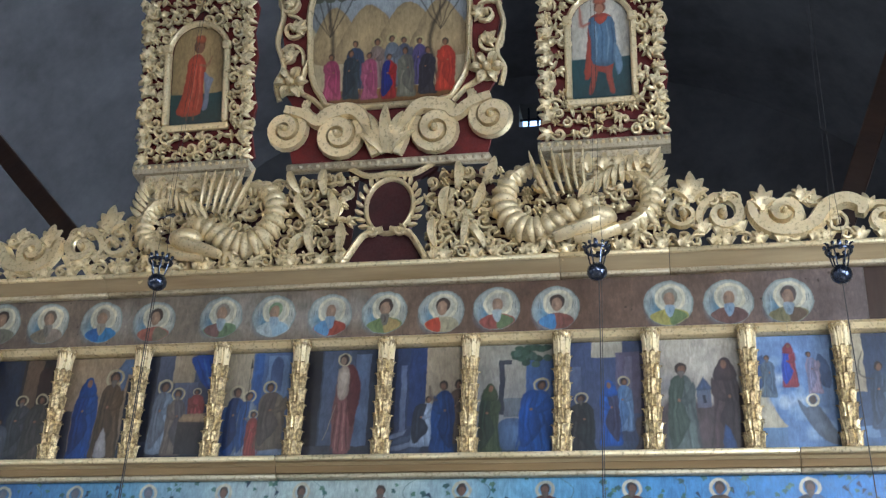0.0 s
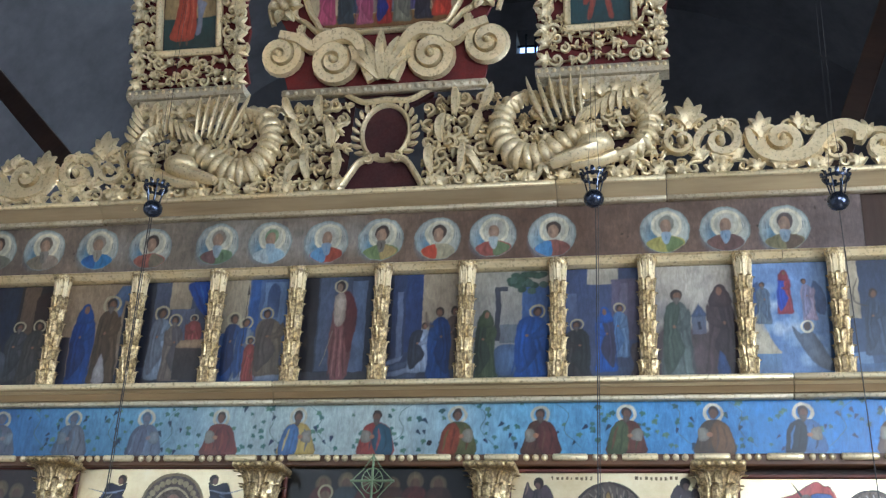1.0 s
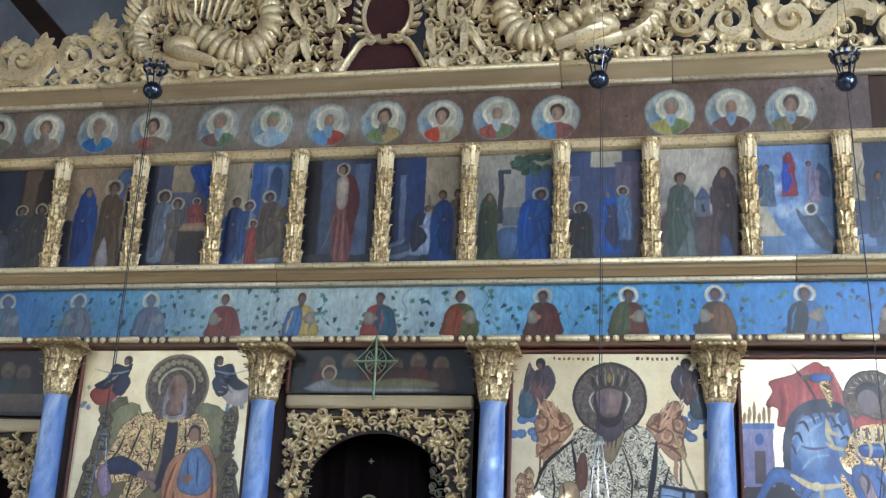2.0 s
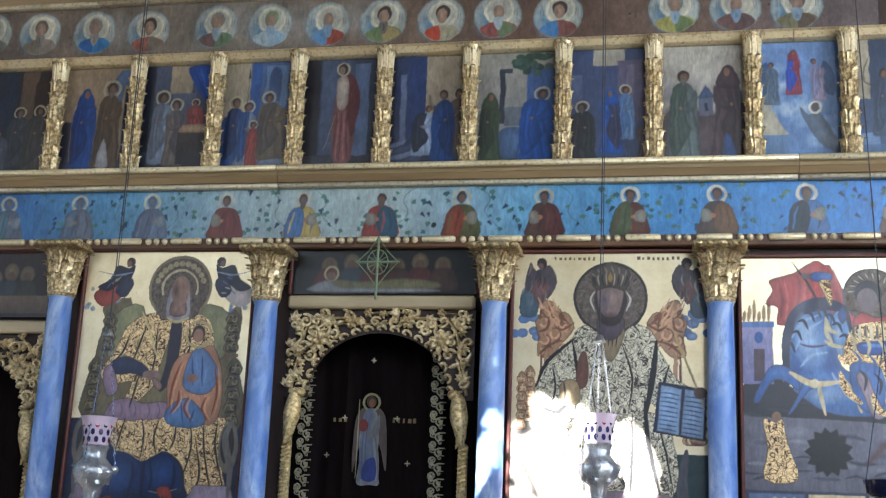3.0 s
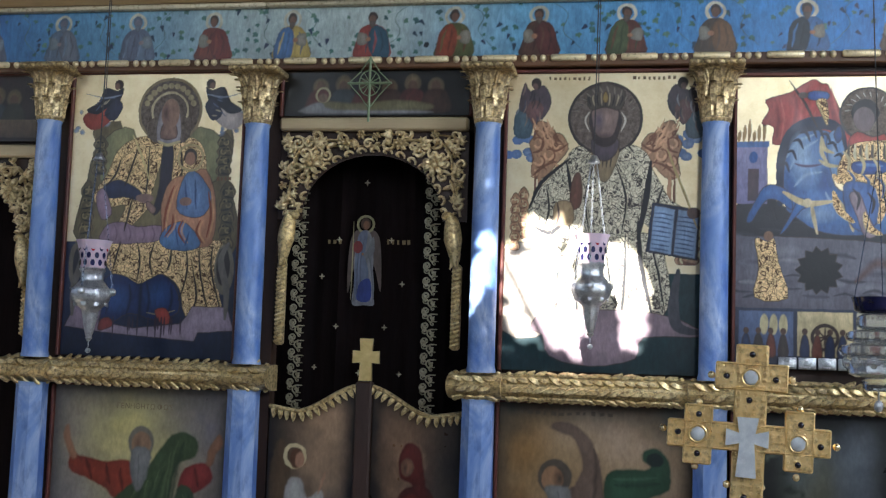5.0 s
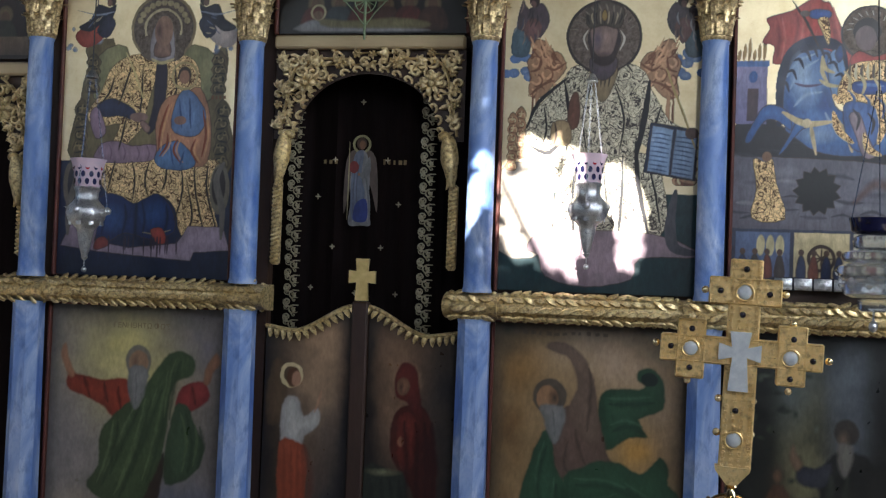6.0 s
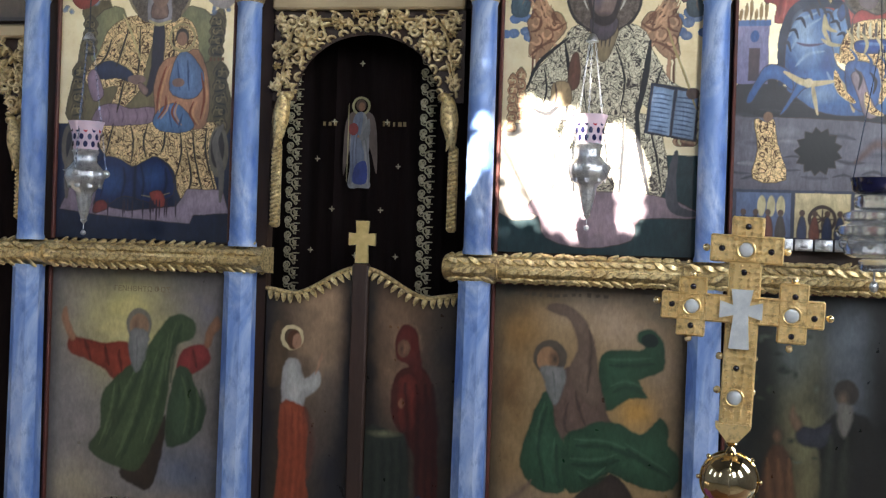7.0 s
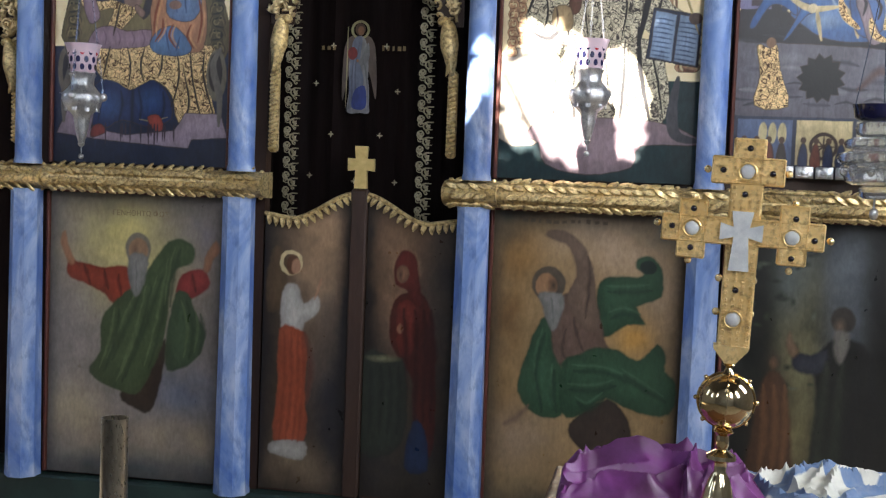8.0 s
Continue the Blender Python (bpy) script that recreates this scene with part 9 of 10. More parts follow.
def crest():
    t = thing("carved_crest", "pale gilt pierced crest of scrolls and acanthus leaves", "carving")
    # maroon cartouche in the middle
    b = [(XC - 0.22, 4.533), (XC - 0.16, 4.68), (XC - 0.1, 4.73), (XC - 0.15, 4.8), (XC - 0.165, 4.88), (XC - 0.15, 4.98), (XC - 0.12, 5.03), (XC - 0.24, 5.1), (XC - 0.26, 5.14)]
    Geo().extrude_y(b + [(2 * XC - x, z) for x, z in reversed(b)], CY + 0.02, CY + 0.05).make("cartouche", BOLE_DARK, t, smooth=False)
    g = Geo()
    ov = [(XC + 0.128 * math.cos(a), CY + 0.02, 4.88 + 0.165 * math.sin(a)) for a in np.linspace(0, 6.2832, 41)]
    g.ribbon(ov, 0.026, 0.03)
    for s in (-1, 1):
        g.ribbon(smooth_loop([(XC + s * 0.02, CY + 0.0, 4.73), (XC + s * 0.12, CY, 4.7), (XC + s * 0.17, CY, 4.63), (XC + s * 0.22, CY, 4.54)], 5, False), 0.034, 0.035)
        curl(g, XC + s * 0.07, CY - 0.01, 4.715, 0.036, math.pi / 2, 1.2, -s, 0.4, 0.03)
        g.ribbon(smooth_loop([(XC + s * 0.0, CY, 5.07), (XC + s * 0.12, CY, 5.06), (XC + s * 0.2, CY, 5.1), (XC + s * 0.26, CY, 5.14)], 5, False), 0.03, 0.03)
        for k in range(9):
            a = -1.0 + 0.25 * k
            leaf(g, XC + s * 0.14 * math.cos(a), CY + 0.01, 4.88 + 0.175 * math.sin(a), 0.06, (a if s > 0 else math.pi - a) + 0.5 * s, 0.7 * s, 0.44, 0.025)
    g.make("oval_frame", GOLD_PALE, t)
    for s in (-1, 1):
        X = lambda o: XC + s * o
        # backing seen through the piercing near the middle
        hull = [(X(0.21), 4.534), (X(0.19), 5.1), (X(0.45), 5.1), (X(0.6), 4.95), (X(1.4), 4.9), (X(1.42), 4.534)]
        Geo().extrude_y(hull if s > 0 else hull[::-1], CY + 0.052, CY + 0.062).make("backing", BOLE_DARK, t, smooth=False)
        top = lambda o: np.interp(o, (0.15, 0.5, 0.62, 0.8, 1.2, 1.4, 1.55, 1.62, 1.8), (5.13, 5.11, 5.08, 4.98, 5.04, 4.98, 4.86, 4.8, 4.74))
        inside = lambda x, z: 0.2 < s * (x - XC) < 1.56 and z < top(s * (x - XC)) - 0.02 and math.hypot((x - XC) / 0.2, (z - 4.88) / 0.22) > 1 and not (abs(s * (x - XC) - 1.12) < 0.14 and abs(z - 4.7) < 0.07)
        g = Geo()
        thicket(g, inside, min(X(0.2), X(1.58)), max(X(0.2), X(1.58)), 4.52, 5.13, 0.072, CY + 0.04, 31 + s, 0.04, (0.4, 0.86))
        for o, z, a, bend in ((0.26, 4.62, 1.9, -0.6), (0.4, 4.62, 1.2, 0.7), (0.3, 4.8, 1.8, -0.8), (0.45, 4.82, 0.9, 0.8), (0.36, 4.96, 1.3, 0.6), (0.52, 4.6, 1.9, 0.8), (0.5, 4.98, 0.8, 0.9)):
            aa = a if s > 0 else math.pi - a
            leaf(g, X(o), CY + 0.01, z, 0.17, aa, bend * s, 0.3, 0.05, 0.03, 9)
        for k in range(30):
            o = 0.25 + 0.078 * k
            if k % 3 == 2:
                curl(g, X(o), CY + 0.004, 4.572, 0.036, math.pi / 2, 1.1, s if k % 2 else -s, 0.5, 0.035, 12, 0.2, 0.04)
            else:
                palm(g, X(o), CY + 0.002, 4.542, 0.085, math.pi / 2 + (0.6 if k % 2 else -0.6), 5, 1.8, 0.035)
        g.make("leafwork", GOLD_PALE, t)
        # outer scrolls that step down to the ends
        g = Geo()
        for o, z, h in ((1.56, 4.79, 0.17), (1.9, 4.72, 0.14), (2.08, 4.76, 0.09), (1.72, 4.78, 0.07)):
            palm(g, X(o), CY - 0.01, z, h, math.pi / 2, 5, 1.2, 0.04)
            for q in (-1, 1):
                curl(g, X(o) + q * 0.045, CY, z + 0.01, 0.04, math.pi / 2, 0.9, -q, 0.5, 0.035, 12, 0.2, 0.03)
            leaf(g, X(o), CY - 0.025, z - 0.01, h, math.pi / 2, 0, 0.4, 0.03)
        curl(g, X(1.52), CY, 4.72, 0.09, math.pi / 2, 1.2, s, 0.36, 0.05, 20, 0.25, 0.1)
        curl(g, X(1.71), CY, 4.71, 0.115, math.pi * (0.5 + 0.45 * s), 1.3, -s, 0.5, 0.055, 22, 0.25, 0.05)
        tagged(g.make("leaf_scroll", GOLD_PALE, t), kind="stuff")
        g = Geo()
        curl(g, X(2.0), CY, 4.695, 0.105, math.pi * (0.5 + 0.2 * s), 1.6, s, 0.62, 0.06, 26, 0.3)
        g.dome(X(2.0), CY + 0.01, 4.695, 0.085, 0.085, 0.03, 20, 3)
        g.ribbon(smooth_loop([(X(1.84), CY, 4.76), (X(1.86), CY, 4.68), (X(1.93), CY, 4.61), (X(2.04), CY, 4.595), (X(2.13), CY, 4.63), (X(2.2), CY, 4.72), (X(2.29), CY, 4.755), (X(2.36), CY, 4.72), (X(2.35), CY, 4.66)], 6, False), np.interp(np.linspace(0, 1, 49), (0, 0.2, 0.6, 0.9, 1), (0.04, 0.075, 0.095, 0.075, 0.04)), 0.065, FRONT, 0.25)
        curl(g, X(2.24), CY + 0.01, 4.64, 0.06, math.pi / 2, 1.3, -s, 0.4, 0.04)
        curl(g, X(2.46), CY, 4.645, 0.085, math.pi / 2, 1.4, -s, 0.6, 0.05, 18, 0.25, 0.06)
        for o, z, a in ((2.12, 4.74, 1.2), (2.18, 4.66, 0.4), (2.4, 4.7, 1.8), (2.42, 4.6, 0.5), (1.8, 4.62, 2.4), (1.62, 4.62, 2.0), (1.68, 4.6, 0.8)):
            palm(g, X(o), CY + 0.01, z, 0.1, a if s > 0 else math.pi - a, 5, 1.8, 0.035)
        tagged(g.make("end_scroll", GOLD_PALE, t), kind="stuff")


crest()
dragon(1)
dragon(-1)


# ---------- three icons that lean forward over the crest ----------


def frame_thicket(g, hw, h, iw, z_in, rise, step, seed, y=-0.01):
    """Leafwork between the outer edge and the arched inner opening."""
    def inside(x, z):
        r_out = hw - 0.03
        if z > h - r_out:
            out = math.hypot(x, z - (h - r_out)) < r_out
        else:
            out = abs(x) < r_out and z > 0.05
        if z > rise:
            inn = math.hypot(x, z - rise) < iw + 0.035
        else:
            inn = abs(x) < iw + 0.035 and z > z_in - 0.045
        return out and not inn
    thicket(g, inside, -hw, hw, 0.04, h, step, y, seed, 0.035, (0.4, 0.92))


def crest_icon(x, hw, h, iw, z_in, rise, label, seed, ground, paint):
    t = thing("crest_icon", label, "icon", "icons over the crest", at=pose(x, -0.1, 5.17, 14))
    out = [(hw * 0.86, 0.03)] + [(hw * (0.9 if i % 2 else 0.97), 0.06 + (h - hw - 0.06) * i / 6) for i in range(7)] + [(hw * 0.93 * math.cos(a), h - hw + hw * 0.93 * math.sin(a)) for a in np.linspace(0.1, math.pi - 0.1, 15)]
    out += [(-hw * (0.9 if i % 2 else 0.97), 0.06 + (h - hw - 0.06) * i / 6) for i in range(6, -1, -1)] + [(-hw * 0.86, 0.03)]
    Geo().extrude_y(out, 0.0, 0.03).make("backing", BOLE_RED, t, smooth=False)
    g = Geo()
    frame_thicket(g, hw, h, iw, z_in, rise, 0.064, seed)
    for i in range(12):
        for s in (-1, 1):
            z = 0.06 + (h - hw) * i / 12
            palm(g, s * (hw - 0.085), -0.014, z, 0.09, math.pi * (0.5 - 0.5 * s) + s * (0.9 if i % 2 else 0.2), 4, 1.7, 0.045)
    g.make("carved_frame", GOLD_PALE, t)
    # inner moulding: two slim posts, an arch and a sill
    ar = [(iw + 0.016, -0.012, z_in)] + [((iw + 0.016) * math.cos(a), -0.012, rise + (iw + 0.016) * math.sin(a)) for a in np.linspace(0, math.pi, 19)] + [(-iw - 0.016, -0.012, z_in)]
    Geo().ribbon(ar, 0.034, 0.03).make("arch_moulding", GOLD_PALE, t)
    Geo().box(-iw - 0.04, iw + 0.04, -0.04, 0.0, z_in - 0.04, z_in, 0.008).make("sill", GOLD_PALE, t, smooth=False)
    for s in (-1, 1):
        g = Geo().box(s * (iw + 0.018) - 0.017, s * (iw + 0.018) + 0.017, -0.05, -0.012, z_in, rise, 0.012)
        g.box(s * (iw + 0.018) - 0.026, s * (iw + 0.018) + 0.026, -0.056, -0.012, rise, rise + 0.05, 0.01)
        g.make("pilaster", GOLD_PALE, t, smooth=False)
    P = Fresco(-iw, iw, z_in, rise + iw, -0.004, 0.0045, lambda X, Z: (Z < rise) | (np.hypot(X, Z - rise) < iw))
    P.modelled = True
    edge = [(iw, z_in)] + [(iw * math.cos(a), rise + iw * math.sin(a)) for a in np.linspace(0, math.pi, 19)] + [(-iw, z_in)]
    P.poly(edge, ground, False, 0)
    paint(P, iw, z_in, rise)
    P.make("painting", [PAINT, GILT], t, smooth=False)
    return t


def saint_left(P, iw, z0, rise):
    P.field(-iw + 0.004, iw - 0.004, z0 + 0.002, z0 + 0.19, S(36, 76, 78), S(28, 60, 62))
    P.feather = 0.008
    red = S(200, 82, 58)
    P.poly([(-0.06, z0 + 0.4), (0.0, z0 + 0.43), (0.04, z0 + 0.37), (0.03, z0 + 0.24), (0.02, z0 + 0.07), (-0.12, z0 + 0.07), (-0.1, z0 + 0.16), (-0.075, z0 + 0.28)], red)
    for k in range(4):
        P.stroke([(-0.03 + 0.014 * k, z0 + 0.37), (-0.05 + 0.02 * k, z0 + 0.22), (-0.08 + 0.026 * k, z0 + 0.09)], 0.014, S(226, 120, 92) if k % 2 else S(140, 50, 38))
    P.poly([(0.03, z0 + 0.32), (0.06, z0 + 0.29), (0.09, z0 + 0.27), (0.07, z0 + 0.2), (0.06, z0 + 0.1), (0.03, z0 + 0.09), (0.04, z0 + 0.2)], S(150, 156, 176))
    P.stroke([(0.0, z0 + 0.36), (0.05, z0 + 0.36), (0.08, z0 + 0.41)], 0.022, SKIN)
    P.oval(0.0, z0 + 0.475, 0.034, 0.04, S(120, 78, 54))
    P.oval(0.008, z0 + 0.465, 0.022, 0.03, S(150, 104, 78))
    P.poly([(-0.02, z0 + 0.5), (0.03, z0 + 0.5), (0.026, z0 + 0.54), (-0.02, z0 + 0.54)], S(176, 92, 60))
    for sx in (-0.06, -0.02):
        P.stroke([(sx, z0 + 0.07), (sx, z0 + 0.03)], 0.02, S(120, 84, 62))


def saint_right(P, iw, z0, rise):
    P.field(-iw + 0.004, iw - 0.004, z0 + 0.002, z0 + 0.23, S(34, 82, 88), S(28, 64, 68))
    P.feather = 0.008
    red, blue = S(188, 80, 58), S(88, 122, 152)
    P.poly([(-0.05, z0 + 0.47), (0.06, z0 + 0.47), (0.07, z0 + 0.3), (0.05, z0 + 0.14), (-0.02, z0 + 0.16), (-0.09, z0 + 0.11), (-0.07, z0 + 0.32)], red)
    for sx in (-1, 1):
        P.poly([(sx * 0.012, z0 + 0.22), (sx * 0.05, z0 + 0.22), (sx * 0.056, z0 + 0.12), (sx * 0.07, z0 + 0.035), (sx * 0.045, z0 + 0.035), (sx * 0.026, z0 + 0.12)], S(176, 84, 66))
    P.poly([(-0.06, z0 + 0.46), (0.065, z0 + 0.46), (0.08, z0 + 0.34), (0.066, z0 + 0.2), (-0.045, z0 + 0.2), (-0.05, z0 + 0.34)], blue)
    for u in (-0.03, 0.0, 0.03, 0.055):
        P.stroke([(u, z0 + 0.44), (u + 0.012, z0 + 0.34), (u, z0 + 0.21)], 0.012, S(52, 80, 112) if u in (0.0, 0.055) else S(140, 168, 190))
    P.poly([(-0.03, z0 + 0.47), (0.0, z0 + 0.42), (0.045, z0 + 0.47)], red)
    P.poly([(0.07, z0 + 0.32), (0.1, z0 + 0.26), (0.115, z0 + 0.18), (0.085, z0 + 0.13), (0.07, z0 + 0.22)], S(120, 150, 176))
    P.stroke([(-0.055, z0 + 0.44), (-0.1, z0 + 0.42), (-0.105, z0 + 0.53)], 0.03, red)
    P.oval(0.0, z0 + 0.52, 0.03, 0.036, S(130, 76, 52))
    P.oval(-0.002, z0 + 0.512, 0.021, 0.028, S(178, 124, 96))
    P.poly([(-0.03, z0 + 0.545), (0.03, z0 + 0.545), (0.024, z0 + 0.575), (-0.024, z0 + 0.575)], S(168, 90, 62))


crest_icon(-1.205, 0.36, 1.32, 0.16, 0.265, 0.7, "gilt carved icon of a standing figure in red", 41, S(186, 158, 110), saint_left)
crest_icon(1.065, 0.355, 1.32, 0.155, 0.25, 0.67, "gilt carved icon of a figure in red and blue", 42, S(226, 220, 204), saint_right)


def crest_shelf(x, hw, z, label):
    t = thing("carved_bracket", label, "bracket", "brackets under the crest icons")
    Geo().extrude_x([(-0.06, z - 0.045), (-0.15, z - 0.04), (-0.17, z - 0.012), (-0.165, z + 0.008), (-0.06, z + 0.01)], x - hw, x + hw).make("shelf", GOLD_DULL, t)
    g = Geo()
    beads(g, x - hw, x + hw, -0.165, z - 0.012, 0.012, 0.04)
    for i in range(7):
        k = (i - 3) / 3
        palm(g, x + k * hw * 0.72, -0.11, z - 0.16, 0.11, math.pi / 2 + 0.0, 5, 1.6, 0.04)
    g.make("leaf_frieze", GOLD_PALE, t)
    Geo().extrude_x([(-0.05, z - 0.17), (-0.1, z - 0.17), (-0.13, z - 0.045), (-0.05, z - 0.045)], x - hw * 0.8, x + hw * 0.8).make("bracket_core", GOLD_DULL, t)


crest_shelf(-1.205, 0.34, 5.18, "gilt bracket shelf carrying the red figure's icon")
crest_shelf(1.065, 0.34, 5.16, "gilt bracket shelf carrying the blue-cloaked icon")


def crowd(P, iw, z0, rise):
    """The middle icon: a gathering of robed shapes between two bare trees."""
    P.field(-iw + 0.05, iw - 0.05, z0 + 0.02, z0 + 0.12, S(150, 110, 60), S(120, 84, 46))
    for x, s in ((-0.3, 0.16), (-0.1, 0.2), (0.12, 0.2), (0.3, 0.18)):
        P.poly([(x - s, z0 + 0.3), (x - s * 0.5, z0 + 0.55), (x, z0 + 0.62), (x + s * 0.6, z0 + 0.5), (x + s, z0 + 0.3)], S(194, 168, 124))
    for x, lean in ((-0.34, 0.02), (0.29, -0.06)):
        P.stroke([(x, z0 + 0.1), (x + lean, z0 + 0.4), (x - lean, z0 + 0.66)], 0.035, S(44, 34, 30))
        for k in range(5):
            P.stroke([(x, z0 + 0.44), (x + (k - 2) * 0.05, z0 + 0.6), (x + (k - 2) * 0.07, z0 + 0.68)], 0.012, S(50, 38, 32))
            P.oval(x + (k - 2) * 0.07, z0 + 0.68, 0.035, 0.028, S(92, 96, 76))
    for x in (-0.16, 0.02, 0.18):
        P.oval(x, z0 + 0.74, 0.03, 0.025, S(80, 90, 76))
        P.stroke([(x, z0 + 0.66), (x, z0 + 0.74)], 0.008, S(60, 50, 40))
    rows = ((-0.22, 0.14, 0.42, S(70, 84, 110), None), (-0.08, 0.14, 0.42, S(150, 130, 120), None), (0.1, 0.14, 0.42, S(96, 104, 124), None), (0.2, 0.14, 0.4, S(90, 80, 130), None), (0.02, 0.16, 0.42, S(120, 128, 140), None),
            (-0.38, 0.06, 0.4, S(186, 84, 116), S(170, 70, 104)), (-0.25, 0.06, 0.42, S(60, 72, 80), S(50, 60, 70)), (-0.13, 0.05, 0.4, S(192, 104, 132), S(176, 84, 116)), (0.0, 0.04, 0.38, S(170, 44, 40), S(40, 50, 130)),
            (0.11, 0.05, 0.42, S(130, 128, 110), S(110, 108, 96)), (0.25, 0.06, 0.4, S(60, 56, 66), S(50, 46, 56)), (0.37, 0.08, 0.44, S(214, 74, 52), S(200, 66, 48)))
    for i, (x, dz, h, c, m) in enumerate(rows):
        robed(P, x * 0.86, z0 + 0.03 + dz * 0.7, h * 0.68, c, m, 0.36, S(74, 58, 46), S(214, 196, 140) if 0 < i < 5 else None, i)


def middle_icon():
    """Wide icon in openwork on a red ground, over great volutes."""
    x, hw, h, iw, z_in = -0.09, 0.66, 1.55, 0.45, 0.34
    t = thing("crest_icon", "wide gilt icon of a crowd over bold volutes", "icon", "icons over the crest", at=pose(x, -0.1, 5.13, 14))
    out = [(0.54, 0.03), (0.56, 0.12), (0.57, 0.3), (0.54, 0.36), (0.62, 0.5), (0.6, 0.7), (0.63, 0.9), (0.6, 1.1), (0.5, 1.35), (0.3, 1.5), (0.0, 1.55)]
    Geo().extrude_y(out + [(-a, b) for a, b in reversed(out[:-1])], 0.0, 0.03).make("backing", BOLE_RED, t, smooth=False)
    P = Fresco(-iw, iw, z_in, 1.38, -0.004, 0.0045)
    edge = [(0.28, z_in), (0.38, z_in + 0.07), (0.44, z_in + 0.2), (iw, z_in + 0.4), (iw, 0.95), (0.36, 1.2), (0.2, 1.34), (0, 1.38)]
    full = edge + [(-a, b) for a, b in reversed(edge[:-1])]
    P.keep = lambda X, Z: P.distance(full, X, Z) > 0
    P.poly(full, S(206, 188, 150), False, 0)
    P.modelled, P.feather = True, 0.006
    P.poly([(-0.4, 0.75), (0.4, 0.75), (0.34, 1.15), (0, 1.3), (-0.34, 1.15)], S(170, 176, 180))
    crowd(P, iw, z_in - 0.02, 1.0)
    for k in range(5):
        P.oval(-0.2 + 0.1 * k, 1.1, 0.1, 0.04, S(180, 110, 90), rim=S(172, 170, 172))
    P.make("painting", [PAINT, GILT], t, smooth=False)
    rim = smooth_loop([(a, -0.01, b) for a, b in full], 3)
    Geo().ribbon(rim + rim[:1], 0.035, 0.035).make("moulding", GOLD_PALE, t)
    g = Geo()
    for s in (-1, 1):
        rosette(g, s * 0.55, -0.015, 0.5, 0.095, 6, 0.06)
        g.dome(s * 0.55, -0.01, 0.5, 0.07, 0.07, 0.03, 16, 3)
        for k, (px, pz) in enumerate(((0.56, 0.66), (0.55, 0.82), (0.56, 0.98), (0.52, 1.14), (0.43, 1.3), (0.28, 1.42), (0.1, 1.47))):
            curl(g, s * px, -0.012, pz, 0.075, 1.2 * k, 1.1, s if k % 2 else -s, 0.32, 0.045, 16, 0.2, 0.06)
            palm(g, s * (px - 0.02), -0.02, pz - 0.02, 0.09, math.pi / 2 + s * (0.7 if k % 2 else -0.7), 5, 2.0, 0.04)
        g.ribbon(smooth_loop([(s * 0.62, -0.01, 0.4), (s * 0.64, -0.01, 0.5), (s * 0.6, -0.01, 0.6), (s * 0.64, -0.01, 0.75), (s * 0.61, -0.01, 0.9), (s * 0.63, -0.01, 1.05)], 5, False), 0.03, 0.035)
        g.ribbon(smooth_loop([(s * 0.46, -0.01, 0.62), (s * 0.5, -0.01, 0.46), (s * 0.43, -0.01, 0.4), (s * 0.36, -0.01, 0.33)], 5, False), 0.03, 0.035)
    g.make("openwork", GOLD_PALE, t)
    g = Geo()
    for s in (-1, 1):
        for vx, vz, vr in ((0.57, 0.22, 0.115), (0.27, 0.17, 0.125)):
            v = Geo()
            v.dome(s * vx, -0.005, vz, vr * 0.98, vr * 0.98, 0.03, 24, 3)
            curl(v, s * vx, -0.02, vz, vr, math.pi * (0.5 + (0.28 * s if vx < 0.4 else 0)), 1.7, s, 0.6, 0.07, 30, 0.25)
            v.make("volute", GOLD_PALE, t)
        band = smooth_loop([(s * 0.57, -0.03, 0.335), (s * 0.46, -0.03, 0.3), (s * 0.38, -0.03, 0.25), (s * 0.33, -0.03, 0.29), (s * 0.2, -0.03, 0.31), (s * 0.12, -0.03, 0.24), (s * 0.09, -0.03, 0.12), (s * 0.06, -0.03, 0.04)], 6, False)
        g.ribbon(band, np.interp(np.linspace(0, 1, len(band)), (0, 0.5, 1), (0.06, 0.1, 0.05)), 0.06, FRONT, 0.25)
        for k in range(3):
            leaf(g, s * 0.02, -0.04, 0.05, 0.24 - 0.03 * k, math.pi / 2 - s * (0.1 + 0.28 * k), -0.5 * s, 0.24, 0.05, 0.03, 9)
        for k in range(4):
            leaf(g, s * (0.42 + 0.02 * k), -0.02, 0.3, 0.1, math.pi / 2 - s * (0.9 - 0.4 * k), 0.4 * s, 0.4, 0.03)
    leaf(g, 0, -0.05, 0.05, 0.27, math.pi / 2, 0, 0.26, 0.05, 0.03, 9)
    g.make("volute_band", GOLD_PALE, t)
    g = Geo().box(-0.56, 0.56, -0.05, 0.03, -0.02, 0.022, 0.008)
    beads(g, -0.55, 0.55, -0.05, 0.0, 0.014, 0.046)
    g.make("beaded_shelf", GOLD_DULL, t)


middle_icon()

# ---------- hanging vigil lamps ----------
CUP_PINK = simple("pink_white_enamel", S(226, 196, 204), S(202, 182, 198), 18, 0.4, 0, 0.05)
CUP_BLUE = simple("dark_blue_glass", S(22, 24, 62), S(14, 14, 40), 18, 0.08, 0, 0.05)
HOLE = simple("blue_glass_dots", S(44, 44, 84), S(30, 28, 60), 18, 0.15, 0, 0.05)
RED_GLASS = simple("red_glass", S(190, 50, 60), S(150, 30, 44), 18, 0.15, 0, 0.05)


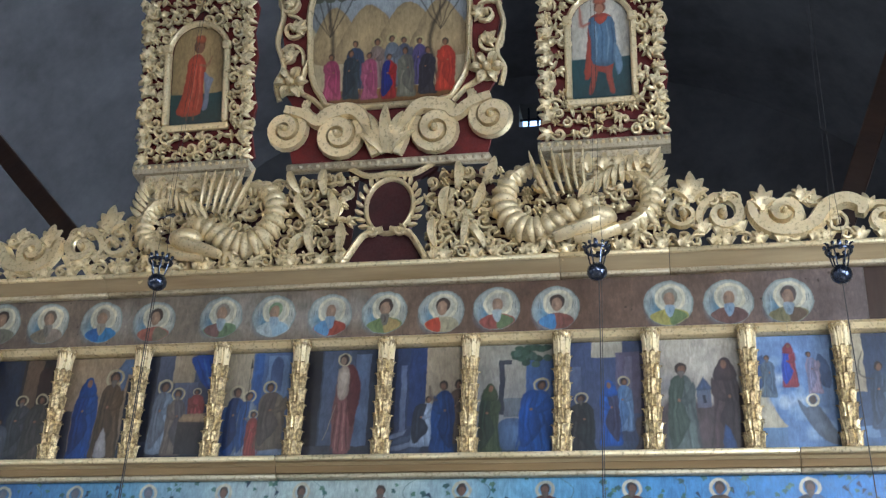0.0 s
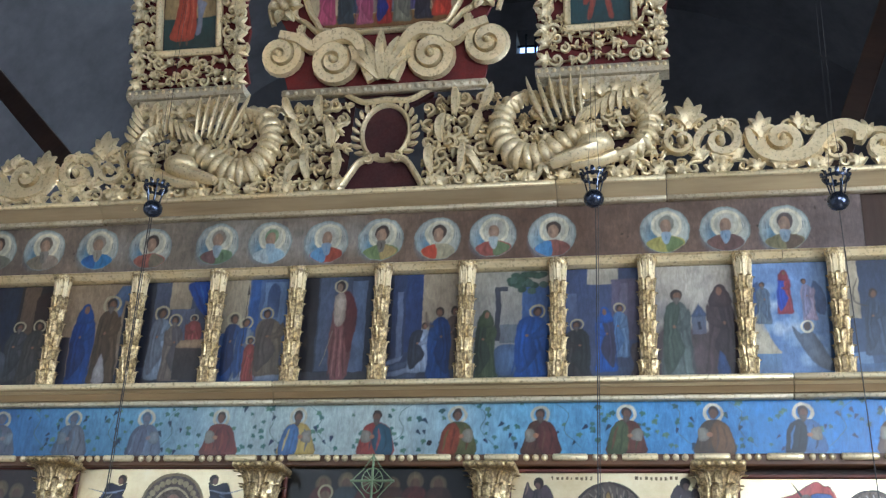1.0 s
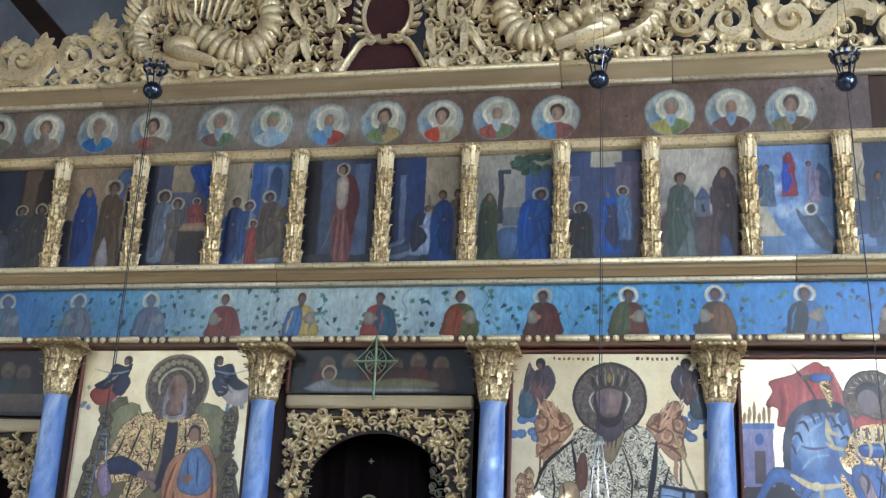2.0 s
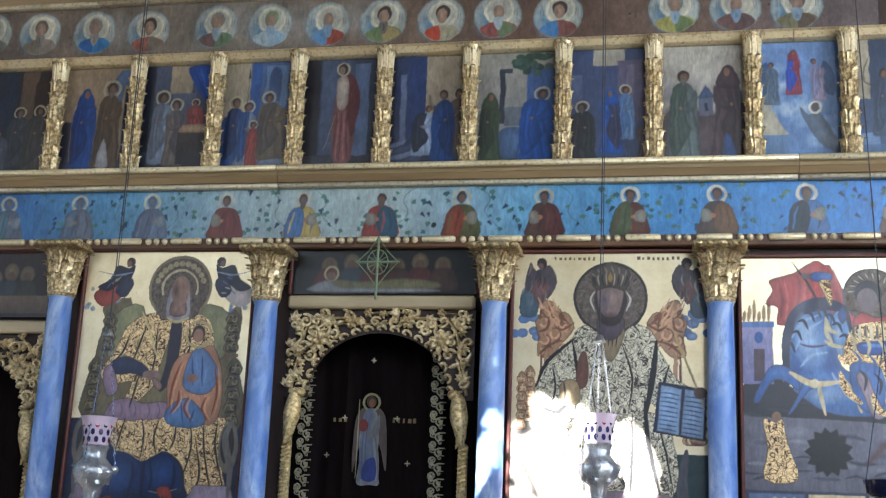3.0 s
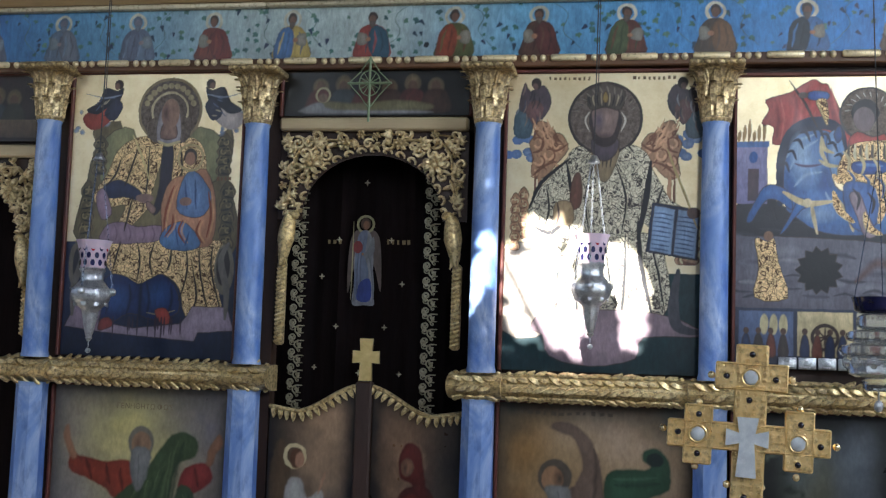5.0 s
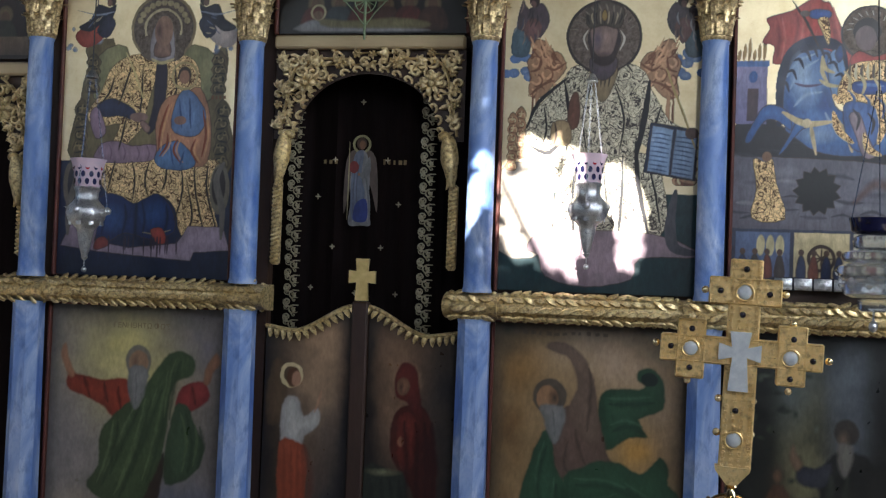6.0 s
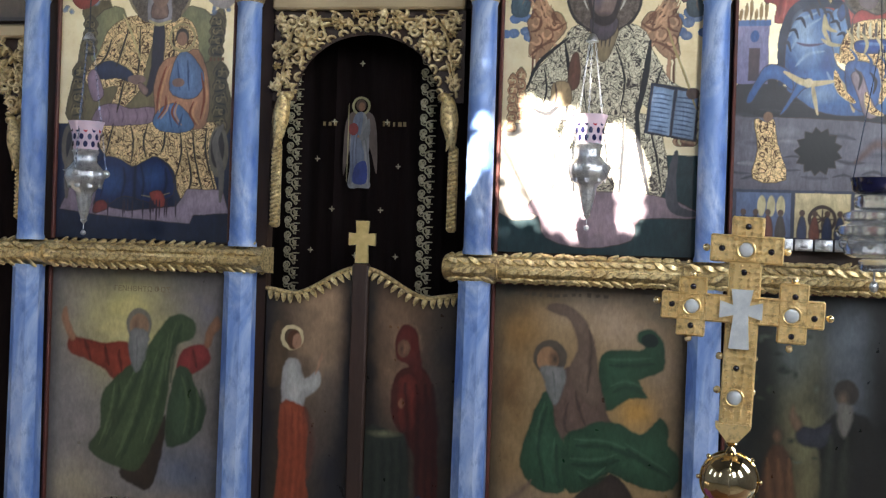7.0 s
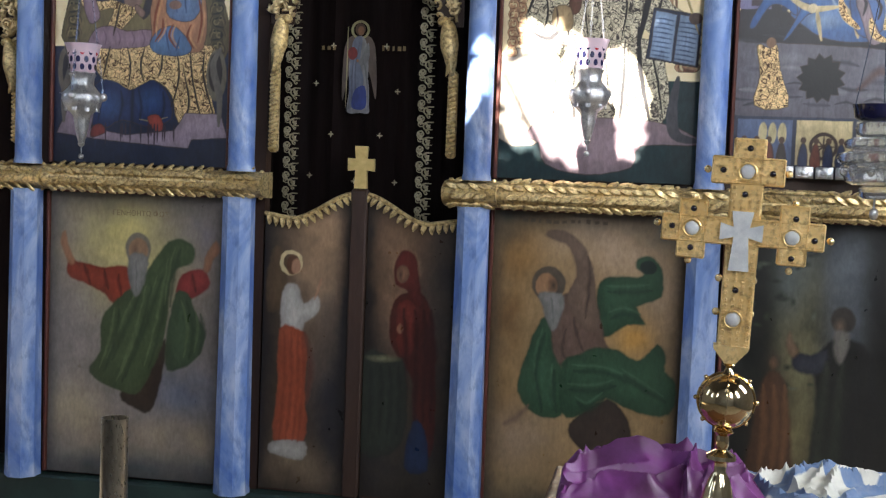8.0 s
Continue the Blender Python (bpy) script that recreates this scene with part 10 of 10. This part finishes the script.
def vigil_lamp(x, y, z, cup, pierced, label, k=1.0, weight=None, chain_to=0.36, links=None):
    """A silver vigil lamp: z is the rim of its cup. The cord runs up to a counterweight."""
    t = thing("vigil_lamp", label, "oil lamp", "hanging vigil lamps", at=pose(x, y, z))
    crown = lambda a, j: 1 + (0.05 * abs(math.sin(4.5 * a)) if j in (3, 4) else 0)
    Geo().turn([(0.05 * k, -0.125 * k), (0.054 * k, -0.115 * k), (0.059 * k, -0.06 * k), (0.07 * k, -0.012 * k), (0.076 * k, 0.0), (0.072 * k, 0.0), (0.066 * k, -0.014 * k), (0.05 * k, -0.11 * k)], seg=36, wob=crown).make("cup", cup, t)
    if pierced:
        g = Geo()
        for row in range(3):
            for i in range(11):
                a = 2 * math.pi * (i + 0.5 * (row % 2)) / 11
                r, zz = 0.0555 * k + 0.003 * row * k, (-0.1 + 0.032 * row) * k
                vs = [(r * math.cos(a) + 0.0095 * k * math.cos(b) * -math.sin(a) + 0.001 * math.cos(a), r * math.sin(a) + 0.0095 * k * math.cos(b) * math.cos(a) + 0.001 * math.sin(a), zz + 0.014 * k * math.sin(b)) for b in np.linspace(0, 6.283, 11)[:-1]]
                vs = [(px * 1.03, py * 1.03, pz) for px, py, pz in vs]
                g.add(vs, [tuple(range(10))], 0 if row < 2 else (0 if i % 3 else 1))
        g.make("dots", [HOLE, RED_GLASS], t, "dark dots of pierced glass")
    wob = lambda a, j: 1 + 0.05 * math.cos(8 * a)
    Geo().turn([(0.05 * k, -0.12 * k), (0.058 * k, -0.13 * k), (0.05 * k, -0.145 * k), (0.048 * k, -0.175 * k), (0.06 * k, -0.19 * k), (0.082 * k, -0.215 * k), (0.086 * k, -0.24 * k), (0.076 * k, -0.27 * k), (0.05 * k, -0.295 * k), (0.036 * k, -0.31 * k), (0.034 * k, -0.33 * k), (0.02 * k, -0.4 * k), (0.012 * k, -0.425 * k), (0.016 * k, -0.43 * k), (0.004 * k, -0.445 * k)], seg=32, wob=wob).make("bowl", SILVER, t, "chased silver bowl")
    g = Geo()
    for i in range(8):
        a = 2 * math.pi * i / 8
        ring_leaf(g, 0.07 * k, -0.29 * k, 0.075 * k, a, 0.024 * k, 0.03 * k, 0.006)
    for i in range(3):
        a = 2 * math.pi * i / 3 + 0.5
        g.ball(0.088 * k * math.cos(a), 0.088 * k * math.sin(a), -0.225 * k, 0.018 * k, 12, 7)
    tagged(g.make("embossing", SILVER, t), kind="stuff")
    Geo().tube([(0, 0, -0.44 * k), (0, 0, -0.47 * k)], 0.002, 6).ball(0, 0, -0.485 * k, 0.012 * k, 10, 6).make("pendant", SILVER, t)
    for i in range(3):
        a = 2 * math.pi * i / 3 + 0.5
        g = Geo()
        n = 26
        p0, p1 = np.array((0.088 * k * math.cos(a), 0.088 * k * math.sin(a), -0.21 * k)), np.array((0.014 * math.cos(a), 0.014 * math.sin(a), chain_to))
        for j in range(n):
            c = p0 + (p1 - p0) * (j + 0.5) / n
            h = np.linalg.norm(p1 - p0) / n * 0.62
            d = (p1 - p0) / np.linalg.norm(p1 - p0)
            w = np.array((math.cos(a + 1.57 * (j % 2)), math.sin(a + 1.57 * (j % 2)), 0)) * 0.0036
            ringp = [c + d * h * math.cos(b) + w * math.sin(b) for b in np.linspace(0, 6.283, 9)]
            g.tube(ringp, 0.0011, 4)
        g.make("chain", links or SILVER, t)
    Geo().turn([(0.002, chain_to + 0.035), (0.012, chain_to + 0.03), (0.024, chain_to + 0.008), (0.026, chain_to), (0.002, chain_to)], seg=16).make("chain_cap", SILVER, t)
    if weight:
        Geo().tube([(0.0, 0, chain_to + 0.03), (0.006, 0, (chain_to + weight - z) / 2), (0.004, 0, weight - z - 0.03)], 0.0028, 6).tube([(0.012, 0, chain_to + 0.3), (0.016, 0, weight - z - 0.03)], 0.002, 6).make("cord", CORD, t)


def crystal_lamp(x, y, z, weight):
    """A cut-glass lamp in tiers under a short dark blue cup."""
    t = thing("vigil_lamp", "cut clear-glass vigil lamp with a dark blue cup", "oil lamp", "hanging vigil lamps", at=pose(x, y, z))
    glass = Mat("cut_glass", 0.04)
    glass.b.inputs["Transmission Weight"].default_value = 0.95
    glass.b.inputs["Base Color"].default_value = (0.86, 0.88, 0.9, 1)
    glass.bump(glass.noise(70, 2), 0.4, 0.004)
    Geo().turn([(0.07, -0.062), (0.09, -0.05), (0.098, -0.012), (0.102, 0.0), (0.096, 0.0), (0.092, -0.012), (0.082, -0.046), (0.06, -0.054)], seg=32).make("cup", CUP_BLUE, t)
    facet = lambda a, j: 1 + 0.05 * abs(math.sin(8 * a))
    for k, (za, r, h) in enumerate(((-0.064, 0.08, 0.06), (-0.126, 0.118, 0.05), (-0.178, 0.142, 0.06), (-0.24, 0.115, 0.07), (-0.312, 0.06, 0.05))):
        Geo().turn([(r * 0.7, za - h), (r * 0.95, za - 0.8 * h), (r, za - 0.5 * h), (r * 0.96, za - 0.2 * h), (r * 0.72, za)], seg=32, wob=facet).make("glass_tier", glass.m, t, "faceted clear glass tier")
    for k in range(10):
        a = 2 * math.pi * k / 10
        Geo().ball(0.12 * math.cos(a), 0.12 * math.sin(a), -0.252, 0.017, 8, 6, 0, 1.6).make("glass_drop", glass.m, t)
    Geo().tube([(0, 0, -0.362), (0, 0, -0.4)], 0.004, 6).ball(0, 0, -0.42, 0.018, 10, 6, 0, 1.3).make("pendant", SILVER, t)
    for k in range(3):
        a = 2 * math.pi * k / 3 + 0.5
        Geo().tube([(0.098 * math.cos(a), 0.098 * math.sin(a), -0.005), (0.05 * math.cos(a), 0.05 * math.sin(a), 0.26), (0.01 * math.cos(a), 0.01 * math.sin(a), 0.5)], 0.0022, 6).make("chain", STEEL_DARK, t)
    Geo().tube([(0, 0, 0.49), (-0.02, 0, 1.2), (-0.048, 0, weight - z - 0.03)], 0.0026, 6).make("cord", CORD, t)


def counterweight(x, y, z):
    top = 5.2 + 4.4 * 0.95 * math.sqrt(1 - (x / 4.7) ** 2) - z
    t = thing("lamp_counterweight", "dark steel ball counterweight with a spiky crown", "counterweight", "lamp counterweights", at=pose(x, y, z))
    Geo().ball(0, 0, 0, 0.048, 20, 12, 0, 0.92).make("ball", STEEL_DARK, t)
    g = Geo()
    for i in range(6):
        a = 2 * math.pi * i / 6
        g.tube([(0.03 * math.cos(a), 0.03 * math.sin(a), 0.035), (0.042 * math.cos(a), 0.042 * math.sin(a), 0.09), (0.058 * math.cos(a), 0.058 * math.sin(a), 0.13)], 0.0035, 6)
        g.ball(0.06 * math.cos(a), 0.06 * math.sin(a), 0.133, 0.009, 8, 5)
        ring_leaf(g, 0.05, 0.1, 0.04, a + 0.5, 0.02, 0.02, 0.004)
    g.tube([(0.055 * math.cos(a), 0.055 * math.sin(a), 0.112) for a in np.linspace(0, 6.283, 21)], 0.007, 6)
    g.make("crown", STEEL_DARK, t)
    Geo().tube([(0.03, 0, 0.1), (0.012, 0, 0.4), (0.0, 0, top)], 0.0012, 6).tube([(-0.03, 0, 0.1), (-0.012, 0, 0.4), (-0.004, 0, top)], 0.0009, 6).make("cord", CORD, t)


vigil_lamp(-1.148, -0.45, 2.25, CUP_PINK, True, "silver vigil lamp with a pink pierced cup on chains", 1.0, 4.31, 0.36, STEEL_DARK)
vigil_lamp(1.04, -0.4, 2.312, CUP_PINK, True, "sunlit silver vigil lamp with pierced pink cup", 0.95, 4.28, 0.3)
crystal_lamp(2.158, -0.45, 2.075, 4.2)
counterweight(-1.135, -0.45, 4.31)
counterweight(1.036, -0.4, 4.285)
counterweight(2.11, -0.45, 4.195)

# ---------- cross on its stand, on the cloth-covered table ----------


def gilt_cross():
    t = thing("altar_cross", "gilt filigree cross with white enamel discs on stand", "cross", at=pose(1.503, -2.803, 1.648, 0, 2.0, -3))
    u = 0.000717
    def R(x0, x1, y0, y1):
        return (x0 - 265) * u, (x1 - 265) * u, (570 - y1) * u, (570 - y0) * u
    rects = ((225, 315, 310, 900), (170, 370, 362, 440), (45, 490, 532, 610), (90, 170, 487, 655), (365, 445, 487, 655))
    for i, r in enumerate(rects):
        a, b, c, d = R(*r)
        Geo().box(a, b, -0.013 - 0.0004 * i, 0.013 + 0.0004 * i, c, d, 0.003).make("plate", GOLD_CROSS, t, smooth=False)
    # raised border and filigree
    g, rng = Geo(), random.Random(2)
    for r in rects:
        a, b, c, d = R(*r)
        if r[3] - r[2] > 400:
            continue
        loop = [(a + 0.003, -0.014, c + 0.003), (b - 0.003, -0.014, c + 0.003), (b - 0.003, -0.014, d - 0.003), (a + 0.003, -0.014, d - 0.003), (a + 0.003, -0.014, c + 0.003)]
        for p, q in zip(loop, loop[1:]):
            g.ribbon([p, tuple((m + n) / 2 for m, n in zip(p, q)), q], 0.003, 0.002)
    for r in rects:
        a, b, c, d = R(*r)
        nx, nz = max(1, int((b - a) / 0.013)), max(1, int((d - c) / 0.013))
        for i in range(nx):
            for j in range(nz):
                curl(g, a + (i + 0.5) * (b - a) / nx, -0.0135, c + (j + 0.5) * (d - c) / nz, 0.0055, rng.uniform(0, 6.28), 1.2, rng.choice((-1, 1)), 0.4, 0.003, 9, 0.1)
    g.make("filigree", GOLD_CROSS, t)
    P2 = Geo()
    a, b = 30 * u, 16 * u
    P2.extrude_y([(-58 * u, -26 * u), (-58 * u, 22 * u), (-22 * u, 12 * u), (-29 * u, 56 * u), (30 * u, 56 * u), (22 * u, 12 * u), (58 * u, 22 * u), (58 * u, -26 * u), (20 * u, -16 * u), (28 * u, -110 * u), (-28 * u, -110 * u), (-20 * u, -16 * u)], -0.021, -0.012)
    P2.make("enamel_cross", ENAMEL, t, "flared white enamel cross", smooth=False)
    for px, py in ((268, 403), (130, 570), (402, 577), (263, 817)):
        m = Geo().dome((px - 265) * u, -0.0135, (570 - py) * u, 21 * u, 21 * u, 0.006, 18, 4).make("enamel_disc", ENAMEL, t)
        cx, cz = (px - 265) * u, (570 - py) * u
        Geo().tube([(cx + 24 * u * math.cos(a), -0.016, cz + 24 * u * math.sin(a)) for a in np.linspace(0, 6.283, 21)], 0.0022, 6).make("disc_rim", GOLD_CROSS, t)
    for px, py in ((270, 338), (202, 402), (336, 405), (266, 466), (131, 515), (75, 568), (130, 625), (408, 524), (462, 580), (404, 634), (263, 735)):
        Geo().dome((px - 265) * u, -0.0135, (570 - py) * u, 9 * u, 9 * u, 0.006, 12, 3).make("gem", GEM, t)
    for px, py in ((160, 402), (380, 402), (32, 562), (125, 662), (505, 578), (402, 670), (130, 482), (405, 482), (215, 705), (310, 705), (215, 800), (310, 800)):
        Geo().ball((px - 265) * u, 0, (570 - py) * u, 0.0078, 10, 6).make("knob", GOLD_BRIGHT, t)
    # collar, ball and turned stem
    zb = -(900 - 570) * u
    Geo().extrude_y([(-0.035, zb + 0.006), (0.036, zb + 0.006), (0.034, zb - 0.002), (0.01, zb - 0.03), (-0.01, zb - 0.03), (-0.034, zb - 0.002)], -0.018, 0.018).make("collar", GOLD_CROSS, t, smooth=False)
    Geo().turn([(0.009, zb - 0.028), (0.013, zb - 0.034), (0.007, zb - 0.04), (0.011, zb - 0.05), (0.016, zb - 0.056), (0.008, zb - 0.06)][::-1], seg=20).make("neck", ORB, t)
    Geo().ball(0, 0, zb - 0.107, 0.056, 32, 20).make("orb", ORB, t, "polished gilt orb")
    g = Geo()
    for rot in (0, math.pi / 2):
        g.tube([(0.0575 * math.cos(a) * math.cos(rot), 0.0575 * math.cos(a) * math.sin(rot), zb - 0.107 + 0.0575 * math.sin(a)) for a in np.linspace(0, 6.283, 37)], 0.0022, 6)
    for a in np.linspace(0, 6.283, 9)[:-1]:
        g.ball(0.061 * math.cos(a), 0, zb - 0.107 + 0.061 * math.sin(a), 0.005, 8, 5)
    g.make("orb_band", ORB, t)
    zs = zb - 0.163
    prof = [(0.014, 0), (0.022, -0.008), (0.012, -0.016), (0.014, -0.035), (0.011, -0.045), (0.03, -0.056), (0.031, -0.064), (0.014, -0.072), (0.012, -0.09), (0.018, -0.1), (0.024, -0.112), (0.03, -0.135), (0.036, -0.16), (0.06, -0.185), (0.085, -0.2), (0.088, -0.214)]
    Geo().turn([(r, zs + z) for r, z in prof][::-1], seg=28).make("stem", ORB, t)


GOLD_CROSS = gold("filigree_gilding", S(248, 216, 152), S(232, 190, 116), S(140, 98, 50), 0.34, 0.3)
ENAMEL = simple("white_enamel", S(214, 214, 210), S(176, 178, 180), 40, 0.25, 0, 0.1)
GEM = simple("dark_gem", S(40, 34, 44), S(24, 20, 28), 40, 0.1, 0, 0.05)
gilt_cross()

TABLE_Z = 1.035
t = thing("side_table", "tall narrow wooden table under crumpled cloths", "table")
Geo().box(1.12, 2.05, -3.05, -2.35, TABLE_Z - 0.04, TABLE_Z, 0.006).make("tabletop", WOOD_RAIL, t, smooth=False)
for lx in (1.17, 2.0):
    for ly in (-3.0, -2.4):
        Geo().box(lx - 0.03, lx + 0.03, ly - 0.03, ly + 0.03, 0.0, TABLE_Z - 0.04, 0.004).make("leg", WOOD_RAIL, t, smooth=False)


def cloth(name, label, x0, x1, y0, y1, base, amp, mats, seed, colour=None, n=56):
    """A crumpled cloth: a closed sheet in folds, thicker where it is bunched up."""
    vs, fs = [], []
    for j in range(n):
        for i in range(n):
            u, v = i / (n - 1), j / (n - 1)
            x, y = x0 + (x1 - x0) * u, y0 + (y1 - y0) * v
            p = Vector((x * 8 + seed, y * 8, seed))
            p += Vector((noise.noise(p * 0.6), noise.noise(p * 0.6 + Vector((9, 0, 0))), 0)) * 1.2
            ridge = max(0.0, 1 - abs(noise.noise(p)) * 3.2) ** 1.4
            fine = max(0.0, 1 - abs(noise.noise(p * 2.1 + Vector((4, 2, 0)))) * 3.0) ** 1.3
            env = (math.sin(math.pi * u) ** 0.32) * (math.sin(math.pi * v) ** 0.4)
            vs.append((x + 0.02 * noise.noise(p * 1.7) , y + 0.02 * noise.noise(p * 1.3), base + 0.006 + env * amp * (0.5 + 0.42 * ridge + 0.24 * fine + 0.2 * noise.noise(p * 0.5))))
    fs = [(j * n + i, j * n + i + 1, j * n + n + i + 1, j * n + n + i) for j in range(n - 1) for i in range(n - 1)]
    k = len(vs)
    vs += [(x, y, base) for x, y, z in vs]
    fs += [tuple(k + q for q in f[::-1]) for f in fs]
    rim = [(0, i) for i in range(n)] + [(j, n - 1) for j in range(1, n)] + [(n - 1, i) for i in range(n - 2, -1, -1)] + [(j, 0) for j in range(n - 2, 0, -1)]
    ids = [j * n + i for j, i in rim]
    fs += [(a, k + a, k + b, b) for a, b in zip(ids, ids[1:] + ids[:1])]
    ob = Geo().add(vs, fs).make(name, mats)
    return tagged(ob, label, "cloth")


PURPLE = simple("purple_cloth", S(126, 60, 128), S(88, 38, 80), 9, 0.42, 0, 0.2)


def patterned():
    m = Mat("white_blue_cloth", 0.8)
    lattice = None
    for turn in (0.7, -0.85):
        w = m.node("ShaderNodeTexWave", Scale=1.9, Distortion=0.6, Detail=1.0)
        m.t.links.new(m.stretched((1, 1, 1, 0, 0, turn)), w.inputs["Vector"])
        band = m.ramp(w.outputs["Fac"], (0.72, (0.0,) * 3), (0.78, (1.0,) * 3))
        lattice = band if lattice is None else m.mix(lattice, band, 1.0, "LIGHTEN")
    c = m.mix(S(206, 204, 192), S(92, 116, 150), lattice)
    m.put(m.mix(c, S(150, 150, 150), m.ramp(m.noise(40), (0.4, (0.0,) * 3), (0.8, (0.4,) * 3))), "Base Color")
    m.bump(m.noise(160, 2), 0.3, 0.002)
    return m.m


cloth("folded_cloth", "crumpled violet cloth heaped on the table", 1.145, 1.6, -2.74, -2.46, TABLE_Z, 0.132, PURPLE, 2.0, None, 110)
cloth("table_cloth", "white cloth with blue bands spread on the table", 1.53, 1.97, -2.72, -2.36, TABLE_Z, 0.085, patterned(), 5.0)

# ---------- tall candle glass ----------
t = thing("candle_stand", "tall tarnished metal candle tube on a brass stand", "candle stand", at=pose(0.022, -2.5, 0.0))
TUBE = simple("tarnished_metal", S(170, 160, 142), S(104, 96, 84), 16, 0.3, 0.9, 0.2, (1, 1, 0.3))
ZG = 1.1
Geo().turn([(0.034, ZG - 0.42), (0.034, ZG), (0.031, ZG), (0.031, ZG - 0.415)], seg=28).make("tube", TUBE, t)
Geo().turn([(0.02, ZG - 0.41), (0.02, ZG - 0.12), (0.017, ZG - 0.112), (0.002, ZG - 0.11)], seg=20).make("candle", simple("beeswax", S(190, 160, 96), S(160, 128, 70), 14, 0.6, 0, 0.1), t)
Geo().turn([(0.17, 0.0), (0.17, 0.02), (0.05, 0.05), (0.022, 0.12), (0.018, 0.5), (0.026, 0.52), (0.018, 0.54), (0.018, ZG - 0.5), (0.045, ZG - 0.45), (0.045, ZG - 0.421)], seg=28).make("stand", GOLD_BRIGHT, t)

# ---------- unseen foliage outside the small window, set to shape the sunbeam ----


def sunbeam_tree():
    t = thing("tree", "unseen leafy branches outside the small high window, shaping the sunbeam", "tree")
    rng = random.Random(77)
    LEAF = simple("leaf_green", S(74, 104, 48), S(44, 72, 30), 8, 0.6, 0, 0.2)
    BARK = simple("bark", S(80, 66, 52), S(52, 42, 34), 12, 0.9, 0, 0.4)
    def at(wx, wz, d):
        return Vector((wx - DRIFT * d, -d, wz + SLOPE * d))
    # leaf gaps that shape the sun patch: across, up, half width, half height
    GAPS = ((0.8, 2.12, 0.19, 0.22), (0.86, 1.94, 0.17, 0.11), (0.98, 1.81, 0.05, 0.03), (0.76, 2.4, 0.06, 0.045), (0.85, 2.36, 0.07, 0.07), (0.93, 2.34, 0.06, 0.06),
            (0.97, 2.14, 0.1, 0.22), (1.13, 2.19, 0.1, 0.13), (1.2, 2.07, 0.09, 0.18), (1.2, 1.9, 0.065, 0.075), (0.66, 2.3, 0.034, 0.034), (0.655, 2.2, 0.04, 0.06),
            (0.525, 2.05, 0.05, 0.12), (0.565, 2.22, 0.045, 0.06), (0.5, 1.93, 0.03, 0.035), (0.555, 1.9, 0.022, 0.03), (0.59, 2.1, 0.03, 0.07), (0.68, 1.83, 0.035, 0.016), (0.62, 1.84, 0.018, 0.014), (0.7, 1.9, 0.03, 0.02))
    g = Geo()
    for k in range(9000):
        wx, wz = rng.uniform(0.22, 1.52), rng.uniform(1.5, 2.86)
        jag = 1.1 + 0.12 * math.sin(31 * wx + 23 * wz) + 0.1 * math.sin(67 * wz - 41 * wx)
        if any(math.hypot((wx - gx) / rx, (wz - gz) / rz) < jag for gx, gz, rx, rz in GAPS) and rng.random() > 0.003:
            continue
        c = at(wx, wz, 8.42 + rng.uniform(0, 0.25))
        a, s = rng.uniform(0, 6.28), rng.uniform(0.024, 0.042)
        u = Vector((math.cos(a), rng.uniform(-0.3, 0.3), math.sin(a))) * s
        v = Vector((-math.sin(a), rng.uniform(-0.3, 0.3), math.cos(a))) * s * 0.5
        g.add([c - u, c - u * 0.3 + v, c + u * 0.4 + v * 0.8, c + u, c + u * 0.4 - v * 0.8, c - u * 0.3 - v], [(0, 1, 2, 3, 4, 5)])
    tagged(g.make("crown", LEAF, t, smooth=False), kind="stuff")
    g = Geo()
    root = Vector((2.2, -9.2, 0.0))
    tip = at(1.3, 2.2, 8.8)
    g.tube(smooth_loop([tuple(root), (2.1, -9.2, 3.0), (1.9, -9.1, 5.5), tuple(tip), tuple(at(1.15, 2.52, 8.7))], 6, False), np.linspace(0.16, 0.015, 25), 10)
    for wx, wz in ((0.5, 2.5), (0.4, 1.8), (0.8, 1.72), (1.28, 1.7), (0.5, 2.1)):
        q = at(wx, wz, 8.75)
        g.tube(smooth_loop([(2.0, -9.15, 4.9), tuple((tip + q) / 2 + Vector((0, -0.25, -0.5))), tuple(q)], 6, False), np.linspace(0.03, 0.005, 13), 6)
    g.make("trunk", BARK, t)


sunbeam_tree()
